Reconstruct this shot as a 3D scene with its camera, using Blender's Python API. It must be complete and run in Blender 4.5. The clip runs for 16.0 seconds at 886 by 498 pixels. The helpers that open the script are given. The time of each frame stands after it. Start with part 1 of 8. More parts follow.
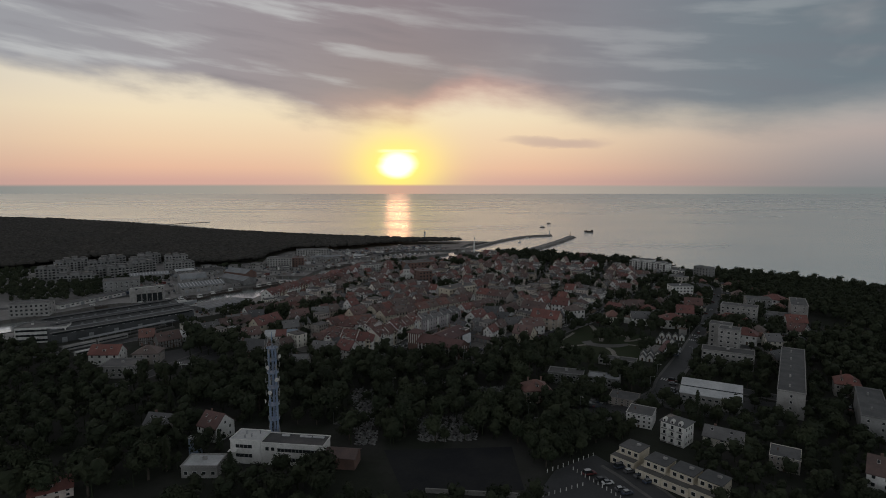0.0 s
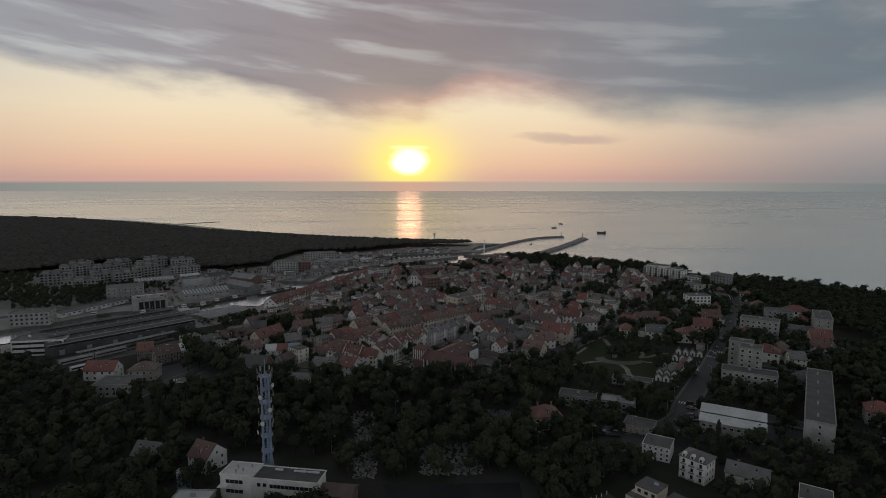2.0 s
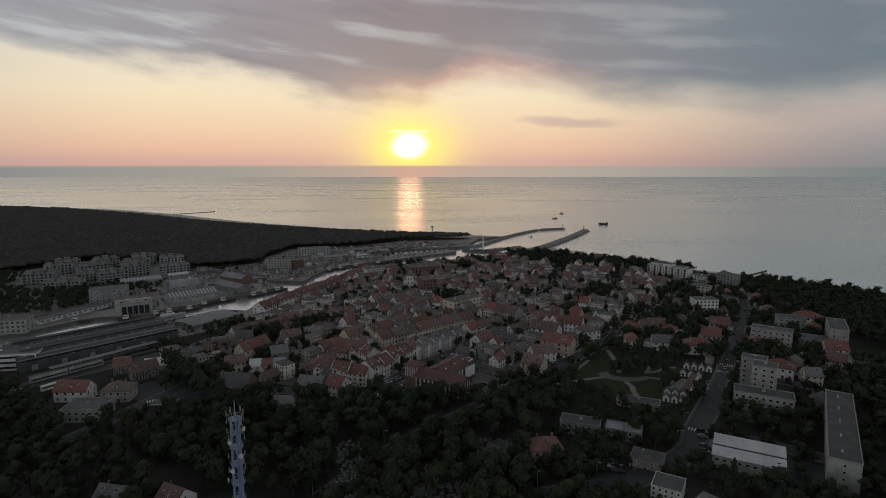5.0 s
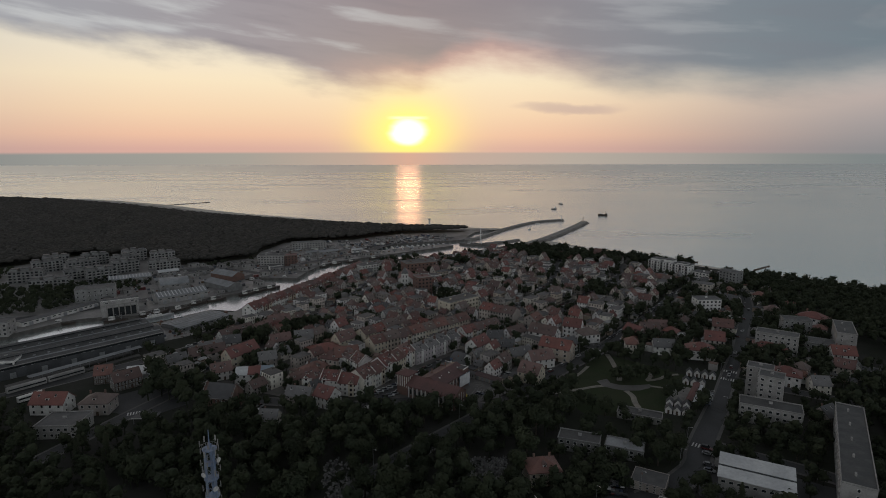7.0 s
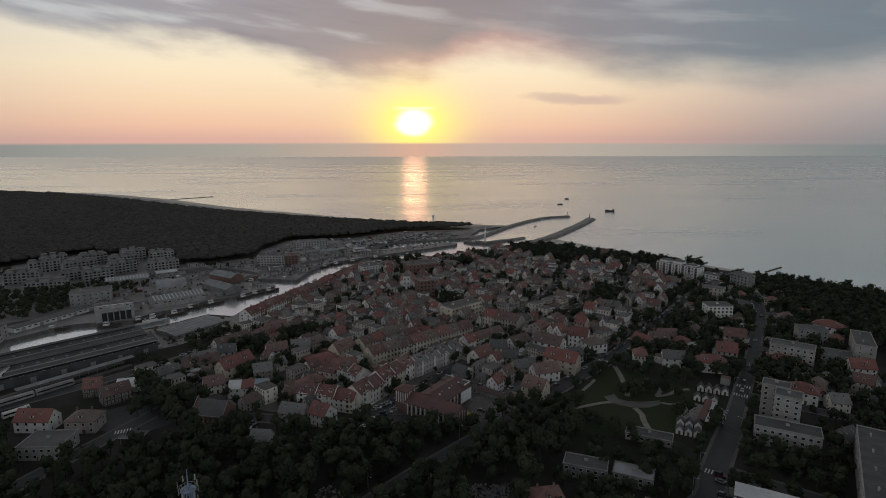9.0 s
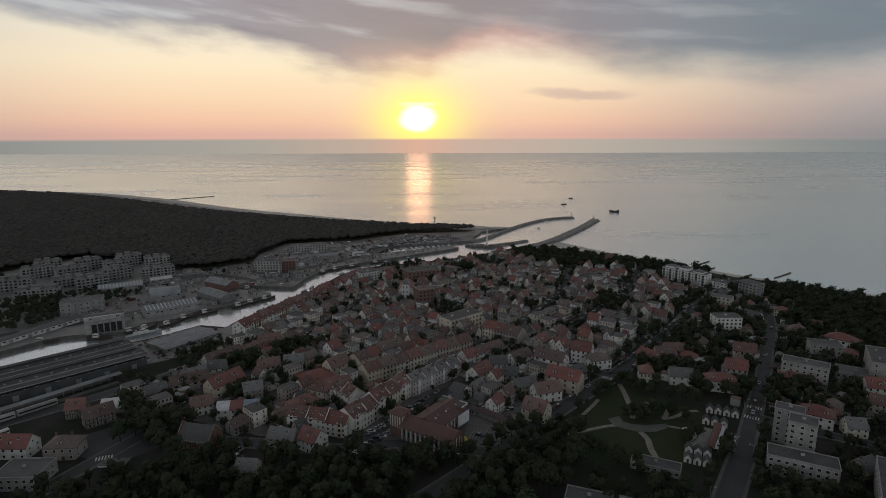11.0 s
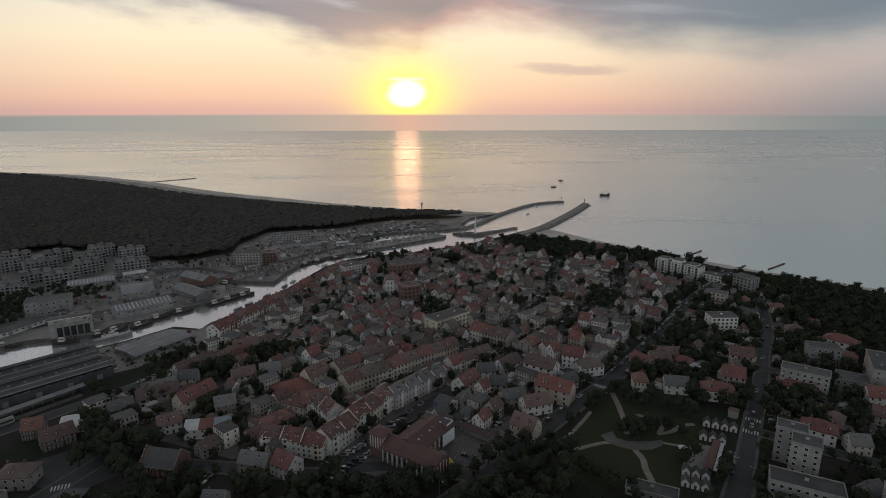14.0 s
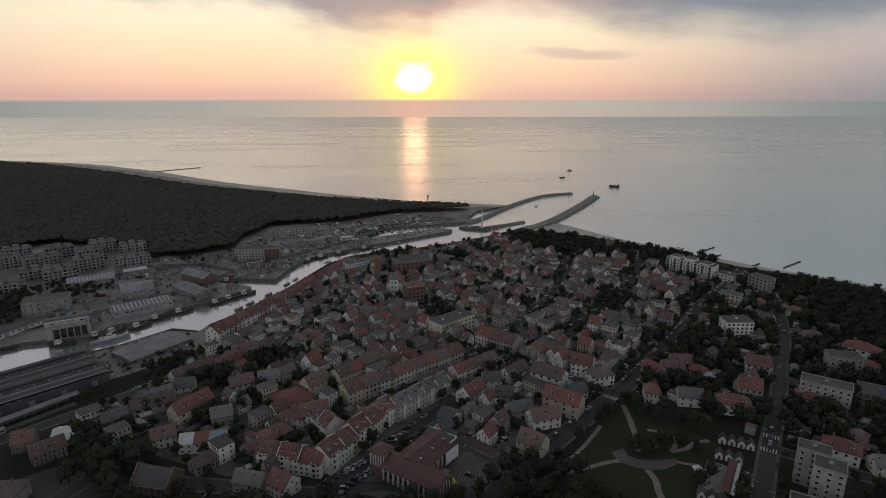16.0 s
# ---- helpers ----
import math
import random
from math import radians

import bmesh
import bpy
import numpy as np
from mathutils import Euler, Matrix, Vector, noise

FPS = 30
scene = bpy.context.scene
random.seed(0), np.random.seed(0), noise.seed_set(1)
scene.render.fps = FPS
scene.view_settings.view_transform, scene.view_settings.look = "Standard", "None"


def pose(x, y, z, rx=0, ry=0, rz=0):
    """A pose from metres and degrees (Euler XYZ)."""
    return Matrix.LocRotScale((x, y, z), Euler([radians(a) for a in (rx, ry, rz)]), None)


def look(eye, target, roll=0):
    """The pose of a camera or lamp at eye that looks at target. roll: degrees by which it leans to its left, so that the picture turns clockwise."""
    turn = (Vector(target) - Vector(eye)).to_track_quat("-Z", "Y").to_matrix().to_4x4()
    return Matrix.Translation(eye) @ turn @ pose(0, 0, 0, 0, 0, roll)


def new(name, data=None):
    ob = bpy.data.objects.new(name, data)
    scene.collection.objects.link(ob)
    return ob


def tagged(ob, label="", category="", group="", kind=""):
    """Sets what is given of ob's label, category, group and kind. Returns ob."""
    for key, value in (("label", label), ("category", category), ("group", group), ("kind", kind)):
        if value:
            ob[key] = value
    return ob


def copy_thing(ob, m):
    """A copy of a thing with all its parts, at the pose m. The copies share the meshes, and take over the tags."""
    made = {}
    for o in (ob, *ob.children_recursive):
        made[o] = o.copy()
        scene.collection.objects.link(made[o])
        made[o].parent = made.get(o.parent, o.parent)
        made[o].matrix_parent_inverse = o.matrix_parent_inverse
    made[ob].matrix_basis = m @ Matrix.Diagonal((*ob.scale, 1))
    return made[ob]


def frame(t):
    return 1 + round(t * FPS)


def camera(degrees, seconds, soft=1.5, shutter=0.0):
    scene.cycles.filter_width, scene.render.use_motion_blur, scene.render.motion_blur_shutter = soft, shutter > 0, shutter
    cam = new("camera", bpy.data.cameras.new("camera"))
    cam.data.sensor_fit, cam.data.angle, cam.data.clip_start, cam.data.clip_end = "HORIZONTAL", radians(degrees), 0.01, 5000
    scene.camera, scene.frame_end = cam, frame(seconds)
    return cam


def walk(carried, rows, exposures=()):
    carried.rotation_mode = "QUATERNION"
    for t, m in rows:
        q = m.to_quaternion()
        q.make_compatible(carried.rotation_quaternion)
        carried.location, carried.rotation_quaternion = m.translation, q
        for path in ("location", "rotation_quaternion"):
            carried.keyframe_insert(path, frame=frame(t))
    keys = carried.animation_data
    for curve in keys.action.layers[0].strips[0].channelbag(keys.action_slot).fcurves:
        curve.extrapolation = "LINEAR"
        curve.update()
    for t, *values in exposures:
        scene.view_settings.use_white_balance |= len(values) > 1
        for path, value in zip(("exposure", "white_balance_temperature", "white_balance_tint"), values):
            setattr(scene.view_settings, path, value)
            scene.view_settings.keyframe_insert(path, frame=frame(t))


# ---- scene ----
cam = camera(75.7, 16.0, 0.9)
PATH = [
    (0, (-0.88, 0.966, 108.992), (-0.723, 2.946, 108.755), 0.1),
    (0.5, (0.036, 4.745, 111.642), (0.174, 6.725, 111.396), 0.2),
    (1, (1.155, 8.2, 113.113), (1.278, 10.181, 112.869), 0.1),
    (1.5, (2.239, 12.153, 115.089), (2.346, 14.135, 114.841), 0.0),
    (2, (3.222, 16.021, 116.928), (3.339, 18.002, 116.679), 0.1),
    (2.5, (4.396, 19.857, 118.927), (4.525, 21.837, 118.675), 0.0),
    (3, (5.529, 23.691, 120.708), (5.65, 25.671, 120.454), 0.0),
    (3.5, (6.233, 27.494, 122.928), (6.353, 29.473, 122.668), -0.0),
    (4, (6.746, 31.526, 124.989), (6.86, 33.504, 124.715), 0.0),
    (6.5, (11.386, 50.961, 134.259), (11.504, 52.928, 133.921), 0.1),
    (7, (12.282, 54.765, 136.058), (12.4, 56.731, 135.71), 0.0),
    (7.5, (13.152, 58.748, 138.014), (13.267, 60.712, 137.654), 0.1),
    (8, (14.063, 62.589, 139.834), (14.168, 64.552, 139.465), 0.0),
    (8.5, (15.124, 66.251, 141.97), (15.227, 68.212, 141.593), 0.0),
    (9, (15.866, 70.065, 143.81), (15.964, 72.027, 143.431), 0.0),
    (11.5, (21.43, 89.359, 153.462), (21.513, 91.318, 153.065), -0.1),
    (12, (21.917, 93.07, 155.31), (22.017, 95.027, 154.911), -0.1),
    (12.5, (22.58, 97.136, 156.856), (22.691, 99.092, 156.453), -0.1),
    (13, (23.558, 100.852, 158.839), (23.673, 102.804, 158.418), -0.1),
    (13.5, (24.01, 104.984, 160.474), (24.128, 106.93, 160.028), -0.1),
    (14, (24.596, 109.045, 162.352), (24.716, 110.985, 161.879), -0.0),
    (14.5, (24.832, 112.821, 164.186), (24.956, 114.757, 163.699), 0.0),
    (15, (25.88, 116.678, 165.808), (25.994, 118.611, 165.31), -0.0),
    (15.5, (26.412, 120.588, 167.503), (26.516, 122.519, 166.994), -0.0),
    (16, (27.076, 124.803, 169.595), (27.17, 126.732, 169.075), -0.0),
]
walk(cam, [(t, look(eye, target, roll)) for t, eye, target, roll in PATH], [(0, 0.08), (4, 0.12), (9, 0.22), (12.5, 0.28), (16, 0.38)])

# ---- light: sunset sky, one low sun ----
def srgb(r, g, b):
    return tuple((c / 255 / 12.92) if c < 10.3 else ((c / 255 + 0.055) / 1.055) ** 2.4 for c in (r, g, b)) + (1.0,)


class Nodes:
    """Short hand for a node tree."""

    def __init__(self, tree):
        self.t = tree
        tree.nodes.clear()

    def add(self, node, **props):
        n = self.t.nodes.new(node)
        for k, v in props.items():
            if k == "blend":
                n.blend_type = v
            elif k == "op":
                n.operation = v
            elif k == "kind":
                n.data_type = v
            elif k == "clamp":
                n.use_clamp = v
        return n

    def put(self, socket, value):
        if isinstance(value, bpy.types.NodeSocket):
            self.t.links.new(value, socket)
        elif value is not None:
            socket.default_value = value

    def math(self, op, a, b=None, c=None, clamp=False):
        n = self.add("ShaderNodeMath", op=op, clamp=clamp)
        for s, v in zip(n.inputs, (a, b, c)):
            self.put(s, v)
        return n.outputs[0]

    def step(self, x, lo, hi, a=0.0, b=1.0):
        n = self.add("ShaderNodeMapRange")
        n.interpolation_type = "SMOOTHSTEP"
        for s, v in zip(n.inputs, (x, lo, hi, a, b)):
            self.put(s, v)
        return n.outputs[0]

    def mix(self, f, a, b, blend="MIX"):
        n = self.add("ShaderNodeMix", kind="RGBA", blend=blend)
        for i, v in ((0, f), (6, a), (7, b)):
            self.put(n.inputs[i], v)
        return n.outputs[2]

    def ramp(self, f, stops, constant=False):
        n = self.add("ShaderNodeValToRGB")
        e = n.color_ramp.elements
        n.color_ramp.interpolation = "CONSTANT" if constant else "LINEAR"
        while len(e) < len(stops):
            e.new(0.5)
        for k, (p, c) in zip(e, stops):
            k.position = p
            k.color = c if isinstance(c, tuple) else (c, c, c, 1)
        self.put(n.inputs[0], f)
        return n.outputs[0]

    def noise(self, vec, scale, detail=4.0, rough=0.55):
        n = self.add("ShaderNodeTexNoise")
        self.put(n.inputs["Vector"], vec)
        for k, v in (("Scale", scale), ("Detail", detail), ("Roughness", rough)):
            n.inputs[k].default_value = v
        return n.outputs[0]

    def xyz(self, x, y, z):
        n = self.add("ShaderNodeCombineXYZ")
        for s, v in zip(n.inputs, (x, y, z)):
            self.put(s, v)
        return n.outputs[0]


SUN_UP = 1.42
world = bpy.data.worlds.new("sunset_sky")
scene.world = world
world.use_nodes = True
w = Nodes(world.node_tree)
sep = w.add("ShaderNodeSeparateXYZ")
w.put(sep.inputs[0], w.add("ShaderNodeTexCoord").outputs["Generated"])
sx, sy, sz = sep.outputs
az = w.math("MULTIPLY", w.math("ARCTAN2", sx, sy), 57.296)
el = w.math("MULTIPLY", w.math("ARCSINE", sz), 57.296)
# clear sky towards the sun, and the duller sky away from it
e01 = w.math("DIVIDE", el, 40.0, clamp=True)
warm = w.ramp(e01, [(0.0, srgb(206, 163, 150)), (0.03, srgb(226, 182, 155)), (0.08, srgb(233, 201, 168)), (0.15, srgb(236, 217, 185)), (0.21, srgb(231, 219, 196)),
                    (0.28, srgb(214, 210, 198)), (0.42, srgb(178, 184, 186)), (0.65, srgb(128, 131, 138)), (1.0, srgb(104, 107, 114))])
cool = w.ramp(e01, [(0.0, srgb(132, 132, 134)), (0.05, srgb(152, 146, 146)), (0.1, srgb(172, 160, 156)), (0.15, srgb(176, 170, 166)), (0.2, srgb(150, 152, 156)),
                    (0.35, srgb(120, 130, 138)), (0.65, srgb(110, 119, 127)), (1.0, srgb(100, 103, 110))])
side = w.math("MAXIMUM", w.step(az, 10.0, 44.0), w.step(az, -20.0, -62.0, 0.0, 0.95))
sky = w.mix(side, warm, cool)
# cloud layer above an uneven lower edge: long streaks, smoother and greyer towards the north
slant = w.math("MULTIPLY_ADD", az, 0.10, el)
cn = w.noise(w.xyz(w.math("DIVIDE", az, 10.0), w.math("DIVIDE", slant, 3.2), 3.7), 1.0, 7.0, 0.55)
streak = w.noise(w.xyz(w.math("DIVIDE", az, 15.0), w.math("DIVIDE", slant, 2.1), 9.1), 1.0, 6.0, 0.52)
broadn = w.noise(w.xyz(w.math("DIVIDE", az, 12.0), w.math("DIVIDE", el, 5.0), 21.4), 1.0, 4.0, 0.5)
azn = w.math("MULTIPLY_ADD", az, 0.0125, 0.5, clamp=True)
edge = w.math("MULTIPLY", w.ramp(azn, [(0.0, 0.48), (0.1, 0.42), (0.25, 0.41), (0.31, 0.37), (0.39, 0.295), (0.455, 0.255), (0.515, 0.265), (0.55, 0.35), (0.60, 0.38),
                                       (0.67, 0.35), (0.745, 0.295), (0.81, 0.27), (0.87, 0.245), (0.96, 0.235), (1.0, 0.26)]), 20.0)
north = w.step(az, 4.0, 22.0)
high = w.math("ADD", w.math("SUBTRACT", el, edge), w.math("MULTIPLY_ADD", cn, w.math("MULTIPLY_ADD", north, -0.8, 5.0), w.math("MULTIPLY_ADD", north, 0.4, -2.5)))
cover = w.step(high, w.math("MULTIPLY_ADD", north, -0.9, -0.8), w.math("MULTIPLY_ADD", north, 1.0, 1.8))
body = w.ramp(azn, [(0.0, srgb(150, 152, 158)), (0.14, srgb(147, 147, 153)), (0.33, srgb(143, 136, 142)), (0.5, srgb(133, 122, 128)), (0.62, srgb(128, 121, 128)), (0.75, srgb(124, 125, 133)), (0.87, srgb(113, 122, 130)), (1.0, srgb(106, 118, 126))])
pale = w.math("MULTIPLY", w.step(streak, 0.50, 0.68), w.math("MULTIPLY", w.step(az, 10.0, -12.0, 0.2, 0.62), w.step(high, 0.2, 1.6)))
body = w.mix(pale, body, srgb(196, 198, 198))
body = w.mix(w.math("MULTIPLY", w.step(streak, 0.48, 0.33), w.step(az, 12.0, -8.0, 0.15, 0.38)), body, srgb(112, 107, 116))
body = w.mix(w.math("MULTIPLY", w.step(broadn, 0.5, 0.7), w.math("MULTIPLY", north, 0.45)), body, srgb(168, 164, 164))
blush = w.math("MULTIPLY", w.step(high, 3.4, 0.3), w.step(w.math("ABSOLUTE", w.math("SUBTRACT", az, 5.0)), 17.0, 2.0))
body = w.mix(w.math("MULTIPLY", blush, 0.7), body, srgb(214, 164, 152))
body = w.mix(w.step(el, 17.0, 45.0), body, (0.145, 0.148, 0.155, 1))
sky = w.mix(w.math("MULTIPLY", cover, 0.95), sky, body)
# one thin detached streak of cloud
thin = w.math("SUBTRACT", el, w.math("MULTIPLY_ADD", cn, 2.6, 2.5))
sv = w.math("ADD", w.math("POWER", w.math("DIVIDE", w.math("SUBTRACT", az, 15.5), 5.2), 2.0), w.math("POWER", w.math("DIVIDE", thin, 0.55), 2.0))
sky = w.mix(w.math("MULTIPLY", w.step(sv, 1.4, 0.0), 0.5), sky, srgb(166, 144, 146))
# glow round the sun, the burnt-out disc and a thin bar of light on top of it
down = w.math("SUBTRACT", el, SUN_UP)
far = w.math("SQRT", w.math("ADD", w.math("POWER", w.math("MULTIPLY", az, 0.9), 2.0), w.math("POWER", w.math("MULTIPLY", down, 1.2), 2.0)))
front = w.step(sy, 0.0, 0.3)
near = w.math("MULTIPLY", w.math("POWER", 2.718, w.math("MULTIPLY", w.math("POWER", far, 2.0), -0.072)), front)
glow = w.math("MULTIPLY", w.math("POWER", 2.718, w.math("MULTIPLY", far, -0.17)), front)
sky = w.mix(w.math("MULTIPLY", glow, 0.42), sky, (1.0, 0.78, 0.42, 1))
sky = w.mix(w.math("MULTIPLY", near, 0.86), sky, (1.2, 1.0, 0.16, 1))
taper = w.math("MULTIPLY_ADD", w.math("MINIMUM", down, 0.0), -0.35, far)
disc = w.math("MULTIPLY", w.step(w.math("ADD", taper, w.math("MULTIPLY_ADD", streak, 1.0, -0.5)), 2.15, 0.9), front)
bar = w.math("MULTIPLY", w.math("MULTIPLY", w.step(w.math("ABSOLUTE", w.math("SUBTRACT", down, 1.5)), 0.26, 0.02), w.step(w.math("ABSOLUTE", az), 2.3, 0.8)), front)
sky = w.mix(1.0, sky, w.mix(w.math("MAXIMUM", disc, w.math("MULTIPLY", bar, 0.35)), (0, 0, 0, 1), (0.9, 0.9, 0.95, 1)), "ADD")
# the unseen sky behind is raised low down to light walls, darker overhead
sky = w.mix(w.step(sy, 0.45, -0.5, 0.0, 0.75), sky, w.ramp(e01, [(0.0, (0.725, 0.77, 0.815, 1)), (0.5, (0.465, 0.496, 0.526, 1)), (1.0, (0.147, 0.16, 0.172, 1))]))
# far sea closes the horizon, the sun's warm sheen painted into its colours
far_sea_sheen = w.ramp(azn, [(0.0, srgb(122, 125, 123)), (0.12, srgb(143, 143, 138)), (0.3, srgb(158, 152, 142)), (0.44, srgb(182, 160, 144)), (0.5, srgb(206, 164, 142)), (0.56, srgb(188, 163, 148)),
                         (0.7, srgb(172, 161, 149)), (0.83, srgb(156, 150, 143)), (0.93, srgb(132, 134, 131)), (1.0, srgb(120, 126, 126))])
sky = w.mix(w.step(el, -0.26, -0.56), sky, far_sea_sheen)
bg = w.add("ShaderNodeBackground")
w.put(bg.inputs[0], sky)
bg.inputs[1].default_value = 1.0
w.put(w.add("ShaderNodeOutputWorld").inputs[0], bg.outputs[0])

sun = new("sun", bpy.data.lights.new("sun", "SUN"))
sun.data.energy, sun.data.angle, sun.data.color = 0.03, radians(2.4), (1.0, 0.40, 0.22)
sun.matrix_basis = look((0, 2000, 2000 * math.tan(radians(SUN_UP))), (0, 0, 0))
scene.view_settings.exposure = 0.0


# ---- materials ----
def material(name, colour, rough=0.8, second=None, scale=0.4, fine=3.0, bump=0.2, metal=0.0, spread=0.0, choices=None, islands=False, gloss=0.5):
    """Two scales of variation in colour, fine relief, and optional change from piece to piece."""
    m = bpy.data.materials.new(name)
    m.use_nodes = True
    n = Nodes(m.node_tree)
    geo = n.add("ShaderNodeNewGeometry").outputs["Position"]
    big, small = n.noise(geo, scale, 4.0), n.noise(geo, fine, 5.0, 0.65)
    base = tuple(colour) + (1,)
    rnd = n.add("ShaderNodeObjectInfo").outputs["Random"]
    if islands:
        rnd = n.add("ShaderNodeNewGeometry").outputs["Random Per Island"]
    if choices:
        base = n.ramp(rnd, [(i / len(choices), tuple(c) + (1,)) for i, c in enumerate(choices)], True)
    second = tuple(second) + (1,) if second else None
    if second:
        col = n.mix(n.step(big, 0.38, 0.62), base, second)
    else:
        col = n.mix(n.step(big, 0.3, 0.75), base, n.mix(0.35, base, (0.03, 0.03, 0.03, 1)))
    col = n.mix(n.step(small, 0.35, 0.75, 0.0, 0.4), col, n.mix(0.5, col, (0.02, 0.02, 0.018, 1)))
    if spread:
        hsv = n.add("ShaderNodeHueSaturation")
        n.put(hsv.inputs["Value"], n.math("MULTIPLY_ADD", rnd, 2 * spread, 1 - spread))
        n.put(hsv.inputs["Color"], col)
        col = hsv.outputs[0]
    b = n.add("ShaderNodeBsdfPrincipled")
    n.put(b.inputs["Base Color"], col)
    n.put(b.inputs["Roughness"], n.math("MULTIPLY_ADD", small, 0.25, rough - 0.125, clamp=True))
    b.inputs["Metallic"].default_value = metal
    b.inputs["Specular IOR Level"].default_value = gloss
    if bump:
        k = n.add("ShaderNodeBump")
        k.inputs["Strength"].default_value = bump
        k.inputs["Distance"].default_value = 0.1
        n.put(k.inputs["Height"], small)
        n.put(b.inputs["Normal"], k.outputs[0])
    n.put(n.add("ShaderNodeOutputMaterial").inputs[0], b.outputs[0])
    return m


def water_material(name, colour, gloss, glint, rough, wave, height, steep=False):
    m = bpy.data.materials.new(name)
    m.use_nodes = True
    n = Nodes(m.node_tree)
    sp = n.add("ShaderNodeSeparateXYZ")
    n.put(sp.inputs[0], n.add("ShaderNodeNewGeometry").outputs["Position"])
    x, y, _ = sp.outputs
    v = n.xyz(n.math("MULTIPLY", x, 0.6), y, 0.0)
    chop, swell, calm = n.noise(v, wave, 3.0, 0.6), n.noise(v, wave / 9, 2.0), n.noise(n.xyz(n.math("MULTIPLY", x, 0.35), y, 5.0), 0.006, 4.0)
    h = n.math("ADD", n.math("MULTIPLY", chop, 0.35), swell)
    k = n.add("ShaderNodeBump")
    k.inputs["Strength"].default_value = 1.0
    k.inputs["Distance"].default_value = height
    n.put(k.inputs["Height"], h)
    # a broad and a sharp lobe of mirror light over murky water
    broad, sharp, murk = n.add("ShaderNodeBsdfGlossy"), n.add("ShaderNodeBsdfGlossy"), n.add("ShaderNodeBsdfDiffuse")
    if steep:
        # flat views of the water mirror more than steep ones
        lw = n.add("ShaderNodeLayerWeight")
        n.put(broad.inputs["Color"], n.mix(n.step(lw.outputs["Facing"], 0.5, 0.78, 0.5, 1.0), (0, 0, 0, 1), (*gloss, 1)))
    else:
        broad.inputs["Color"].default_value = (*gloss, 1)
    sharp.inputs["Color"].default_value = (glint, glint * 0.46, glint * 0.36, 1)
    murk.inputs["Color"].default_value = (*colour, 1)
    # the open sea is rougher than the water near the shore
    n.put(broad.inputs["Roughness"], n.math("MULTIPLY_ADD", n.step(y, 1400.0, 4900.0), 0.07, n.step(calm, 0.35, 0.7, rough * 0.9, rough * 1.12)))
    n.put(sharp.inputs["Roughness"], n.step(y, 900.0, 4000.0, 0.25, 0.36))
    for lobe in (broad, sharp, murk):
        n.put(lobe.inputs["Normal"], k.outputs[0])
    one, two = n.add("ShaderNodeAddShader"), n.add("ShaderNodeAddShader")
    n.put(one.inputs[0], broad.outputs[0])
    n.put(one.inputs[1], sharp.outputs[0])
    n.put(two.inputs[0], one.outputs[0])
    n.put(two.inputs[1], murk.outputs[0])
    n.put(n.add("ShaderNodeOutputMaterial").inputs[0], two.outputs[0])
    return m


def tile_material(name, choices, rough=0.75, pitch=2.2):
    """Roof tiles: courses as fine relief, patches of moss and age, one tint a roof."""
    m = material(name, choices[0], rough, None, 0.25, 1.6, 0.0, choices=choices, spread=0.16)
    n = m.node_tree
    wave = n.nodes.new("ShaderNodeTexWave")
    wave.bands_direction = "Z"
    wave.inputs["Scale"].default_value = pitch
    wave.inputs["Distortion"].default_value = 0.6
    k = n.nodes.new("ShaderNodeBump")
    k.inputs["Strength"].default_value = 0.5
    k.inputs["Distance"].default_value = 0.06
    g = n.nodes.new("ShaderNodeNewGeometry")
    n.links.new(g.outputs["Position"], wave.inputs["Vector"])
    n.links.new(wave.outputs["Fac"], k.inputs["Height"])
    b = next(q for q in n.nodes if q.type == "BSDF_PRINCIPLED")
    n.links.new(k.outputs[0], b.inputs["Normal"])
    return m


def glass_material(name, colour, rough):
    m = bpy.data.materials.new(name)
    m.use_nodes = True
    b = m.node_tree.nodes["Principled BSDF"]
    b.inputs["Base Color"].default_value = colour + (1,)
    b.inputs["Roughness"].default_value = rough
    b.inputs["IOR"].default_value = 1.5
    return m


SEA = water_material("sea_water", (0.085, 0.10, 0.105), (0.80, 0.805, 0.76), 0.018, 0.25, 0.12, 0.95)
WAKE = water_material("wake_water", (0.2, 0.21, 0.21), (0.72, 0.75, 0.78), 0.03, 0.16, 0.3, 0.3)
RIVER = water_material("river_water", (0.085, 0.10, 0.10), (0.80, 0.825, 0.815), 0.05, 0.18, 0.4, 0.06, True)
EARTH = material("town_ground", (0.042, 0.041, 0.037), 0.95, (0.024, 0.028, 0.019), 0.035, 0.5, 0.5, gloss=0.25)
YARD = material("port_ground", (0.25, 0.24, 0.23), 0.56, (0.14, 0.135, 0.13), 0.03, 0.4, 0.3)
FLOOR = material("forest_floor", (0.04, 0.04, 0.025), 0.95, (0.06, 0.052, 0.035), 0.05, 0.5, 0.5)
GRASS = material("grass", (0.034, 0.048, 0.022), 0.95, (0.042, 0.05, 0.027), 0.06, 0.9, 0.5, gloss=0.15)
SAND = material("sand", (0.60, 0.56, 0.50), 0.95, (0.5, 0.465, 0.41), 0.03, 0.5, 0.3)
GRAVEL = material("path_gravel", (0.27, 0.25, 0.22), 0.95, (0.21, 0.195, 0.17), 0.3, 1.5, 0.3)
TOWN_YARD = material("courtyard_ground", (0.13, 0.122, 0.115), 0.7, (0.07, 0.068, 0.062), 0.05, 0.6, 0.4)
CONCRETE = material("concrete", (0.30, 0.29, 0.27), 0.85, (0.22, 0.21, 0.2), 0.15, 1.5, 0.3)
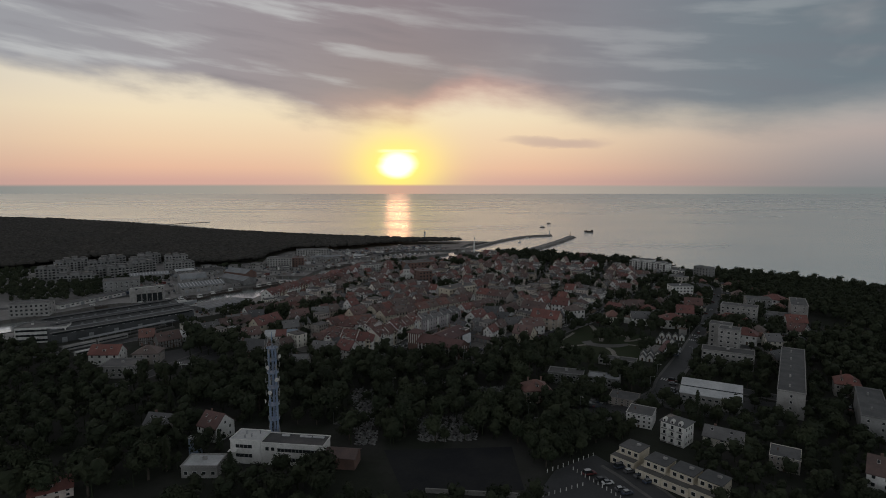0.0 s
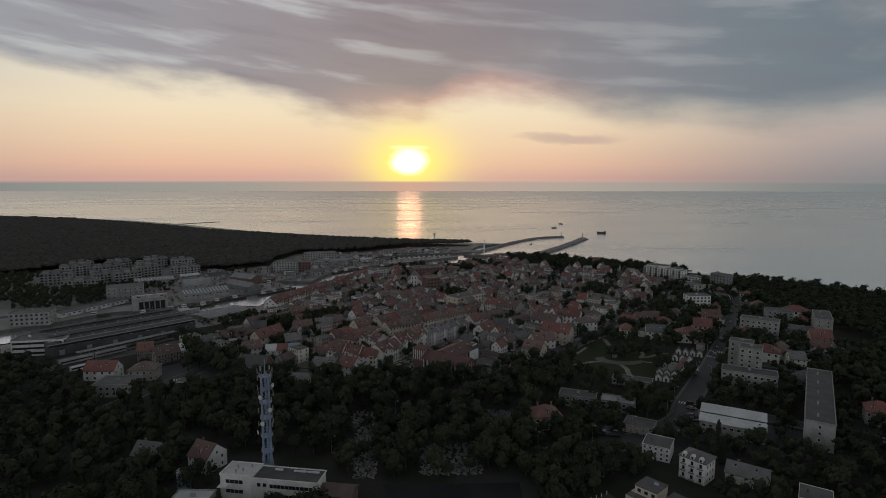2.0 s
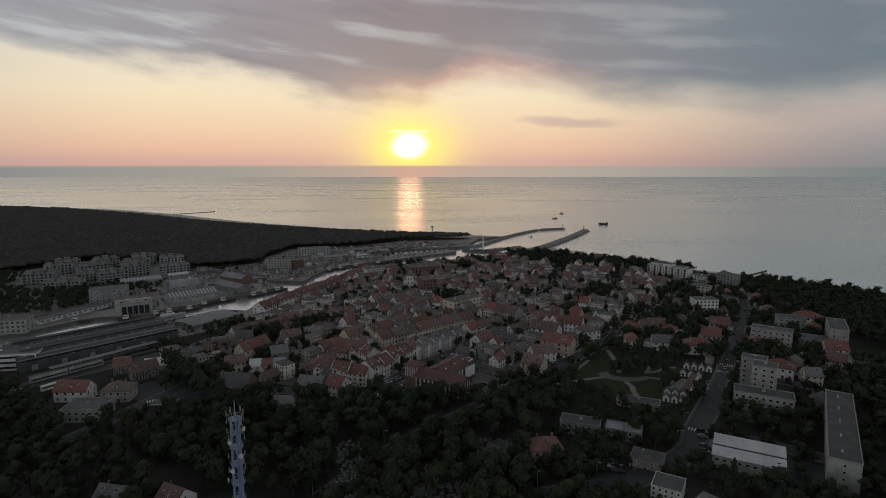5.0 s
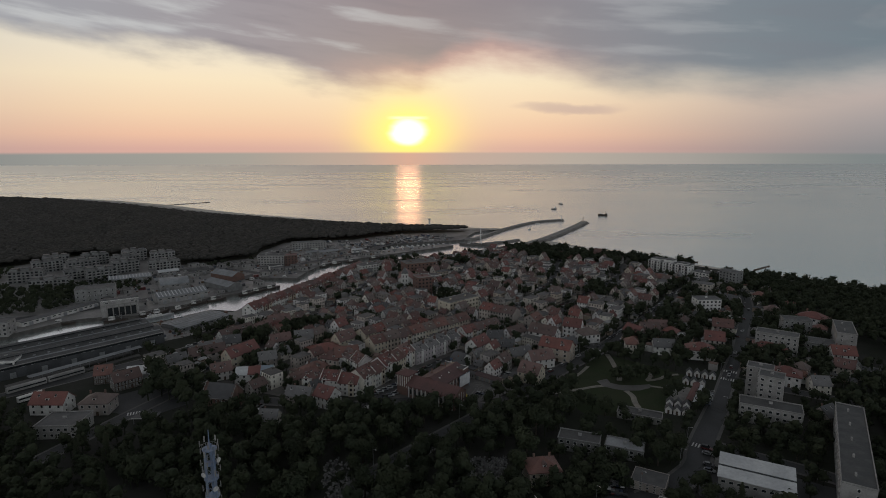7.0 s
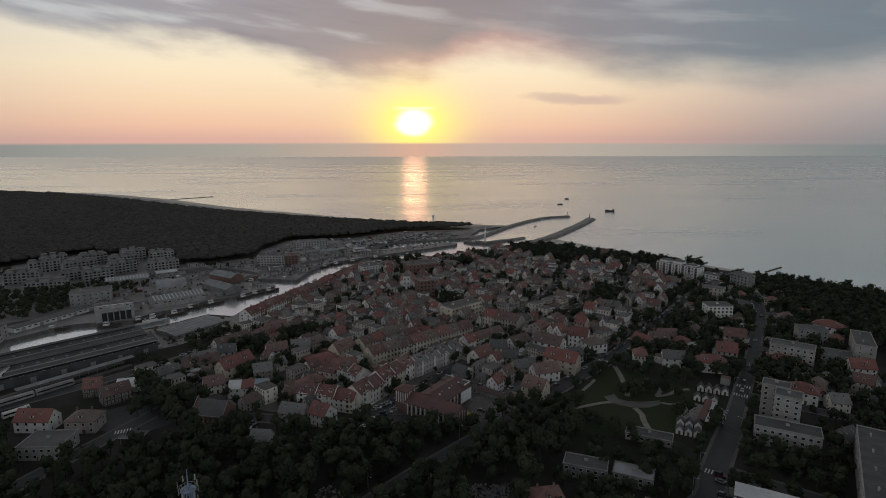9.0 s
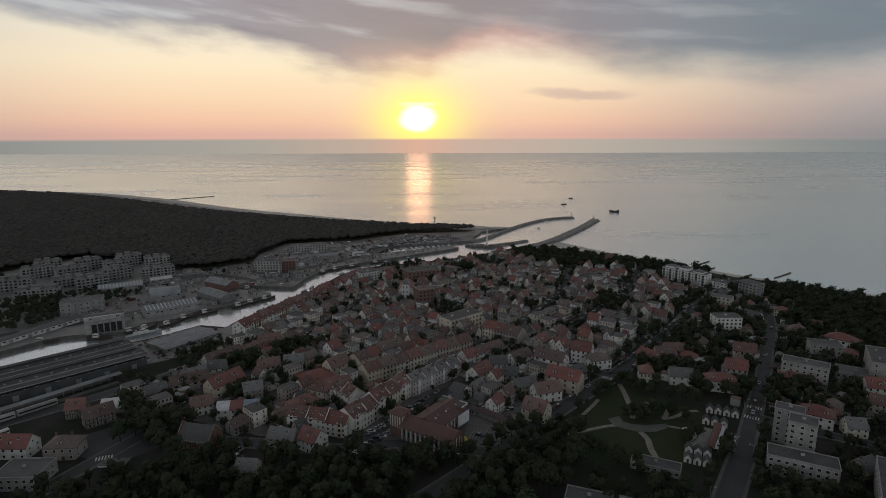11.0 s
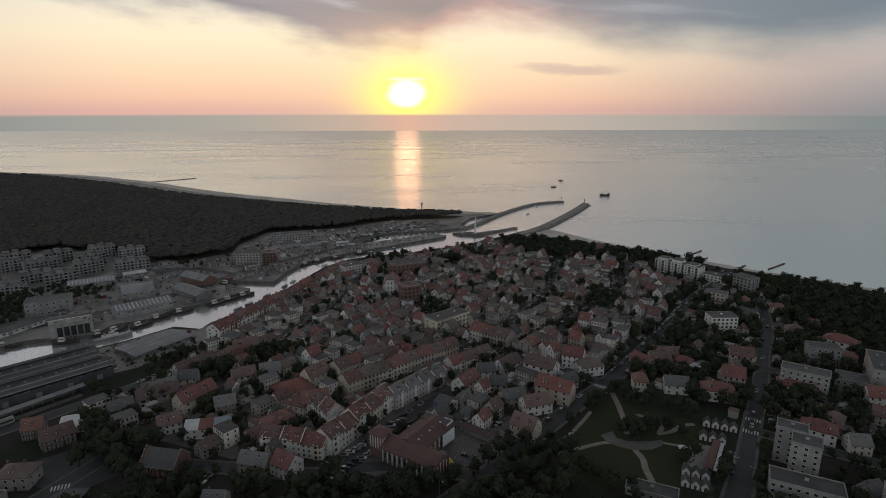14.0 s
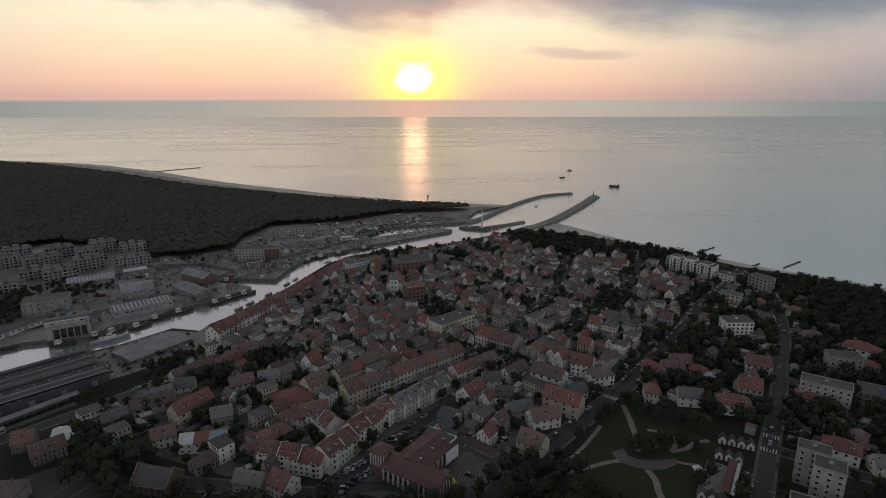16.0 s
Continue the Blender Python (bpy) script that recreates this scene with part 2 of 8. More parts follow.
QUAY = material("quay_wall", (0.14, 0.13, 0.12), 0.85, (0.09, 0.085, 0.08), 0.2, 1.5, 0.4)
ASPHALT = material("asphalt", (0.056, 0.057, 0.06), 0.62, (0.042, 0.043, 0.045), 0.08, 1.2, 0.3, gloss=0.35)
PITCH = material("dark_pitch", (0.018, 0.019, 0.022), 0.9, (0.026, 0.027, 0.028), 0.06, 0.8, 0.3, gloss=0.2)
PAVING = material("paving", (0.12, 0.115, 0.11), 0.58, (0.09, 0.087, 0.083), 0.12, 1.4, 0.4)
PAINT = material("road_paint", (0.72, 0.72, 0.7), 0.7, (0.5, 0.5, 0.48), 0.8, 4.0, 0.1)
FLATS = material("weathered_panel", (0.27, 0.27, 0.265), 0.9, (0.2, 0.2, 0.195), 0.15, 1.2, 0.1, spread=0.2)
PLASTER = material("plaster", (0.6, 0.56, 0.48), 0.85, None, 0.22, 1.8, 0.12, spread=0.16,
                   choices=[(0.68, 0.63, 0.56), (0.5, 0.47, 0.44), (0.8, 0.78, 0.75), (0.56, 0.48, 0.4), (0.82, 0.8, 0.78), (0.42, 0.38, 0.35), (0.66, 0.58, 0.52), (0.76, 0.72, 0.64), (0.36, 0.32, 0.29), (0.72, 0.7, 0.69)])
ANNEX = material("annex_plaster", (0.6, 0.56, 0.48), 0.85, None, 0.22, 1.8, 0.12, spread=0.2, islands=True, choices=[(0.62, 0.57, 0.5), (0.4, 0.38, 0.36), (0.76, 0.75, 0.72), (0.46, 0.38, 0.3), (0.32, 0.25, 0.2), (0.7, 0.66, 0.58)])
ANNEX_ROOF = material("annex_roof", (0.2, 0.19, 0.18), 0.85, None, 0.3, 1.6, 0.2, spread=0.2, islands=True, choices=[(0.15, 0.15, 0.15), (0.25, 0.24, 0.23), (0.22, 0.11, 0.085), (0.1, 0.1, 0.105), (0.38, 0.38, 0.38), (0.18, 0.12, 0.1)])
WHITE = material("white_render", (0.74, 0.73, 0.70), 0.8, (0.62, 0.61, 0.58), 0.2, 1.5, 0.1)
PANEL = material("grey_panel", (0.36, 0.35, 0.335), 0.85, (0.27, 0.26, 0.25), 0.2, 1.5, 0.1, spread=0.1)
LILAC = material("lilac_plaster", (0.50, 0.45, 0.46), 0.85, (0.42, 0.38, 0.39), 0.2, 1.5, 0.1)
CREAM = material("cream_plaster", (0.62, 0.56, 0.45), 0.85, (0.54, 0.48, 0.38), 0.2, 1.5, 0.1)
BRICK = material("brick_wall", (0.18, 0.105, 0.085), 0.9, (0.14, 0.09, 0.075), 0.3, 2.2, 0.3, spread=0.12)
TIMBER = material("timber", (0.10, 0.065, 0.045), 0.85, (0.075, 0.05, 0.035), 0.5, 3.0, 0.3)
RED_TILE = tile_material("red_tiles", [(0.21, 0.082, 0.07), (0.165, 0.084, 0.074), (0.24, 0.09, 0.073), (0.135, 0.088, 0.08), (0.195, 0.076, 0.066), (0.18, 0.108, 0.097)], 0.58)
BROWN_TILE = tile_material("brown_tiles", [(0.18, 0.092, 0.08), (0.145, 0.09, 0.08), (0.205, 0.098, 0.08), (0.15, 0.112, 0.1)], 0.58)
SLATE = tile_material("dark_slates", [(0.11, 0.11, 0.115), (0.14, 0.138, 0.14), (0.085, 0.085, 0.09), (0.17, 0.165, 0.165)], 0.5)
HALL_TILE = tile_material("maroon_tiles", [(0.115, 0.056, 0.054), (0.095, 0.055, 0.053), (0.13, 0.062, 0.057)], 0.6)
BLUE_PAINT = material("blue_wall_paint", (0.11, 0.19, 0.36), 0.7, (0.15, 0.22, 0.36), 0.4, 1.5, 0.2)
SHED = material("dark_shed_cladding", (0.085, 0.09, 0.095), 0.8, (0.06, 0.063, 0.066), 0.12, 0.9, 0.2)
TARRED = material("tarred_roof", (0.06, 0.062, 0.064), 0.58, (0.09, 0.09, 0.09), 0.08, 0.8, 0.3)
FELT = material("roofing_felt", (0.06, 0.061, 0.062), 0.62, (0.09, 0.089, 0.088), 0.18, 1.2, 0.3, spread=0.25)
SHEET = material("pale_roof_sheet", (0.56, 0.57, 0.57), 0.5, (0.45, 0.46, 0.47), 0.12, 1.0, 0.15, spread=0.12)
BLUE_SHEET = material("blue_roof_sheet", (0.27, 0.33, 0.39), 0.5, (0.21, 0.26, 0.31), 0.12, 1.0, 0.15)
GREY_SHEET = material("grey_roof_sheet", (0.26, 0.27, 0.28), 0.55, (0.19, 0.2, 0.21), 0.1, 1.0, 0.15, spread=0.15)
CANVAS = material("white_canvas", (0.78, 0.78, 0.78), 0.7, (0.68, 0.68, 0.68), 0.3, 1.0, 0.1)
ORANGE = material("orange_roof", (0.52, 0.17, 0.05), 0.7, (0.42, 0.14, 0.05), 0.2, 1.5, 0.1)
GLASS = glass_material("window_glass", (0.025, 0.028, 0.03), 0.12)
TRIM = material("white_trim", (0.72, 0.71, 0.68), 0.7, None, 0.6, 3.0, 0.05)
STEEL = material("mast_steel", (0.24, 0.32, 0.46), 0.45, (0.28, 0.33, 0.42), 0.4, 2.0, 0.05, metal=0.3)
METAL = material("grey_metal", (0.42, 0.43, 0.44), 0.45, None, 0.4, 2.0, 0.05, metal=0.6)
BLACK = material("black_rubber", (0.02, 0.02, 0.02), 0.85, None, 1.0, 6.0, 0.1)
BARK = material("bark", (0.09, 0.07, 0.055), 0.95, (0.06, 0.05, 0.04), 1.2, 6.0, 0.6)
TINTS = [(0.6, 0.6, 0.6), (0.02, 0.02, 0.022), (0.28, 0.29, 0.3), (0.75, 0.75, 0.75), (0.12, 0.03, 0.03), (0.05, 0.06, 0.09), (0.1, 0.1, 0.11), (0.5, 0.5, 0.5)]
FAR_CAR = material("far_car_paint", (0.4, 0.4, 0.4), 0.35, None, 0.5, 2.0, 0.0, choices=TINTS, islands=True)
GOODS = material("stacked_goods", (0.3, 0.3, 0.3), 0.8, None, 0.5, 2.0, 0.1, islands=True,
                 choices=[(0.32, 0.31, 0.3), (0.12, 0.12, 0.12), (0.5, 0.5, 0.48), (0.2, 0.13, 0.08), (0.65, 0.65, 0.63), (0.10, 0.12, 0.15), (0.18, 0.1, 0.08), (0.18, 0.18, 0.17)])
LEAF = material("leaves", (0.028, 0.037, 0.02), 0.9, (0.038, 0.046, 0.024), 0.12, 1.0, 0.0, spread=0.35, gloss=0.25)
PINE = material("pine_needles", (0.048, 0.046, 0.041), 0.9, (0.058, 0.054, 0.048), 0.02, 0.25, 0.0, gloss=0.25)
ROCK = material("jetty_stone", (0.24, 0.22, 0.2), 0.9, (0.16, 0.148, 0.138), 0.15, 1.0, 0.6)
CAR = material("car_paint", (0.4, 0.4, 0.4), 0.3, None, 0.5, 2.0, 0.0,
               choices=[(0.6, 0.6, 0.6), (0.02, 0.02, 0.022), (0.28, 0.29, 0.3), (0.7, 0.7, 0.7), (0.14, 0.03, 0.03), (0.05, 0.065, 0.1), (0.1, 0.1, 0.11)])
HULL = material("boat_hull", (0.7, 0.7, 0.68), 0.5, None, 0.5, 2.0, 0.05, choices=[(0.72, 0.72, 0.7), (0.5, 0.52, 0.55), (0.10, 0.13, 0.18), (0.68, 0.66, 0.6)])
DARK_HULL = material("dark_hull", (0.06, 0.045, 0.035), 0.6, (0.04, 0.03, 0.025), 0.5, 3.0, 0.2)
STONE = material("headstone", (0.26, 0.255, 0.25), 0.7, (0.12, 0.12, 0.12), 0.6, 3.0, 0.2, spread=0.3)
YELLOW = material("yellow_canvas", (0.70, 0.55, 0.08), 0.7, None, 0.5, 2.0, 0.05)


# ---- mesh helpers ----
class Geo:
    def __init__(self):
        self.v, self.f, self.m = [], [], []

    def add(self, verts, faces, mat=0):
        n = len(self.v)
        self.v += [tuple(p) for p in verts]
        self.f += [tuple(i + n for i in q) for q in faces]
        self.m += [mat] * len(faces)
        return self

    def box(self, x, y, z, sx, sy, sz, turn=0.0, mat=0, taper=1.0):
        """A box that stands at z on the point x, y."""
        c, s = math.cos(radians(turn)), math.sin(radians(turn))
        p = []
        for k, t in ((0, 1.0), (1, taper)):
            for a, b in ((-1, -1), (1, -1), (1, 1), (-1, 1)):
                u, v = a * sx / 2 * t, b * sy / 2 * t
                p.append((x + u * c - v * s, y + u * s + v * c, z + k * sz))
        return self.add(p, [(3, 2, 1, 0), (4, 5, 6, 7), (0, 1, 5, 4), (1, 2, 6, 5), (2, 3, 7, 6), (3, 0, 4, 7)], mat)

    def rod(self, a, b, r0, r1=None, n=8, mat=0, caps=True):
        a, b = Vector(a), Vector(b)
        r1 = r0 if r1 is None else r1
        q = (b - a).to_track_quat("Z", "Y")
        p = [o + q @ Vector((r * math.cos(6.2832 * i / n), r * math.sin(6.2832 * i / n), 0)) for o, r in ((a, r0), (b, r1)) for i in range(n)]
        f = [(i, (i + 1) % n, n + (i + 1) % n, n + i) for i in range(n)]
        if caps:
            f += [tuple(range(n - 1, -1, -1)), tuple(range(n, 2 * n))]
        return self.add(p, f, mat)

    def section(self, pts, x0, x1, mat=0):
        """A closed outline in y, z pulled along x."""
        n = len(pts)
        p = [(x, y, z) for x in (x0, x1) for y, z in pts]
        f = [(i, (i + 1) % n, n + (i + 1) % n, n + i) for i in range(n)] + [tuple(range(n - 1, -1, -1)), tuple(range(n, 2 * n))]
        return self.add(p, [q[::-1] for q in f], mat)

    def slab(self, pts, z0, z1, mat=0, side=None):
        """An outline in x, y (anticlockwise) pulled up from z0 to z1."""
        n = len(pts)
        p = [(x, y, z) for z in (z0, z1) for x, y in pts]
        self.add(p, [tuple(range(n - 1, -1, -1)), tuple(range(n, 2 * n))], mat)
        return self.add(p, [(i, (i + 1) % n, n + (i + 1) % n, n + i) for i in range(n)], mat if side is None else side)

    def mesh(self, name, *mats):
        d = bpy.data.meshes.new(name)
        d.from_pydata(self.v, [], self.f)
        for m in mats:
            d.materials.append(m)
        if len(mats) > 1:
            d.polygons.foreach_set("material_index", self.m)
        d.update()
        return d


def part(name, geo, mat, parent, label="", kind="", at=None):
    """One mesh object under a thing or under a part."""
    data = geo if isinstance(geo, bpy.types.Mesh) else geo.mesh(name, *(mat if isinstance(mat, tuple) else (mat,)))
    ob = new(name, data)
    ob.parent = parent
    if at is not None:
        ob.matrix_basis = at
    return tagged(ob, label, kind=kind)


def thing(name, label, category, m=None, group="", kind=""):
    ob = tagged(new(name), label, category, group, kind)
    if m is not None:
        ob.matrix_basis = m
    return ob


def solid(name, geo, mat, label, category, m=None, group="", kind=""):
    ob = tagged(new(name, geo.mesh(name, *(mat if isinstance(mat, tuple) else (mat,)))), label, category, group, kind)
    if m is not None:
        ob.matrix_basis = m
    return ob


GROUND = 3.0
USED = set()


def put(proto, m):
    """The first call sets the thing itself at m, later ones set copies."""
    ob = proto if proto.name not in USED else copy_thing(proto, m)
    USED.add(proto.name)
    ob.matrix_basis = m
    return ob


def spot(x, y, turn=0.0, z=GROUND, s=(1, 1, 1)):
    return Matrix.Translation((x, y, z)) @ Matrix.Rotation(radians(turn), 4, "Z") @ Matrix.Diagonal((*s, 1))


def inside(x, y, poly):
    hit = False
    for (x0, y0), (x1, y1) in zip(poly, poly[1:] + poly[:1]):
        if (y0 > y) != (y1 > y) and x < (x1 - x0) * (y - y0) / (y1 - y0) + x0:
            hit = not hit
    return hit


def offset_strip(pts, width):
    """Both edges of a strip of that width along a line."""
    left, right = [], []
    for i, (x, y) in enumerate(pts):
        x0, y0 = pts[max(i - 1, 0)]
        x1, y1 = pts[min(i + 1, len(pts) - 1)]
        d = math.hypot(x1 - x0, y1 - y0)
        nx, ny = -(y1 - y0) / d * width / 2, (x1 - x0) / d * width / 2
        left.append((x + nx, y + ny))
        right.append((x - nx, y - ny))
    return left, right


def smooth_line(pts, per=4):
    """A rounder line through the points."""
    out = []
    for i in range(len(pts) - 1):
        p = [Vector(pts[max(0, min(len(pts) - 1, i + k))]) for k in (-1, 0, 1, 2)]
        for j in range(per):
            t = j / per
            out.append(tuple(0.5 * (2 * p[1] + (p[2] - p[0]) * t + (2 * p[0] - 5 * p[1] + 4 * p[2] - p[3]) * t * t + (3 * p[1] - p[0] - 3 * p[2] + p[3]) * t ** 3)))
    return out + [tuple(pts[-1])]


# ---- the setting: sea, land on both sides of the river, beaches, jetties ----
sea = Geo()
steps = [-4900, -2600, -1300, -500, 0, 500, 1300, 2600, 4900]
sea.v = [(x, y, 0.0) for y in steps for x in steps]
sea.f = [(j * 9 + i, j * 9 + i + 1, j * 9 + i + 10, j * 9 + i + 9) for j in range(8) for i in range(8)]
sea.m = [0] * len(sea.f)
solid("water", sea, SEA, "calm grey evening sea with small waves", "sea", kind="structure")

coast_w = smooth_line([(-3600, 2550), (-2200, 2110), (-1162, 1762), (-827, 1649), (-590, 1498), (-512, 1434), (-359, 1304), (-225, 1216), (-109, 1139), (-7, 1087), (60, 1057), (125, 1040), (180, 1024)], 3)
dune_w = [(x - 24 + 8 * noise.noise((x * 0.02, y * 0.02, 0)), y - 40 + 10 * noise.noise((x * 0.015, 5, y * 0.015))) for x, y in coast_w[:-2]] + [(125, 1000), (150, 985)]
coast_e = smooth_line([(199, 884), (223, 890), (237, 872), (256, 831), (280, 794), (302, 762), (322, 731), (346, 713), (382, 668), (420, 636), (457, 600), (540, 510), (760, 300), (1500, -300), (3400, -1500)], 3)
dune_e = smooth_line([(176, 829), (190, 822), (214, 811), (238, 795), (268, 760), (300, 726), (328, 703), (350, 664), (389, 633), (424, 606), (441, 581), (520, 490), (738, 282), (1478, -318), (3380, -1520)], 3)


def beach(name, shore, dune, label):
    g = Geo()
    n = len(shore)
    for k in range(4):
        t = (0.0, 0.35, 0.75, 1.0)[k]
        for i, (a, b) in enumerate(zip(shore, dune)):
            z = (-0.7, 0.5, 1.7, 3.05)[k] + (0.25 * noise.noise((a[0] * 0.05, a[1] * 0.05, k)) if 0 < k < 3 else 0)
            p = Vector(a) + (Vector(b) - Vector(a)) * (t if k else -0.15)
            g.v.append((p.x, p.y, z))
    g.f = [(k * n + i, k * n + i + 1, (k + 1) * n + i + 1, (k + 1) * n + i) for k in range(3) for i in range(n - 1)]
    g.m = [0] * len(g.f)
    return solid(name, g, SAND, label, "beach", kind="structure")


beach("beach_west", coast_w, dune_w, "narrow pale sand beach below a pine forest")
beach("beach_east", coast_e[:len(dune_e)], dune_e, "pale sand beach below a wooded dune")

# river banks, from the sea inland
bank_e = [(181, 861), (145, 827), (105, 794), (70, 772), (29, 750), (-9, 738), (-42, 720), (-63, 693), (-73, 663), (-87, 621), (-100, 583), (-115, 556), (-129, 534),
          (-132, 521), (-154, 527), (-181, 497), (-196, 487), (-256, 429), (-300, 394), (-420, 350), (-800, 200), (-3600, -720)]
bank_w = [(108, 897), (84, 880), (66, 874), (28, 864), (-2, 856), (-46, 838), (-48, 805), (-25, 801), (16, 826), (60, 846), (74, 840), (70, 831), (16, 793), (-29, 761), (-75, 728), (-90, 706), (-100, 673),
          (-105, 641), (-154, 649), (-157, 636), (-122, 621), (-121, 615), (-137, 597), (-147, 583), (-169, 568), (-181, 545), (-201, 535), (-208, 514), (-234, 510), (-248, 506), (-258, 498), (-279, 468), (-305, 448), (-420, 402), (-800, 262), (-3600, -620)]
land_e = [(3380, -1520), (3400, -3600), (-3600, -3600)] + bank_e[::-1] + dune_e[:-1]
land_w = bank_w + dune_w + [(118, 960), (98, 905)]
solid("ground_east", Geo().slab(land_e, -4, GROUND, 0, 1), (EARTH, QUAY), "dark ground of the old town with quay walls along the river", "ground", kind="structure")
solid("ground_west", Geo().slab(land_w[::-1], -4, GROUND, 0, 1), (YARD, QUAY), "paved port ground with quay walls along the river", "ground", kind="structure")
river = [(181, 861), (110, 790), (35, 745), (-35, 718), (-66, 660), (-95, 583), (-124, 530), (-132, 516), (-158, 488), (-182, 490), (-252, 424), (-420, 345), (-800, 195), (-1500, -40),
         (-1500, 80), (-800, 290), (-420, 440), (-288, 495), (-208, 520), (-181, 545), (-137, 597), (-157, 640), (-100, 660), (-75, 728), (-56, 800), (-56, 842), (20, 872), (66, 884), (108, 897)]
solid("river", Geo().slab(river, -0.5, 0.02, 0), RIVER, "smooth river water that mirrors the pale sky", "water", kind="structure")

# forest floor patch and coast wood
forest_poly = [(-3000, 2300), (-1190, 1672), (-880, 1560), (-645, 1405), (-410, 1215), (-265, 1126), (-138, 1056), (-15, 1010), (112, 976), (96, 962), (0, 948), (-45, 918), (-70, 893), (-110, 885), (-165, 870), (-182, 800),
               (-178, 760), (-220, 726), (-252, 720), (-285, 764), (-400, 788), (-440, 720), (-520, 640), (-900, 560), (-3000, 600)]


def road(name, pts, width, mat, label, z=0.05, category="road"):
    l, r = offset_strip(pts, width)
    g = Geo().slab(r + l[::-1], GROUND - 0.3, GROUND + z)
    return solid(name, g, mat, label, category, kind="structure")


solid("forest_floor", Geo().slab(forest_poly[::-1], 2.5, GROUND + 0.04), FLOOR, "dark forest floor under pines", "ground", kind="structure")


def mole(name, line, width, top, label):
    """A stone mole with sloped sides and a paved crown."""
    pts = smooth_line(line, 4)
    l0, r0 = offset_strip(pts, width + 6)
    l1, r1 = offset_strip(pts, width)
    n = len(pts)
    g = Geo()
    ring = [[(*p, -2.5) for p in l0], [(*p, top - 0.5) for p in l1], [(*p, top) for p in l1], [(*p, top) for p in r1], [(*p, top - 0.5) for p in r1], [(*p, -2.5) for p in r0]]
    g.v = [p for k in ring for p in k]
    for k in range(5):
        for i in range(n - 1):
            g.f.append((k * n + i, (k + 1) * n + i, (k + 1) * n + i + 1, k * n + i + 1))
            g.m.append(1 if k == 2 else 0)
    for i in (0, n - 1):
        g.f.append(tuple(k * n + i for k in range(6)))
        g.m.append(0)
    ob = solid(name, g, (ROCK, CONCRETE), label, "jetty", kind="structure")
    blocks = Geo()
    rnd = random.Random(len(line))
    for side_pts in (l0, r0):
        for a, b in zip(side_pts, side_pts[1:]):
            k = max(1, int(math.dist(a, b) / 3.0))
            for j in range(k):
                t = (j + rnd.random()) / k
                blocks.box(a[0] + (b[0] - a[0]) * t, a[1] + (b[1] - a[1]) * t, -0.8, rnd.uniform(1.4, 2.8), rnd.uniform(1.4, 2.6), rnd.uniform(1.0, 2.2), rnd.uniform(0, 90), taper=0.75)
    part("armour_stone", blocks, ROCK, ob, "rough stone blocks at the waterline", "stuff")
    return ob


mole("jetty_west", [(96, 884), (119, 912), (179, 1009), (234, 1080), (270, 1107), (305, 1118)], 6, 3.0, "long curved stone jetty with a paved top")
mole("jetty_east", [(170, 838), (214, 889), (261, 959), (301, 1023), (337, 1087)], 11, 3.2, "wide curved stone jetty with a paved top")
mole("jetty_inner", [(92, 858), (112, 847), (176, 891)], 5, 2.2, "short inner mole of stone in the harbour mouth")
solid("mole_head", Geo().slab([(84, 858), (92, 846), (118, 838), (126, 846), (108, 862)], -3, 2.3), QUAY, "paved head of the inner harbour mole", "quay", kind="structure")


def beacon(x, y, z, h, label, body):
    g = Geo().rod((0, 0, 0), (0, 0, 0.6), 1.4, 1.4, 12).rod((0, 0, 0.6), (0, 0, h), 0.8, 0.55, 12)
    ob = thing("harbour_beacon", label, "beacon", spot(x, y, 0, z))
    part("tower", g, body, ob)
    part("gallery", Geo().rod((0, 0, h), (0, 0, h + 0.25), 1.2, 1.2, 12), CONCRETE, ob)
    part("lantern", Geo().rod((0, 0, h + 0.25), (0, 0, h + 1.4), 0.5, 0.4, 10), GLASS, ob)
    return ob


beacon(301, 1116, 2.95, 6, "small white beacon at the head of the jetty", WHITE)
beacon(333, 1083, 3.15, 7, "small red beacon at the head of the wide jetty", BRICK)

for i, (a, b) in enumerate([((-571, 1470), (-494, 1543)), ((317, 727), (333, 741)), ((340, 721), (373, 747)), ((352, 707), (362, 713)), ((371, 669), (386, 679)), ((400, 662), (434, 685))]):
    g = Geo()
    d = math.dist(a, b)
    k = int(d / 1.1)
    for j in range(k):
        t = j / k
        g.rod((a[0] + (b[0] - a[0]) * t, a[1] + (b[1] - a[1]) * t, -3), (a[0] + (b[0] - a[0]) * t, a[1] + (b[1] - a[1]) * t, 1.1 + 0.3 * math.sin(j * 7.1)), 0.45 if i else 0.8, n=6)
    solid("groyne", g, TIMBER, "dark wooden groyne running out from the beach", "groyne", group="beach groynes")

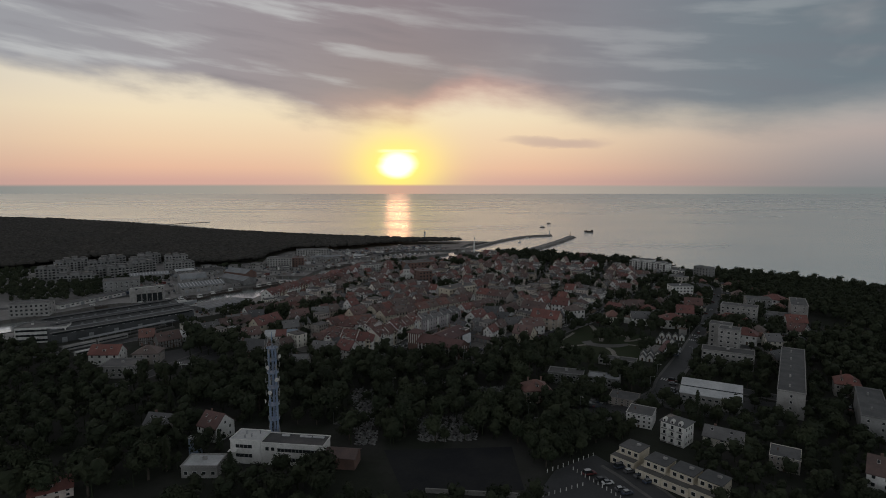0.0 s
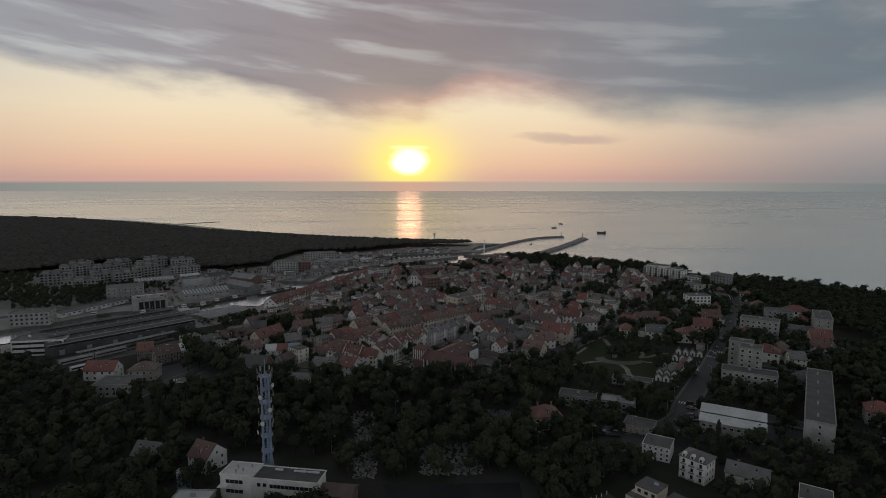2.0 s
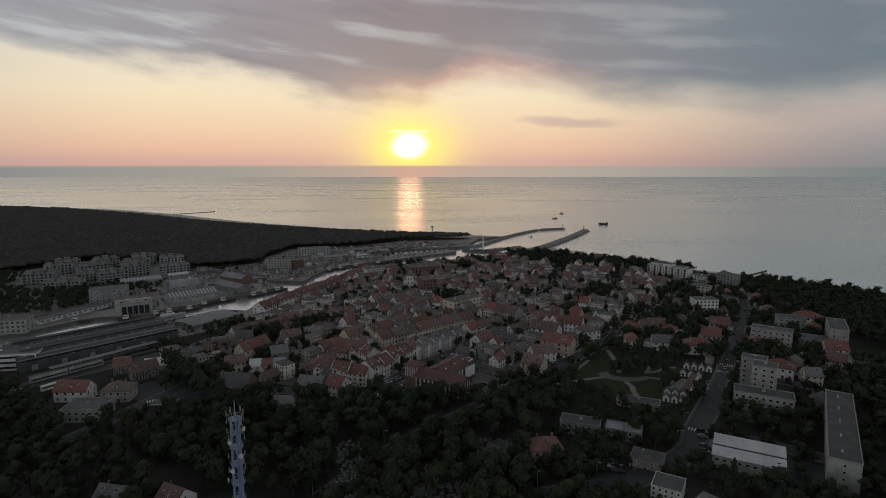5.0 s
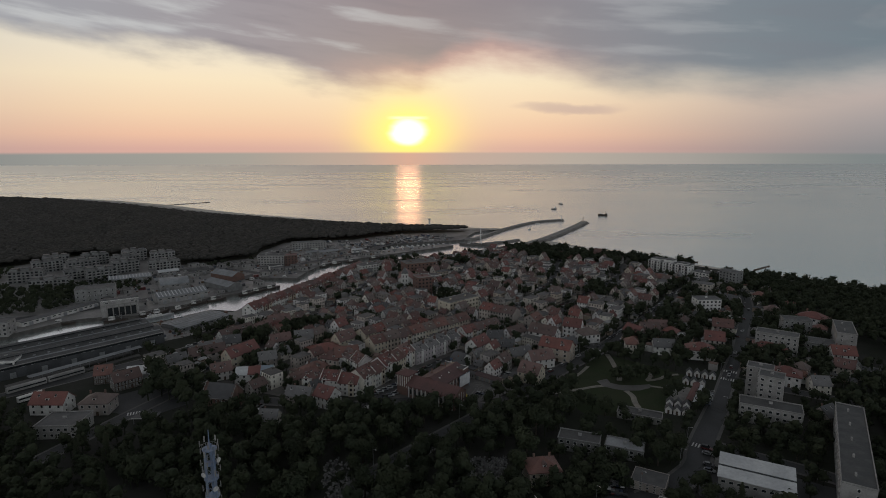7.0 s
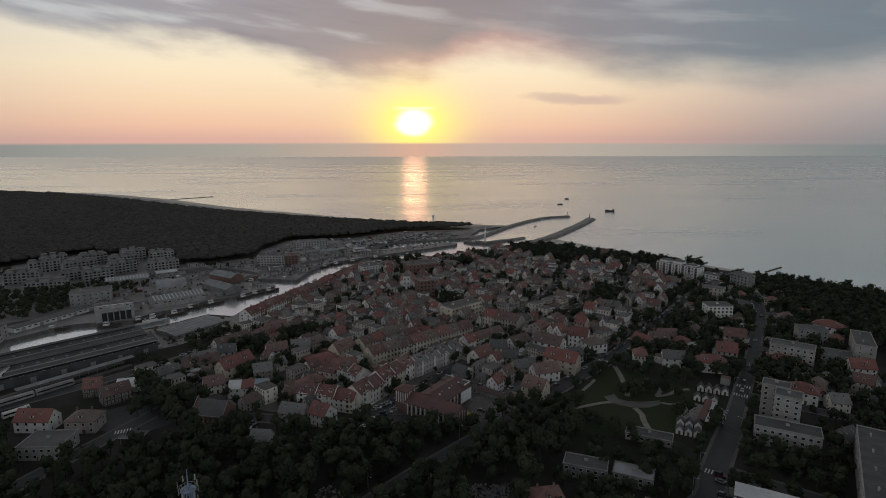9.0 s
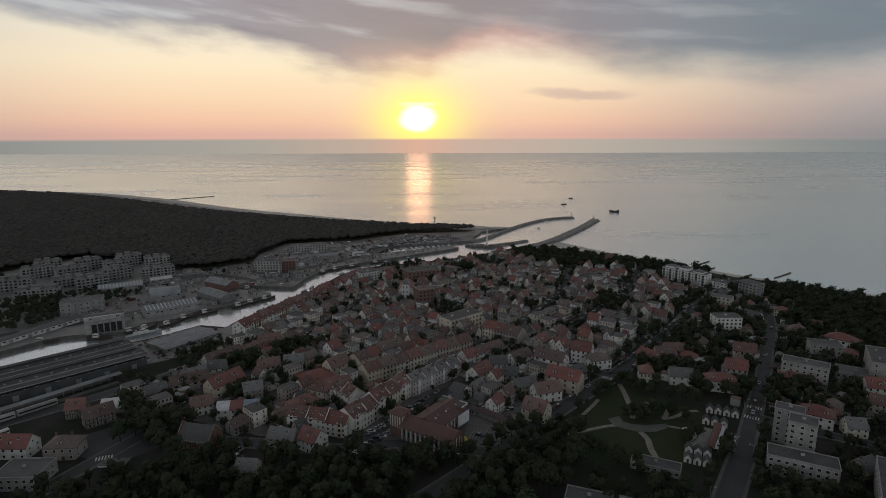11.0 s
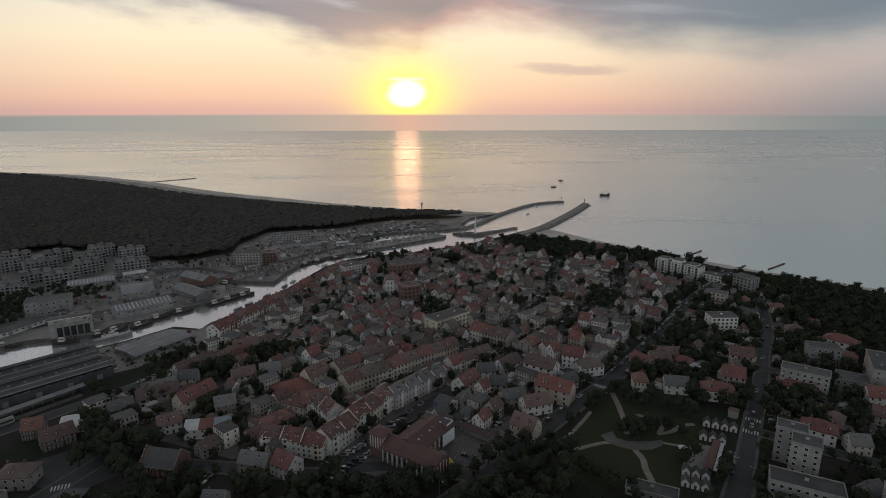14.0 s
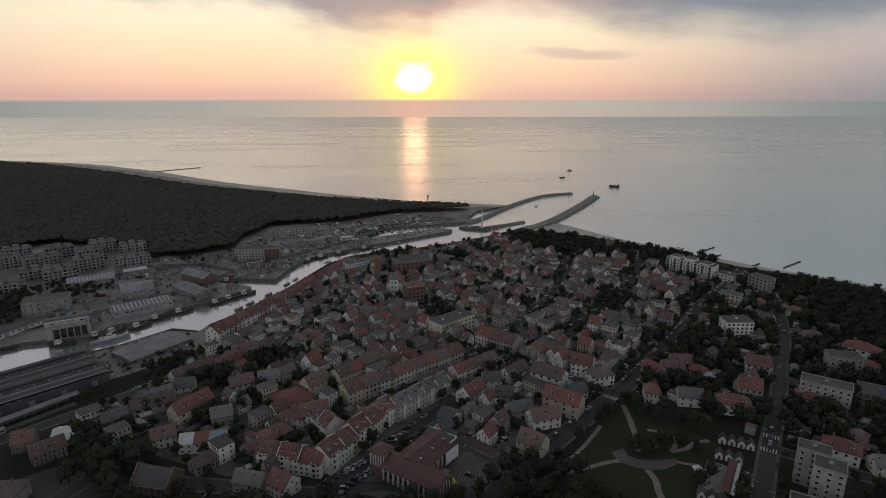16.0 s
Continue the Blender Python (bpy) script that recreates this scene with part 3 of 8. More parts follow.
# ---- roads, squares, paths ----
ROADS = [
    ("road_1", [(58, 237), (84, 242), (106, 251), (131, 268), (143, 286), (173, 325)], 9.5),
    ("road_2", [(-25, 240), (0, 275), (40, 315), (57, 331), (87, 363), (127, 402), (141, 415), (165, 441), (217, 500), (262, 556), (316, 612), (346, 645)], 9),
    ("road_3", [(-8, 338), (13, 373), (33, 397), (57, 418), (85, 446), (150, 520), (215, 600), (262, 690)], 8),
    ("road_4", [(-150, 290), (-132, 330), (-112, 372), (-98, 398), (-70, 452), (-62, 500), (-40, 560), (-30, 610), (-22, 660)], 7),
    ("road_5", [(-220, 352), (-172, 395), (-130, 440), (-108, 470)], 7),
    ("road_6", [(-100, 352), (-60, 345), (-20, 338), (12, 342), (57, 331)], 7),
    ("road_7", [(-20, 400), (20, 432), (60, 470), (95, 510), (130, 560), (160, 620), (185, 700)], 6.5),
    ("road_8", [(141, 415), (105, 450), (70, 500), (40, 545), (18, 600), (8, 660), (0, 735)], 6.5),
    ("road_9", [(217, 500), (170, 545), (130, 585), (90, 640), (70, 700), (60, 765)], 6),
    ("road_10", [(-330, 490), (-275, 522), (-235, 552), (-205, 585), (-170, 625), (-150, 668), (-110, 720), (-60, 775), (0, 870), (80, 905)], 8),
    ("road_11", [(198, 361), (225, 340), (262, 315), (330, 270)], 6.5),
    ("road_12", [(233, 408), (262, 385), (330, 350)], 6),
    ("road_13", [(-330, 565), (-290, 600), (-260, 660), (-245, 690), (-190, 690), (-150, 668)], 6),
    ("road_14", [(146, 289), (180, 262), (200, 245)], 7),
    ("road_15", [(170, 321), (173, 325), (200, 363), (233, 408), (262, 452), (290, 492), (325, 560), (345, 645)], 6.8),
    ("road_16", [(66, 120), (88, 160), (84, 185), (78, 200)], 6),
]
for name, line, width in ROADS:
    pts = smooth_line(line, 3)
    k = ROADS.index((name, line, width))
    road("pavement_" + name[5:], pts, width + 3.0, PAVING, "grey slab pavement beside a town street", 0.05 + 0.005 * k, "pavement")
    road(name, pts, width, ASPHALT, "worn dark asphalt town street", 0.13 + 0.005 * k)
TOWN = [(-150, 392), (-120, 470), (-95, 540), (-66, 620), (-40, 690), (30, 728), (110, 768), (165, 796), (205, 772), (262, 712), (270, 640), (240, 560), (175, 465), (140, 425), (100, 412), (70, 350), (-60, 352), (-105, 372)]
solid("town_yards", Geo().slab(TOWN[::-1], 2.6, 3.03), TOWN_YARD, "worn paving and trodden earth between town houses", "ground", kind="structure")
solid("car_park", Geo().slab([(56, 196), (75, 207), (90, 176), (92, 150), (60, 150), (44, 178)], 2.6, 3.06), ASPHALT, "asphalt car park edged with white posts", "car park", kind="structure")
solid("corner_yard", Geo().slab([(83, 248), (99, 248), (100, 262), (82, 267)], 2.6, 3.065), ASPHALT, "small asphalt parking yard beside a street", "car park", kind="structure")
solid("hall_yard", Geo().slab([(128, 268), (166, 262), (182, 250), (166, 226), (146, 232), (124, 250)], 2.6, 3.07), ASPHALT, "asphalt yard round a supermarket hall", "car park", kind="structure")
solid("sports_pitch", Geo().slab([(0, 186), (42, 184), (44, 216), (-7, 217)], 2.6, 3.06), PITCH, "dark empty sports pitch", "pitch", kind="structure")
solid("theatre_square", Geo().slab([(-8, 342), (10, 334), (40, 336), (64, 344), (66, 358), (48, 370), (34, 372), (14, 358), (2, 352)], 2.6, 3.055), PAVING, "paved square round a brick culture hall", "square", kind="structure")
solid("station_square", Geo().slab([(-165, 345), (-120, 330), (-105, 345), (-115, 372), (-135, 368)], 2.6, 3.045), ASPHALT, "small asphalt square by the station", "square", kind="structure")
park_poly = [(92, 346), (130, 398), (140, 404), (176, 366), (166, 330), (128, 312), (100, 322)]
solid("park_lawn", Geo().slab(park_poly[::-1], 2.6, 3.05), GRASS, "dim green park lawn", "lawn", kind="structure")
PARK_PATHS = [[(141, 404), (140, 393), (138, 380), (136, 368), (133, 361)], [(91, 346), (98, 348), (105, 350), (118, 354), (126, 354)], [(145, 379), (152, 376), (155, 371), (154, 366), (150, 361)],
              [(149, 360), (157, 362), (165, 367), (172, 368)], [(132, 347), (133, 340), (131, 331), (130, 316)], [(92, 351), (104, 362), (116, 376), (122, 384)], [(146, 354), (151, 351), (158, 349)]]
for i, line in enumerate(PARK_PATHS):
    road("park_path_%d" % (i + 1), smooth_line(line, 4), (3.0, 2.4, 2.4, 2.4, 3.0, 2.0, 1.8)[i], GRAVEL, "pale gravel park path", 0.10 + 0.006 * i, "path")
solid("plaza", Geo().slab([(120, 361), (121, 354), (126, 350), (132, 347), (140, 347), (147, 350), (149, 355), (143, 354), (137, 354), (131, 355), (127, 358), (127, 364)], 2.7, 3.16), PAVING, "crescent of paving where park paths meet", "plaza", kind="structure")
quay_yard = [(-298, 391), (-255, 426), (-196, 484), (-181, 494), (-157, 522), (-134, 519), (-128, 530), (-118, 512), (-112, 500), (-150, 455), (-240, 395), (-300, 375)]
solid("station_yard", Geo().slab(quay_yard[::-1], 2.6, 3.04), YARD, "dark paved yard by the river sheds", "yard", kind="structure")


def crossing(x, y, turn, n=6):
    ob = thing("zebra_crossing", "worn white zebra crossing painted on asphalt", "crossing", spot(x, y, turn, GROUND + 0.2), "zebra crossings")
    for i in range(n):
        part("stripe", Geo().box((i - (n - 1) / 2) * 1.3, 0, 0, 0.6, 3.6, 0.02), PAINT, ob)


for x, y, a in ((143, 286, -38), (205, 370, -36), (197, 359, -36), (-9, 337, 60), (137, 412, -40), (-128, 335, 20)):
    crossing(x, y, a)


# ---- buildings ----
WINDOWS = {}


def window_mesh(wd, ht):
    """A window: a frame and a pane set back in it."""
    key = (wd, ht)
    if key not in WINDOWS:
        a, c, e = wd / 2, wd / 2 - 0.1, ht - 0.1
        g = Geo()
        g.v = [(-a, -0.06, 0), (a, -0.06, 0), (a, -0.06, ht), (-a, -0.06, ht), (-c, -0.06, 0.1), (c, -0.06, 0.1), (c, -0.06, e), (-c, -0.06, e),
               (-c, -0.015, 0.1), (c, -0.015, 0.1), (c, -0.015, e), (-c, -0.015, e), (-a, 0, 0), (a, 0, 0), (a, 0, ht), (-a, 0, ht)]
        g.f = [(0, 1, 5, 4), (1, 2, 6, 5), (2, 3, 7, 6), (3, 0, 4, 7), (4, 5, 9, 8), (5, 6, 10, 9), (6, 7, 11, 10), (7, 4, 8, 11), (8, 9, 10, 11), (1, 0, 12, 13), (2, 1, 13, 14), (3, 2, 14, 15), (0, 3, 15, 12)]
        g.m = [1 if k == 8 else 0 for k in range(13)]
        WINDOWS[key] = g.mesh("window", TRIM, GLASS)
    return WINDOWS[key]


SIDES = {"front": (0, 0, -1), "right": (90, 1, 0), "back": (180, 0, 1), "left": (-90, -1, 0)}


def windows_on(ob, far, rows):
    """rows: side, x along the wall, z, width, height, half depth of that wall. Far houses get them as one joined mesh."""
    g = Geo()
    for side, x, z, wd, ht, off in rows:
        turn, nx, ny = SIDES[side]
        c, s = math.cos(radians(turn)), math.sin(radians(turn))
        px, py = x * c + nx * off, x * s + ny * off
        if far:
            g.box(px + nx * 0.01, py + ny * 0.01, z, wd, 0.06, ht, turn)
        else:
            part("window", window_mesh(wd, ht), None, ob, at=pose(px, py, z, 0, 0, turn))
    if far and rows:
        if ob.type == "MESH":
            # panes of a far house are a second material of its wall mesh
            n, d = len(ob.data.vertices), ob.data
            v = [tuple(p.co) for p in d.vertices] + g.v
            f = [tuple(p.vertices) for p in d.polygons]
            m = [0] * len(f) + [1] * len(g.f)
            d.clear_geometry()
            d.from_pydata(v, [], f + [tuple(i + n for i in q) for q in g.f])
            d.materials.append(GLASS)
            d.polygons.foreach_set("material_index", m)
            d.update()
        else:
            part("window_panes", g, GLASS, ob, "dark window panes", "stuff")


def gable_roof(L, D, ev, rg, over=0.5, end=0.35, thick=0.28):
    s = (rg - ev) / (D / 2)
    y, z = D / 2 + over, ev - over * s
    return Geo().section([(-y, z), (0, rg), (y, z), (y, z + thick), (0, rg + thick * 1.25), (-y, z + thick)], -L / 2 - end, L / 2 + end)


def hip_roof(L, D, ev, rg, over=0.5, thick=0.25):
    a, b, r = L / 2 + over, D / 2 + over, max(L / 2 - D / 2, 0.3)
    v = [(-a, -b, ev - 0.15), (a, -b, ev - 0.15), (a, b, ev - 0.15), (-a, b, ev - 0.15), (-a, -b, ev + thick), (a, -b, ev + thick), (a, b, ev + thick), (-a, b, ev + thick), (-r, 0, rg), (r, 0, rg)]
    return Geo().add(v, [(3, 2, 1, 0), (0, 1, 5, 4), (1, 2, 6, 5), (2, 3, 7, 6), (3, 0, 4, 7), (4, 5, 9, 8), (5, 6, 9), (6, 7, 8, 9), (7, 4, 8)])


def dormer(ob, x, y, z, wd, wall, roof, back=False):
    t = 180 if back else 0
    d = part("dormer", Geo().section([(0, 0), (0, 1.5), (2.6, 1.5), (2.6, 1.2)], -wd / 2, wd / 2), wall, ob, at=pose(x, y, z, 0, 0, t))
    part("dormer_roof", Geo().add([(-wd / 2 - 0.2, -0.25, 1.5), (wd / 2 + 0.2, -0.25, 1.5), (0, -0.25, 2.3), (-wd / 2 - 0.2, 3.0, 1.5), (wd / 2 + 0.2, 3.0, 1.5), (0, 3.2, 2.3)],
                                  [(0, 1, 2), (3, 5, 4), (0, 2, 5, 3), (1, 4, 5, 2), (0, 3, 4, 1)]), roof, d)
    part("dormer_window", window_mesh(1.0, 1.1), None, d, at=pose(0, -0.01, 0.25))


def cross_gable(ob, x, D, ev, rg, wd, wall, roof):
    """A gabled bay that breaks the eaves of the street front, with its own roof and windows."""
    s = (rg - ev) / (D / 2)
    y0, low, top = -D / 2 - 0.35, ev + 0.5, ev + 0.5 + wd * 0.5
    y1 = -D / 2 + (top - ev) / s
    pent = [(x - wd / 2, 0.0), (x + wd / 2, 0.0), (x + wd / 2, low), (x, top), (x - wd / 2, low)]
    bay = part("gable_bay", Geo().add([(u, y, z) for y in (y0, -D / 2 + 1.2) for u, z in pent], [(0, 1, 2, 3, 4), (1, 0, 5, 6), (2, 1, 6, 7), (3, 2, 7, 8), (4, 3, 8, 9), (0, 4, 9, 5)]), wall, ob)
    e, t = wd / 2 + 0.3, 0.22
    v = [(x + u, y, z) for y in (y0 - 0.25, y1 + 0.4) for u, z in ((-e, low - 0.3), (0, top), (e, low - 0.3), (e, low - 0.3 + t), (0, top + t), (-e, low - 0.3 + t))]
    part("gable_roof", Geo().add(v, [(i, (i + 1) % 6, 6 + (i + 1) % 6, 6 + i)[::-1] for i in range(6)] + [(0, 1, 4, 5), (1, 2, 3, 4), (11, 10, 7, 6), (10, 9, 8, 7)]), roof, bay)
    panes = Geo()
    for f in range(3):
        panes.box(x, y0, ev - 1.6 - 3.0 * f, 1.3, 0.08, 1.6)
    part("bay_windows", panes.box(x, y0, ev + 0.5, 0.9, 0.08, 1.1), GLASS, bay, "dark windows above one another")


def chimney(ob, x, y, z, h=1.6):
    part("chimney", Geo().box(x, y, z, 0.7, 0.55, h).box(x, y, z + h, 0.85, 0.7, 0.12), BRICK, ob)


def far_roof(g, L, D, ev, rg):
    """Dormers, roof lights and a stack on the roof of a far house."""
    s = (rg - ev) / (D / 2)
    n = max(2, int(L // 4.5))
    for side in (-1, 1):
        for i in range(n):
            x = (i + 0.5) / n * L - L / 2
            y0, y1 = side * D / 2 * 0.72, side * D / 2 * 0.3
            z = ev + (D / 2 - abs(y0)) * s
            if (i + (side > 0)) % 2 == 0 and rg - ev > 3.5:
                g.box(x, (y0 + y1) / 2, z, 1.5, abs(y1 - y0), 1.5, mat=1)
                g.box(x, y0 + side * 0.02, z + 0.45, 1.0, 0.08, 0.9, mat=2)
                g.box(x, (y0 + y1) / 2, z + 1.5, 1.9, abs(y1 - y0) + 0.4, 0.15)
            else:
                g.box(x, y0 * 0.75, ev + (D / 2 - abs(y0 * 0.75)) * s + 0.12, 0.8, 0.8, 0.35, mat=2)
    g.box(L * 0.22, 0.5, rg - 0.6, 0.8, 0.6, 1.9, mat=3).box(-L * 0.3, -0.4, rg - 0.6, 0.6, 0.6, 1.7, mat=3)
    return g


def house(label, L, D, ev, rg, wall, roof, kind="gable", floors=2, bays=4, far=False, dormers=0, name="house", chimneys=1, ends=2, category="house"):
    """A house with its length along x, the front to -y and its base at z = 0."""
    g = Geo()
    if kind == "gable":
        g.section([(-D / 2, -0.3), (-D / 2, ev), (0, rg), (D / 2, ev), (D / 2, -0.3)], -L / 2, L / 2)
    else:
        g.box(0, 0, -0.3, L, D, ev + 0.3)
    if far:
        ob = solid(name, g, wall, label, category)
    else:
        ob = thing(name, label, category)
        part("wall", g, wall, ob)
    if kind == "gable":
        part("roof", far_roof(gable_roof(L, D, ev, rg), L, D, ev, rg) if far else gable_roof(L, D, ev, rg), (roof, TRIM, GLASS, BRICK) if far else roof, ob)
    elif kind == "hip":
        part("roof", hip_roof(L, D, ev, rg), roof, ob)
    else:
        r = Geo().box(0, 0, ev, L + 0.3, D + 0.3, 0.18)
        part("roof", r, roof, ob)
        p = Geo()
        for x, y, a, b in ((0, -D / 2, L + 0.36, 0.25), (0, D / 2, L + 0.36, 0.25), (-L / 2, 0, 0.25, D - 0.2), (L / 2, 0, 0.25, D - 0.2)):
            p.box(x, y, ev + 0.17, a, b, 0.35)
        if not far:
            part("parapet", p, wall, ob)
    fh = ev / floors
    rows = []
    for f in range(floors):
        z = f * fh + 0.95
        for i in range(bays):
            x = (i + 0.5) / bays * L - L / 2
            door = f == 0 and i == bays // 2
            if not door:
                rows.append(("front", x, z, 1.1, min(1.5, fh - 1.2), D / 2))
            if far or (f == floors - 1 and ends):
                rows.append(("back", x, z, 1.1, min(1.5, fh - 1.2), D / 2))
        for i in range(ends):
            y = (i + 0.5) / ends * D - D / 2
            rows.append(("right", y, z, 1.0, min(1.4, fh - 1.2), L / 2))
            rows.append(("left", y, z, 1.0, min(1.4, fh - 1.2), L / 2))
    if kind == "gable" and rg - ev > 2.5 and ends:
        rows += [("right", 0, ev + 0.4, 1.0, 1.2, L / 2), ("left", 0, ev + 0.4, 1.0, 1.2, L / 2)]
    if not far and kind == "gable":
        s = (rg - ev) / (D / 2)
        for x, t in ((-0.36, 0.5), (-0.12, 0.3), (0.14, 0.46), (0.37, 0.34)) if ends == 0 else ((-0.3, 0.35), (0.2, 0.35)):
            y, z = -D / 2 * t, ev + (D / 2 - D / 2 * t) * s + 0.3
            light = part("skylight", Geo().section([(y - 0.5, z - 0.5 * s), (y + 0.5, z + 0.5 * s), (y + 0.5, z + 0.5 * s + 0.12), (y - 0.5, z - 0.5 * s + 0.12)], x * L - 0.42, x * L + 0.42), TRIM, ob, "pale roof window frame")
            part("skylight_pane", Geo().section([(y - 0.43, z - 0.43 * s + 0.11), (y + 0.43, z + 0.43 * s + 0.11), (y + 0.43, z + 0.43 * s + 0.15), (y - 0.43, z - 0.43 * s + 0.15)], x * L - 0.36, x * L + 0.36), GLASS, light)
        if ends == 0:
            # the fire wall that parts two houses of a terrace, and the brick stack on it
            part("fire_wall", Geo().section([(-D / 2 - 0.35, ev - 0.2), (0, rg + 0.2), (D / 2 + 0.35, ev - 0.2), (D / 2 + 0.35, ev + 0.45), (0, rg + 0.85), (-D / 2 - 0.35, ev + 0.45)], L / 2 - 0.12, L / 2 + 0.24), WHITE, ob, "pale rendered fire wall across the roof")
            part("stack", Geo().box(L / 2 - 0.5, -D * 0.16, rg - 1.6, 0.7, 1.5, 2.7).box(L / 2 - 0.5, -D * 0.16, rg + 1.1, 0.85, 1.65, 0.14), BRICK, ob)
            part("stair_bay", Geo().box(L * 0.02, -D / 2 - 0.12, 0, 1.9, 0.3, ev + 0.3), WHITE, ob, "pale stair bay from street to eaves")
            part("downpipe", Geo().rod((-L / 2 + 0.3, -D / 2 - 0.08, 0), (-L / 2 + 0.3, -D / 2 - 0.08, ev - 0.1), 0.09, n=6), METAL, ob)
    windows_on(ob, far, rows)
    if not far:
        part("door", Geo().box((bays // 2 + 0.5) / bays * L - L / 2, -D / 2 - 0.03, 0, 1.1, 0.1, 2.1), TIMBER, ob)
    for i in range(dormers):
        x = (i + 0.5) / dormers * L - L / 2
        t = 0.28
        dormer(ob, x, -D / 2 * (1 - t), ev + (rg - ev) * t - 0.1, 1.5, wall, roof)
    for i in range(0 if far and kind == "gable" else chimneys):
        chimney(ob, L * (-0.25 + 0.5 * i), 0.6, rg - 0.7 if kind != "flat" else ev)
    return ob


PROTO = {}
for far in (False, True):
    k = "far" if far else "near"
    PROTO["small_red", k] = house("small plastered house with a red tiled gable roof", 12, 9, 5.4, 9.4, PLASTER, RED_TILE, floors=2, bays=4, far=far, ends=1, chimneys=0 if far else 1, dormers=0 if far else 1)
    PROTO["small_dark", k] = house("small pale house with a dark slate gable roof", 11, 9, 5.2, 9.0, PLASTER, SLATE, floors=2, bays=3, far=far, ends=1, chimneys=0 if far else 1)
    PROTO["town_red", k] = house("tall plastered townhouse with a red tiled roof and dormers", 13, 11, 8.6, 13.2, PLASTER, RED_TILE, floors=3, bays=4, far=far, dormers=0 if far else 2, name="townhouse")
    PROTO["town_brown", k] = house("tall plastered townhouse with a brown tiled roof", 13, 11, 8.2, 12.6, PLASTER, BROWN_TILE, floors=3, bays=4, far=far, name="townhouse")
    PROTO["town_flat", k] = house("three-storey plastered townhouse with a flat felt roof", 14, 11, 9.4, 9.6, PLASTER, FELT, "flat", floors=3, bays=5, far=far, chimneys=0 if far else 1, name="townhouse")
    PROTO["villa", k] = house("two-storey villa with a hipped brown tiled roof", 12, 11, 6.2, 10.2, PLASTER, BROWN_TILE, "hip", floors=2, bays=4, far=far, chimneys=0 if far else 2, dormers=0 if far else 1, name="villa")
    PROTO["villa_red", k] = house("two-storey villa with a hipped red tiled roof", 13, 11, 6.4, 10.6, PLASTER, RED_TILE, "hip", floors=2, bays=4, far=far, dormers=0 if far else 2, name="villa")
    PROTO["shed", k] = house("low outbuilding with a flat felt roof", 9, 6, 3.1, 3.3, PANEL, FELT, "flat", floors=1, bays=3, far=far, name="outbuilding", chimneys=0, ends=1, category="shed")
    PROTO["row", k] = house("terraced townhouse with a red tiled roof and white dormers", 11, 11.5, 9.6, 13.8, PLASTER, RED_TILE, floors=3, bays=4, far=far, dormers=0 if far else 2, name="terraced_house", ends=0)
    PROTO["row_brown", k] = house("terraced townhouse with a brown tiled roof", 11, 11.5, 9.4, 13.4, PLASTER, BROWN_TILE, floors=3, bays=4, far=far, dormers=0 if far else 1, name="terraced_house", ends=0)
PROTO["row_grey", "near"] = house("lilac terraced house with a dark grey roof", 11, 11.5, 9.6, 13.2, LILAC, SLATE, floors=3, bays=4, name="terraced_house", ends=0, dormers=1)
PROTO["row_cream", "near"] = house("cream terraced house with a brown tiled roof", 11, 11.5, 9.2, 13.0, CREAM, BROWN_TILE, floors=3, bays=4, name="terraced_house", ends=1, dormers=1)
PROTO["row_white", "near"] = house("white terraced house with a red tiled roof", 11, 11, 8.2, 12.4, WHITE, RED_TILE, floors=3, bays=4, name="terraced_house", ends=2)
PROTO["river", "far"] = house("narrow riverside house with a steep red gable", 11, 9, 9.2, 14.2, WHITE, RED_TILE, floors=3, bays=4, far=True, name="riverside_house")
PROTO["river_brick", "far"] = house("narrow riverside brick house with a red gable", 11, 9, 9.0, 13.6, BRICK, RED_TILE, floors=3, bays=4, far=True, name="riverside_house")
cross_gable(PROTO["row", "near"], -2.6, 11.5, 9.6, 13.8, 3.4, WHITE, RED_TILE)
cross_gable(PROTO["row_white", "near"], 2.2, 11, 8.2, 12.4, 3.2, CREAM, RED_TILE)
for kind, ev, rg in (("river", 9.2, 14.2), ("river_brick", 9.0, 13.6)):
    for x in (-2.8, 2.8):
        cross_gable(PROTO[kind, "far"], x, 9, ev, rg, 3.0, WHITE if kind == "river" else CREAM, RED_TILE)
half = house("half-timbered pale house with a brown tiled roof", 13, 9, 5.6, 9.8, FLATS, BROWN_TILE, floors=2, bays=4, name="timbered_house", dormers=1)
for side in (-1, 1):
    for k in range(9):
        part("timber", Geo().box(-6.4 + 1.6 * k, side * 4.53, 0, 0.3, 0.1, 5.5), TIMBER, half)
    for z in (0.4, 2.7, 5.2):
        part("timber", Geo().box(0, side * 4.54, z, 13.0, 0.1, 0.3), TIMBER, half)
    for k in range(5):
        part("timber", Geo().box(side * 6.53, -3.8 + 1.9 * k, 0, 0.1, 0.28, 5.4 + 4.2 * (1 - abs(-3.8 + 1.9 * k) / 4.5)), TIMBER, half)
PROTO["timbered", "near"] = half
PROTO["white_dark", "near"] = house("white house with a dark slate gable roof", 12, 9, 5.8, 9.8, WHITE, SLATE, floors=2, bays=3)
PROTO["white_red", "near"] = house("white house with a red tiled gable roof", 14, 10, 6.0, 10.4, WHITE, RED_TILE, floors=2, bays=4, dormers=1)
PROTO["cream_red", "near"] = house("cream house with a red tiled gable roof", 14, 10, 6.6, 11.4, CREAM, RED_TILE, floors=2, bays=4, dormers=2)

TAKEN = []


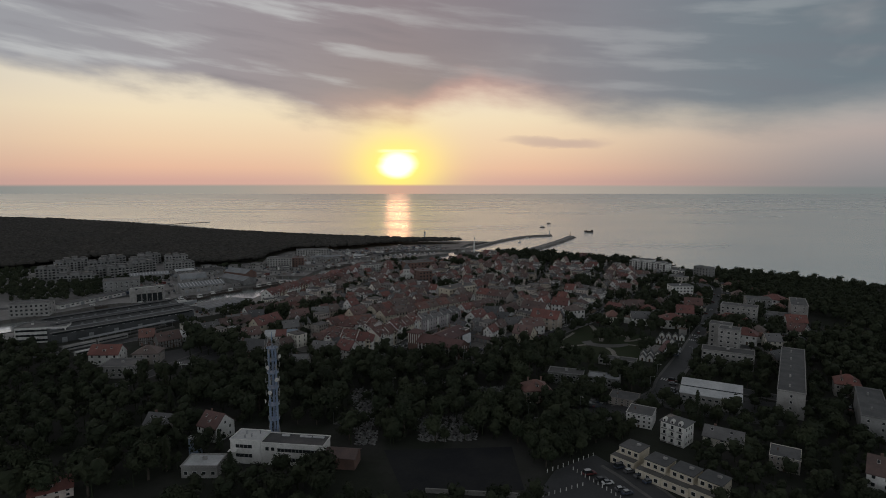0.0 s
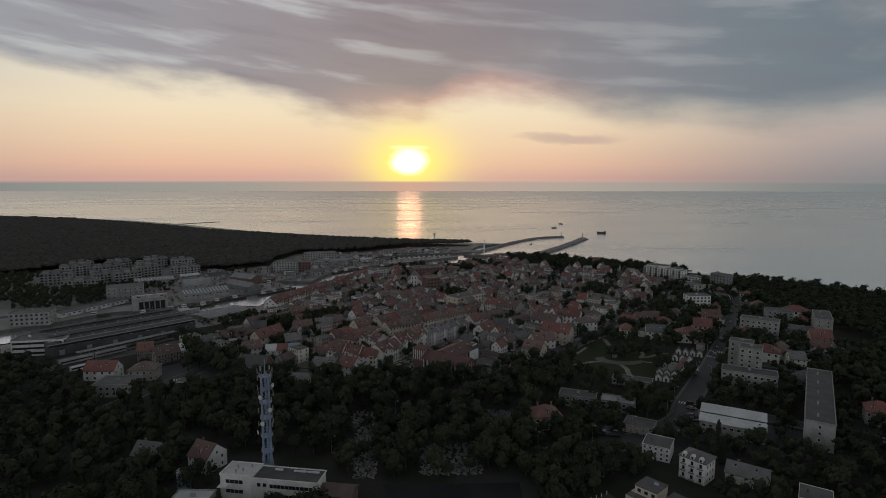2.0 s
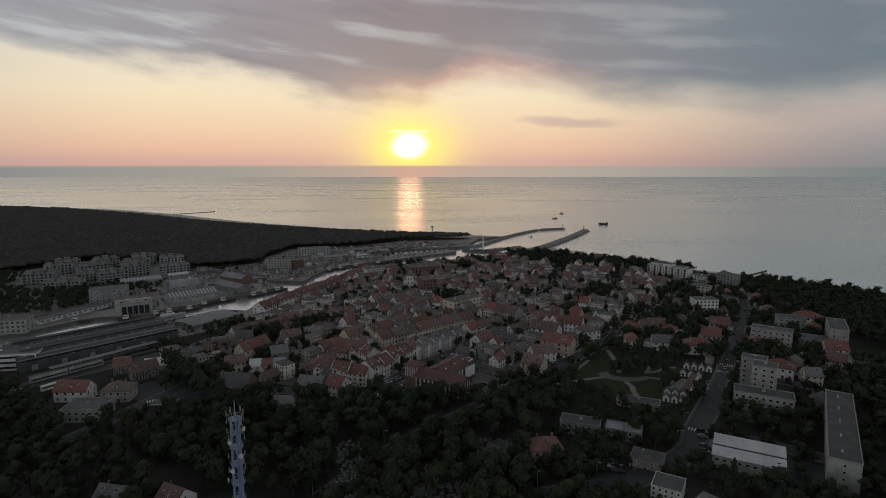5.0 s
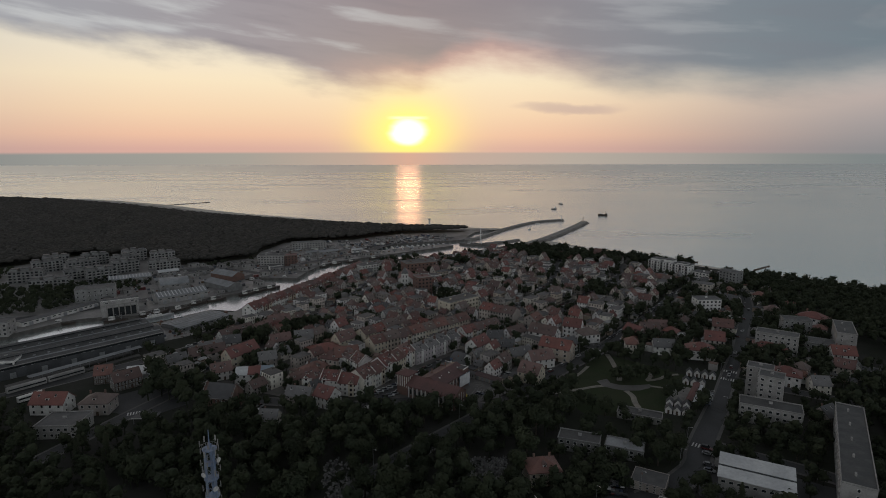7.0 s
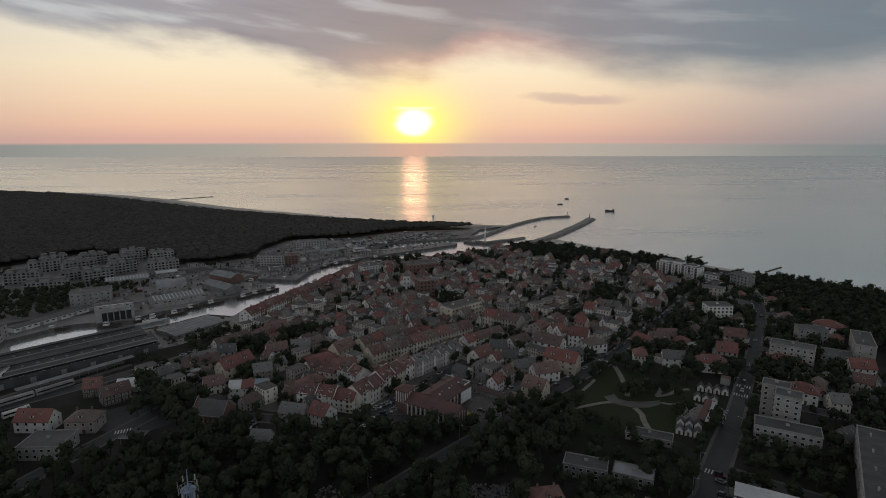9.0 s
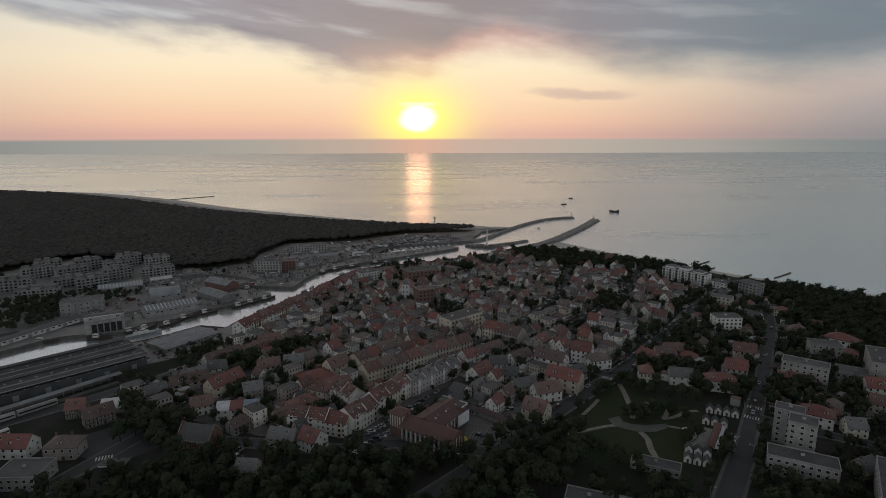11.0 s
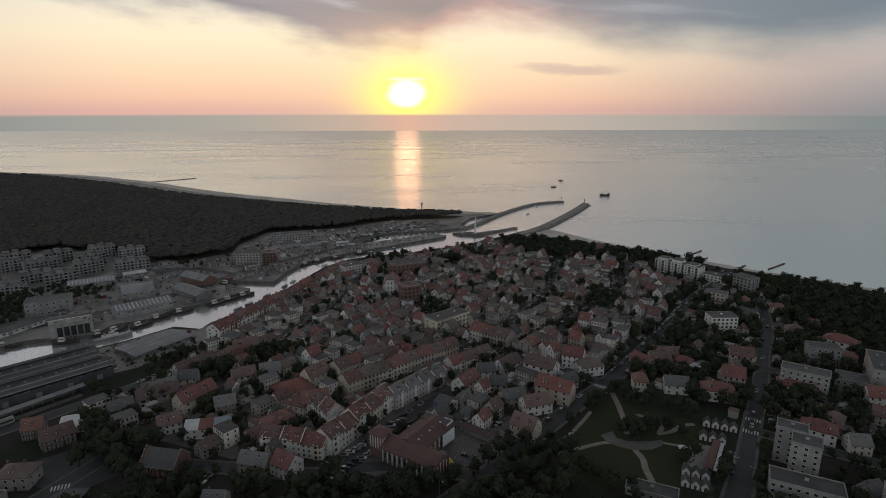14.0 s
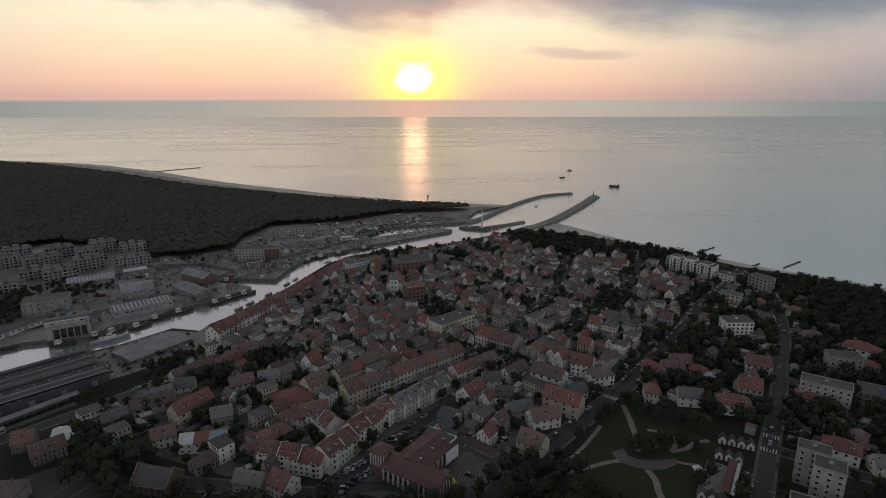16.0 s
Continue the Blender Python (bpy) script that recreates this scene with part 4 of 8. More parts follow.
def claim(x, y, turn, L, D):
    k = max(1, int(round(L / D)))
    for i in range(k):
        t = ((i + 0.5) / k - 0.5) * L
        TAKEN.append((x + t * math.cos(radians(turn)), y + t * math.sin(radians(turn)), max(D, L / k) * 0.56))


def free(x, y, r):
    return all((x - a) ** 2 + (y - b) ** 2 > (r + c) ** 2 for a, b, c in TAKEN)


SIZE = {"timbered": (13, 9), "small_red": (12, 9), "small_dark": (11, 9), "town_red": (13, 11), "town_brown": (13, 11), "town_flat": (14, 11), "villa": (12, 11), "villa_red": (13, 11), "shed": (9, 6), "row": (11, 11.5), "row_brown": (11, 11.5),
        "row_grey": (11, 11.5), "row_cream": (11, 11.5), "row_white": (11, 11), "river": (11, 9), "river_brick": (11, 9), "white_dark": (12, 9), "white_red": (14, 10), "cream_red": (14, 10)}


def set_house(kind, x, y, turn, L=None, D=None, high=1.0, filler=False):
    """A house of that kind with its middle at x, y."""
    near = "near" if (kind, "near") in PROTO and ((y < 400 and not filler) or (kind, "far") not in PROTO) else "far"
    a, b = SIZE[kind]
    claim(x, y, turn, L or a, D or b)
    return put(PROTO[kind, near], spot(x, y, turn, s=((L or a) / a, (D or b) / b, high)))


def row(a, b, kinds, D=11.5, high=1.0):
    """A terrace whose street front runs from a to b, with the houses behind it."""
    d = math.dist(a, b)
    n = max(1, round(d / 11))
    turn = math.degrees(math.atan2(b[1] - a[1], b[0] - a[0]))
    nx, ny = -math.sin(radians(turn)), math.cos(radians(turn))
    for i in range(n):
        t = (i + 0.5) / n
        set_house(kinds[i % len(kinds)], a[0] + (b[0] - a[0]) * t + nx * D / 2, a[1] + (b[1] - a[1]) * t + ny * D / 2, turn, d / n, D, high * (1 + 0.02 * (i % 3)))


def front(kind, a, b, D=None, high=1.0):
    """One house whose front wall runs from a to b."""
    turn = math.degrees(math.atan2(b[1] - a[1], b[0] - a[0]))
    D = D or SIZE[kind][1]
    nx, ny = -math.sin(radians(turn)), math.cos(radians(turn))
    return set_house(kind, (a[0] + b[0]) / 2 + nx * D / 2, (a[1] + b[1]) / 2 + ny * D / 2, turn, math.dist(a, b), D, high)


# terraces of the old town
row((-13, 350), (15, 393), ["row", "row_white", "row", "row_cream"])
row((-48, 357), (-17, 348), ["row", "row", "row_white"], 11, 0.85)
row((-11, 409), (57, 460), ["row_cream", "row_brown", "row_white", "row_brown", "row_cream", "row_brown"], 11, 0.92)
row((-18, 429), (10, 458), ["row_cream", "row_white", "row_brown"], 10.5, 0.88)
row((16, 392), (46, 421), ["row_grey", "row_grey", "row_grey"], 11, 0.9)
row((51, 432), (78, 451), ["row_white", "row_white"], 10, 0.85)
row((-110, 497), (-74, 578), ["river", "river_brick", "river"], 12, 0.86)
row((-74, 578), (-62, 621), ["river", "river_brick"], 11, 0.76)
row((-60, 627), (-38, 682), ["river_brick", "river"], 10, 0.66)
row((-98, 484), (-62, 555), ["town_flat", "town_brown", "small_dark", "shed"], 10, 0.7)
row((67, 488), (90, 468), ["row", "row_brown"], 12, 0.9)
row((106, 459), (129, 482), ["town_brown", "town_flat", "town_brown"], 11, 0.8)
row((-30, 390), (-18, 374), ["row"], 10, 0.9)
# single houses round the theatre and the park
for kind, a, b in [("cream_red", (74, 364), (84, 356)), ("white_red", (86, 380), (101, 384)), ("town_red", (95, 401), (111, 389)), ("town_red", (94, 430), (109, 418)), ("small_red", (82, 430), (95, 440)),
                   ("town_red", (121, 440), (132, 434)), ("villa", (131, 424), (144, 427)), ("white_dark", (65, 424), (76, 424)), ("white_red", (56, 406), (66, 418)), ("small_dark", (70, 409), (80, 407)),
                   ("small_dark", (76, 390), (89, 394)), ("small_dark", (110, 403), (124, 412))]:
    front(kind, a, b)
# station side
for kind, a, b in [("timbered", (-151, 362), (-140.5, 371.5)), ("timbered", (-168, 373), (-159, 375.5)), ("small_dark", (-133, 390), (-124, 397)), ("small_red", (-124, 401), (-106, 412)),
                   ("small_dark", (-122, 412), (-110, 420)), ("white_dark", (-112, 424), (-101, 426)), ("white_red", (-114, 434), (-98, 452)), ("small_red", (-95, 452), (-88, 463)), ("small_red", (-92, 470), (-78, 477)),
                   ("white_dark", (-66, 431), (-54, 434)), ("cream_red", (-97, 394), (-85, 412)), ("small_red", (-80, 425), (-68, 431)), ("small_red", (-102, 373), (-92, 378)), ("villa", (-154.6, 333.6), (-140.5, 334)),
                   ("white_red", (-180, 336), (-163, 335)), ("villa_red", (-44, 392), (-32, 386)), ("small_dark", (-80, 392), (-70, 396))]:
    front(kind, a, b)
# houses of the near quarter
for kind, a, b in [("small_dark", (-107, 236), (-96, 233)), ("white_red", (-84, 233), (-75, 228)), ("villa", (59, 259), (72, 260)),                    ("villa_red", (189, 392), (205, 387)), ("white_dark", (171, 401), (184, 398)),
                   ("town_brown", (157, 172), (168, 162)), ("villa_red", (218, 352), (230, 343)),
                   ("town_brown", (228, 434), (240, 428)), ("town_red", (207, 405), (218, 400)), ("villa", (294, 476), (304, 471)), ("villa_red", (310, 462), (321, 446)), ("small_red", (186, 443), (199, 441)), ("small_red", (165, 440), (171, 428)),
                   ("villa", (154, 405), (162, 403)), ("town_flat", (276, 560), (288, 548)), ("cream_red", (175, 431), (188, 429)), ("small_dark", (282, 519), (288, 507)), ("villa_red", (235, 396), (252, 386)), ("small_red", (264, 363), (272, 356)),
                   ("white_red", (277, 380), (290, 376)), ("villa_red", (215, 258), (224, 252)), ("small_dark", (213, 299), (222, 303)), ("small_dark", (233, 337), (242, 335)), ("cream_red", (-34, 420), (-24, 431)), ("town_brown", (-33, 387), (-19, 391)),
                   ("small_dark", (-54, 341), (-41, 337)), ("white_red", (-39, 339), (-30, 333)), ("small_dark", (-61, 313), (-52, 312)), ("villa", (-45, 368), (-35, 378))]:
    front(kind, a, b)
front("small_dark", (122, 213), (133, 204), 10, 0.72)
front("small_red", (-122, 186), (-111, 192), 9, 0.62)
for a, b, k in (((98, 233), (107, 227), 0.6), ((99, 257), (110, 250), 0.36), ((136, 192), (144, 186), 0.55)):
    front("town_flat", a, b, None, k)


def flats(label, L, D, floors, bays, wall, roof, far=False, name="apartment_block", balcony=False, fh=2.8, ends=2):
    """A block of flats with its window grid."""
    ob = thing(name, label, "apartment block")
    ev = floors * fh + 0.8
    part("wall", Geo().box(0, 0, -0.3, L, D, ev + 0.3), wall, ob)
    r = Geo().box(0, 0, ev, L + 0.2, D + 0.2, 0.15)
    part("roof", r, roof, ob)
    p = Geo()
    for x, y, a, b in ((0, -D / 2, L + 0.5, 0.35), (0, D / 2, L + 0.5, 0.35), (-L / 2, 0, 0.35, D - 0.3), (L / 2, 0, 0.35, D - 0.3)):
        p.box(x, y, ev + 0.1, a, b, 0.5)
    part("parapet", p, FLATS if far else wall, ob)
    if far and balcony:
        for k, x in enumerate((-0.34, -0.02, 0.31)):
            part("roof_storey", Geo().box(L * x, 0, ev, L * 0.22, D * 0.7, (2.2, 2.9, 1.6)[k]), wall, ob)
            part("roof_cap", Geo().box(L * x, 0, ev + (2.2, 2.9, 1.6)[k], L * 0.24, D * 0.78, 0.5, taper=0.9), TARRED, ob)
    rows = []
    for f in range(floors):
        z = f * fh + 1.2
        for i in range(bays):
            x = (i + 0.5) / bays * L - L / 2
            wide = 2.3 if far and balcony and i % 2 == 0 else 1.5
            rows += [("front", x, z - (wide - 1.5) / 2, wide, wide - 0.1, D / 2)] + ([("back", x, z, 1.5, 1.4, D / 2)] if far or L > 50 else [])
        for i in range(ends):
            y = (i + 0.5) / ends * D - D / 2
            rows += [("right", y, z, 1.1, 1.3, L / 2), ("left", y, z, 1.1, 1.3, L / 2)]
    windows_on(ob, far, rows)
    if balcony:
        g = Geo()
        for f in range(1, floors):
            for i in range(0, bays, 2):
                x = (i + 0.5) / bays * L - L / 2
                for s in (-1, 1):
                    g.box(x, s * (D / 2 + 0.6), f * fh + 0.3, L / bays * 0.9, 1.2, 0.15).box(x, s * (D / 2 + 1.15), f * fh + 0.45, L / bays * 0.9, 0.08, 0.9)
        part("balcony_bank", g, PANEL, ob, "white balcony fronts", "stuff")
    for i in range(max(1, int(L // 14))):
        part("roof_vent", Geo().box((i + 0.5) / max(1, int(L // 14)) * L - L / 2, 0.8, ev + 0.15, 1.6, 0.7, 1.1), wall, ob)
    return ob


def seat(ob, x, y, turn, L, D):
    claim(x, y, turn, L, D)
    ob.matrix_basis = spot(x, y, turn)
    return ob


def mid(a, b, D):
    """Middle, turn and length of a block whose front runs from a to b."""
    turn = math.degrees(math.atan2(b[1] - a[1], b[0] - a[0]))
    return (a[0] + b[0]) / 2 - math.sin(radians(turn)) * D / 2, (a[1] + b[1]) / 2 + math.cos(radians(turn)) * D / 2, turn


seat(flats("long five-storey slab of flats with a pale end wall", 79, 11, 4, 16, PANEL, FELT, ends=1), 198, 266, 53.7, 79, 11)
seat(flats("long block of flats with a flat grey roof", 40, 10, 3, 8, FLATS, FELT, ends=2), 207, 227, 53, 40, 10)
seat(flats("pale six-storey tower of flats", 12.5, 8.5, 6, 3, PANEL, FELT, ends=2), 200.5, 335.2, -37, 12, 8)
seat(flats("pale six-storey tower of flats with a darker roof", 11.5, 10, 6, 3, PANEL, FELT, ends=3), 199, 323.2, -37, 11, 10)
seat(flats("three-storey block of flats with cream window bands", 27, 11, 3, 9, PANEL, FELT), *mid((174, 309), (197, 295), 11), 27, 11)
seat(flats("white two-storey building with a dark flat roof", 19, 15, 2, 6, PANEL, TARRED, fh=2.7, name="station_annex"), *mid((-162, 310.5), (-143, 310.6), 15), 19, 15)
seat(flats("five-storey block of flats with cream window bands", 24, 11, 5, 7, PANEL, FELT), *mid((238, 400), (257, 385), 11), 24, 11)
seat(flats("grey block of flats in the trees", 18, 11, 4, 5, FLATS, FELT), *mid((280, 433), (297, 427), 11), 18, 11)
seat(flats("tall grey slab of flats with pale edges", 32, 11, 5, 7, PANEL, FELT), 303, 405, 57, 32, 11)
seat(flats("broad low grey building with a flat roof", 20, 14, 2, 7, FLATS, FELT, name="office"), 286, 401, -35, 20, 14)
seat(flats("modern white and dark apartment house", 19, 12, 4, 6, WHITE, TARRED, True, name="apartment_house"), *mid((246, 489), (264, 488), 12), 19, 12)
seat(flats("low shop with a pale sheet roof", 11, 8, 1, 3, PANEL, SHEET, name="shop", fh=3.0), *mid((199, 427), (208, 423), 8), 11, 8)
seat(flats("grey high building near the beach", 18, 11, 5, 5, FLATS, FELT, True, name="guest_building"), *mid((318, 588), (325, 572), 11), 18, 11)
seat(flats("long white seaside hotel with five storeys", 46, 13, 4, 13, WHITE, FELT, True, "seaside_hotel", True), *mid((277, 657), (301, 622), 13), 46, 13)
seat(flats("low white annex of the seaside hotel", 18, 12, 2, 5, WHITE, FELT, True, "hotel_annex"), 318, 618, -55, 18, 12)
seat(flats("cream flat-roofed public building of three storeys", 33, 14, 3, 9, CREAM, FELT, True, "school", fh=3.3), *mid((44, 496), (70, 517), 14), 33, 14)
seat(flats("white office building of three storeys", 21, 12, 3, 6, WHITE, FELT, True, "office"), *mid((-38, 655), (-21, 667), 12), 21, 12)
seat(flats("large brick storehouse of four storeys", 34, 18, 4, 8, BRICK, FELT, True, "storehouse", fh=3.2), 22, 655, 20, 34, 18)
seat(flats("tall dark brick building beside the church", 14, 13, 5, 4, BRICK, BROWN_TILE, True, "brick_building", fh=3.2), *mid((20, 561), (33, 566), 13), 14, 13)
seat(flats("grey harbour hotel of five storeys", 30, 14, 4, 9, PANEL, FELT, True, "harbour_hotel"), *mid((-160, 706), (-132, 705), 14), 30, 14)
seat(flats("reddish brick wing of the harbour hotel", 14, 13, 4, 4, BRICK, RED_TILE, True, "hotel_wing"), *mid((-131, 705), (-116, 708), 13), 14, 13)
seat(flats("long low grey building at the edge of the forest", 44, 12, 3, 12, PANEL, FELT, True, "long_building"), *mid((-142, 809), (-100, 821), 12), 44, 12)
office = seat(flats("grey office with dark window bands beside the station shed", 30, 14, 3, 10, WHITE, FELT, True, "station_office", fh=3.2), -236, 392, 8, 30, 14)
for f in range(3):
    part("window_band", Geo().box(0, -7.08, f * 3.2 + 1.3, 28.6, 0.2, 1.2), GLASS, office)
    part("window_band", Geo().box(15.08, 0, f * 3.2 + 1.3, 0.2, 12.6, 1.2), GLASS, office)
seat(flats("pale harbour building of three storeys beside the basin", 27, 14, 3, 8, PANEL, FELT, True, "harbour_office", fh=3.1), *mid((-302, 461), (-277, 466), 12), 27, 12)
for x, y, a, L, n in [(-333, 612, 17, 34, 3), (-303, 645, 40, 26, 4), (-298, 683, 43, 26, 4), (-262, 698, 30, 32, 3), (-330, 655, 40, 28, 3), (-345, 690, 40, 30, 4), (-312, 716, 40, 26, 4), (-372, 640, 17, 30, 4), (-383, 690, 40, 28, 4), (-352, 728, 40, 26, 4), (-280, 738, 30, 26, 4), (-318, 750, 30, 26, 4), (-400, 735, 30, 26, 3)]:
    seat(flats("four-storey grey block of flats with balconies beside the forest", L, 12, n, int(L // 3.4), FLATS, FELT, True, balcony=True), x, y, a, L, 12)


def hall(label, L, D, ev, rg, wall, roof, kind="gable", ribs=0, name="warehouse", bays=6):
    """A shed: walls with a band of windows, doors, and a gable, round or stepped roof with ribs."""
    ob = thing(name, label, "warehouse")
    if kind == "round":
        arc = [(-D / 2 * math.cos(math.pi * i / 12), ev + (rg - ev) * math.sin(math.pi * i / 12)) for i in range(13)]
        part("wall", Geo().section([(-D / 2, -0.3)] + arc + [(D / 2, -0.3)], -L / 2, L / 2), wall, ob)
        top = [(y * 1.03, z + 0.3) for y, z in arc]
        part("roof", Geo().section([(y * 1.03, z + 0.02) for y, z in arc] + top[::-1], -L / 2 - 0.3, L / 2 + 0.3), roof, ob)
    else:
        part("wall", Geo().section([(-D / 2, -0.3), (-D / 2, ev), (0, rg), (D / 2, ev), (D / 2, -0.3)], -L / 2, L / 2), wall, ob)
        part("roof", gable_roof(L, D, ev, rg, 0.4, 0.3, 0.2), roof, ob)
        s = (rg - ev) / (D / 2)
        for i in range(ribs):
            x = (i + 0.5) / ribs * L - L / 2
            part("roof_light", Geo().section([(-D / 2 * 0.85, ev + 0.15 * (rg - ev) + 0.2), (-0.5, rg - 0.5 * s + 0.2), (-0.5, rg - 0.5 * s + 0.42), (-D / 2 * 0.85, ev + 0.15 * (rg - ev) + 0.42)], x - 0.45, x + 0.45), SHEET if roof is GREY_SHEET else GREY_SHEET, ob)
    for i in range(bays):
        x = (i + 0.5) / bays * L - L / 2
        if i % 3 == 1:
            part("door", Geo().box(x, -D / 2 - 0.05, 0, 3.0, 0.14, min(3.4, ev - 0.6)), METAL, ob)
        else:
            part("window", window_mesh(2.4, 1.1), None, ob, at=pose(x, -D / 2, ev - 1.8))
    part("gate", Geo().box(L / 2 + 0.03, 0, 0, 0.14, min(4.0, D * 0.4), min(3.8, ev - 0.4)), METAL, ob)
    return ob


seat(hall("long grey-roofed warehouse with pale ribbed sheets on the quay", 42, 20, 5.5, 8.6, PANEL, GREY_SHEET, ribs=14, bays=12), *mid((-204, 545), (-171, 570), 20), 42, 20)
seat(hall("hall with a grey barrel roof", 25, 19, 6, 10.5, PANEL, GREY_SHEET, "round"), *mid((-221, 590), (-199, 602), 19), 25, 19)
seat(hall("wide low hall with a striped pale roof", 38, 20, 4.5, 6.5, PANEL, GREY_SHEET, ribs=13), *mid((-284, 622), (-251, 640), 20), 38, 20)
seat(hall("grey shed with a low gable roof near the slipway", 40, 15, 5, 8.0, FLATS, GREY_SHEET), -168, 604, 140, 40, 15)
seat(hall("dark brown shed near the slipway", 34, 15, 5.5, 9, BRICK, GREY_SHEET), -176, 644, 145, 38, 15)
boat_hall = seat(hall("tall white boat-building hall with pillared bays beside the basin", 27, 11, 12.6, 13.2, PANEL, FELT, bays=3), *mid((-233, 507.5), (-209, 521), 11), 27, 11)
for i in range(6):
    if i < 5:
        part("bay_opening", Geo().box(-7.2 + 4.2 * i, -5.56, 0.1, 3.3, 0.16, 7.0), GLASS, boat_hall, "tall dark glazed bay")
        part("bay_lintel", Geo().box(-7.2 + 4.2 * i, -5.62, 7.1, 3.6, 0.3, 0.5), CONCRETE, boat_hall)
    part("pillar", Geo().box(-9.3 + 4.2 * i, -5.75, 0, 0.7, 0.6, 9.2), CONCRETE, boat_hall, "pale concrete pillar")
part("cornice", Geo().box(0, -5.7, 9.3, 26.8, 0.5, 0.45), CONCRETE, boat_hall)
part("parapet", Geo().box(0, -5.45, 12.4, 27.2, 0.4, 0.9), WHITE, boat_hall)
for k in range(4):
    part("window", window_mesh(1.2, 1.6), None, boat_hall, at=pose(13.5, -3.6 + 2.4 * k, 9.4, 0, 0, 90))
    part("window", window_mesh(1.2, 1.6), None, boat_hall, at=pose(11.6, -5.5, 1.4 + 2.7 * k))
workshop = seat(flats("grey two-storey workshop with a flat felt roof and pale parapet", 31, 17, 3, 7, FLATS, FELT, name="workshop", fh=3.5), *mid((-279, 553), (-249, 566), 17), 31, 17)
part("roof_patch", Geo().box(7, 4, 10.75, 11, 4, 0.2), SHEET, workshop, "pale sheet patch on the roof")
seat(hall("small workshop behind the quay", 18, 10, 5, 6.5, PANEL, GREY_SHEET), -232, 625, 32, 18, 10)
seat(hall("workshop with a felt roof", 22, 12, 5, 7, PANEL, FELT), -215, 668, 35, 22, 12)
seat(hall("low store with a pale roof", 20, 10, 4.5, 6, PANEL, SHEET), -245, 666, 35, 20, 10)
seat(hall("low net store on the harbour quay", 24, 10, 4.5, 6, PANEL, GREY_SHEET), -92, 776, 30, 24, 10)
seat(hall("harbour store with a white roof", 14, 7, 4, 5, WHITE, SHEET), -56, 790, 22, 14, 7)
seat(hall("small store beside the marina", 18, 9, 4, 5.5, PANEL, GREY_SHEET), -110, 775, 28, 18, 9)
seat(hall("white gate house on the shipyard quay", 12, 8, 5, 5.6, WHITE, FELT, bays=3), -138, 688, 20, 12, 8)
seat(hall("long low pale store with a dark roof along the basin", 62, 9, 3.4, 3.9, WHITE, TARRED, bays=14), *mid((-280, 486), (-253, 543), 9), 62, 9)
# long pier shed over the water
pier = seat(hall("long low quay shed with a ribbed grey roof", 42, 24, 2.7, 3.5, FLATS, GREY_SHEET, name="quay_shed", bays=9), -153, 491, 54, 42, 24)
for y in (-10, -6, -2, 2, 6, 10):
    part("roof_light", Geo().box(0, y, 3.55 - abs(y) * 0.067, 40, 0.9, 0.3), FLATS, pier)
# great dark station shed in two aisles
for off, label in ((0, "long dark railway shed with a felt roof"), (23, "rear aisle of the long dark railway shed")):
    shed = seat(hall(label, 94, 21, 7.5, 10.0, SHED, TARRED, name="railway_shed", bays=18), -199.6 - off * 0.69, 420.6 + off * 0.72, 44, 94, 21)
    part("roof_lantern", Geo().section([(-2.2, 9.6), (-2.2, 11.0), (0, 11.6), (2.2, 11.0), (2.2, 9.6)], -44, 44), TARRED, shed)
    part("lantern_glazing", Geo().box(0, -2.25, 10.3, 86, 0.1, 0.6), GLASS, shed)
    part("eaves_band", Geo().box(0, -10.62, 5.9, 92, 0.1, 1.1), GLASS, shed)
    part("gutter", Geo().box(0, -10.95, 7.35, 94.6, 0.5, 0.4), PANEL, shed, "pale grey gutter along the eaves")
    part("roof_strip", Geo().section([(-7.2, 8.55), (-6.2, 8.79), (-6.2, 8.95), (-7.2, 8.71)], -46, 46), GREY_SHEET, shed, "pale strip of roof lights")
    part("roof_strip", Geo().section([(6.2, 8.79), (7.2, 8.55), (7.2, 8.71), (6.2, 8.95)], -46, 46), GREY_SHEET, shed, "pale strip of roof lights")
    for k in range(12):
        part("roof_hatch", Geo().box(-42 + 7.6 * k, -4.2, 9.1, 1.4, 1.0, 0.5), METAL, shed)


def train(x, y, turn, cars):
    ob = thing("train", "pale passenger train standing at the station", "train", spot(x, y, turn))
    for i in range(cars):
        c = part("carriage", Geo().section([(-1.4, 0.5), (-1.45, 2.6), (-1.1, 3.5), (0, 3.8), (1.1, 3.5), (1.45, 2.6), (1.4, 0.5)], -9.5, 9.5), PANEL, ob, at=pose(i * 20, 0, 0))
        part("window_band", Geo().box(0, 0, 1.7, 18, 2.92, 0.8), GLASS, c)
        part("bogies", Geo().box(-6.5, 0, 0, 3, 2.0, 0.6).box(6.5, 0, 0, 3, 2.0, 0.6), BLACK, c)
    return ob


train(-203, 370, 50, 2)
can = thing("platform_canopy", "long pale platform canopy on posts", "canopy", spot(-186, 402, 50))
part("canopy_roof", Geo().section([(-2.6, 3.9), (0, 3.6), (2.6, 3.9), (2.6, 4.05), (0, 3.75), (-2.6, 4.05)], -32, 32), GREY_SHEET, can)
for i in range(13):
    part("post", Geo().rod((-30 + 5 * i, 0, 0), (-30 + 5 * i, 0, 3.65), 0.14), METAL, can)
for off in (-4.5, 4.5):
    solid("platform", Geo().box(0, 0, 0, 70, 4, 0.75), PAVING, "grey paved station platform", "platform", spot(-190 + off * 0.77, 396 - off * 0.64, 50), kind="structure")


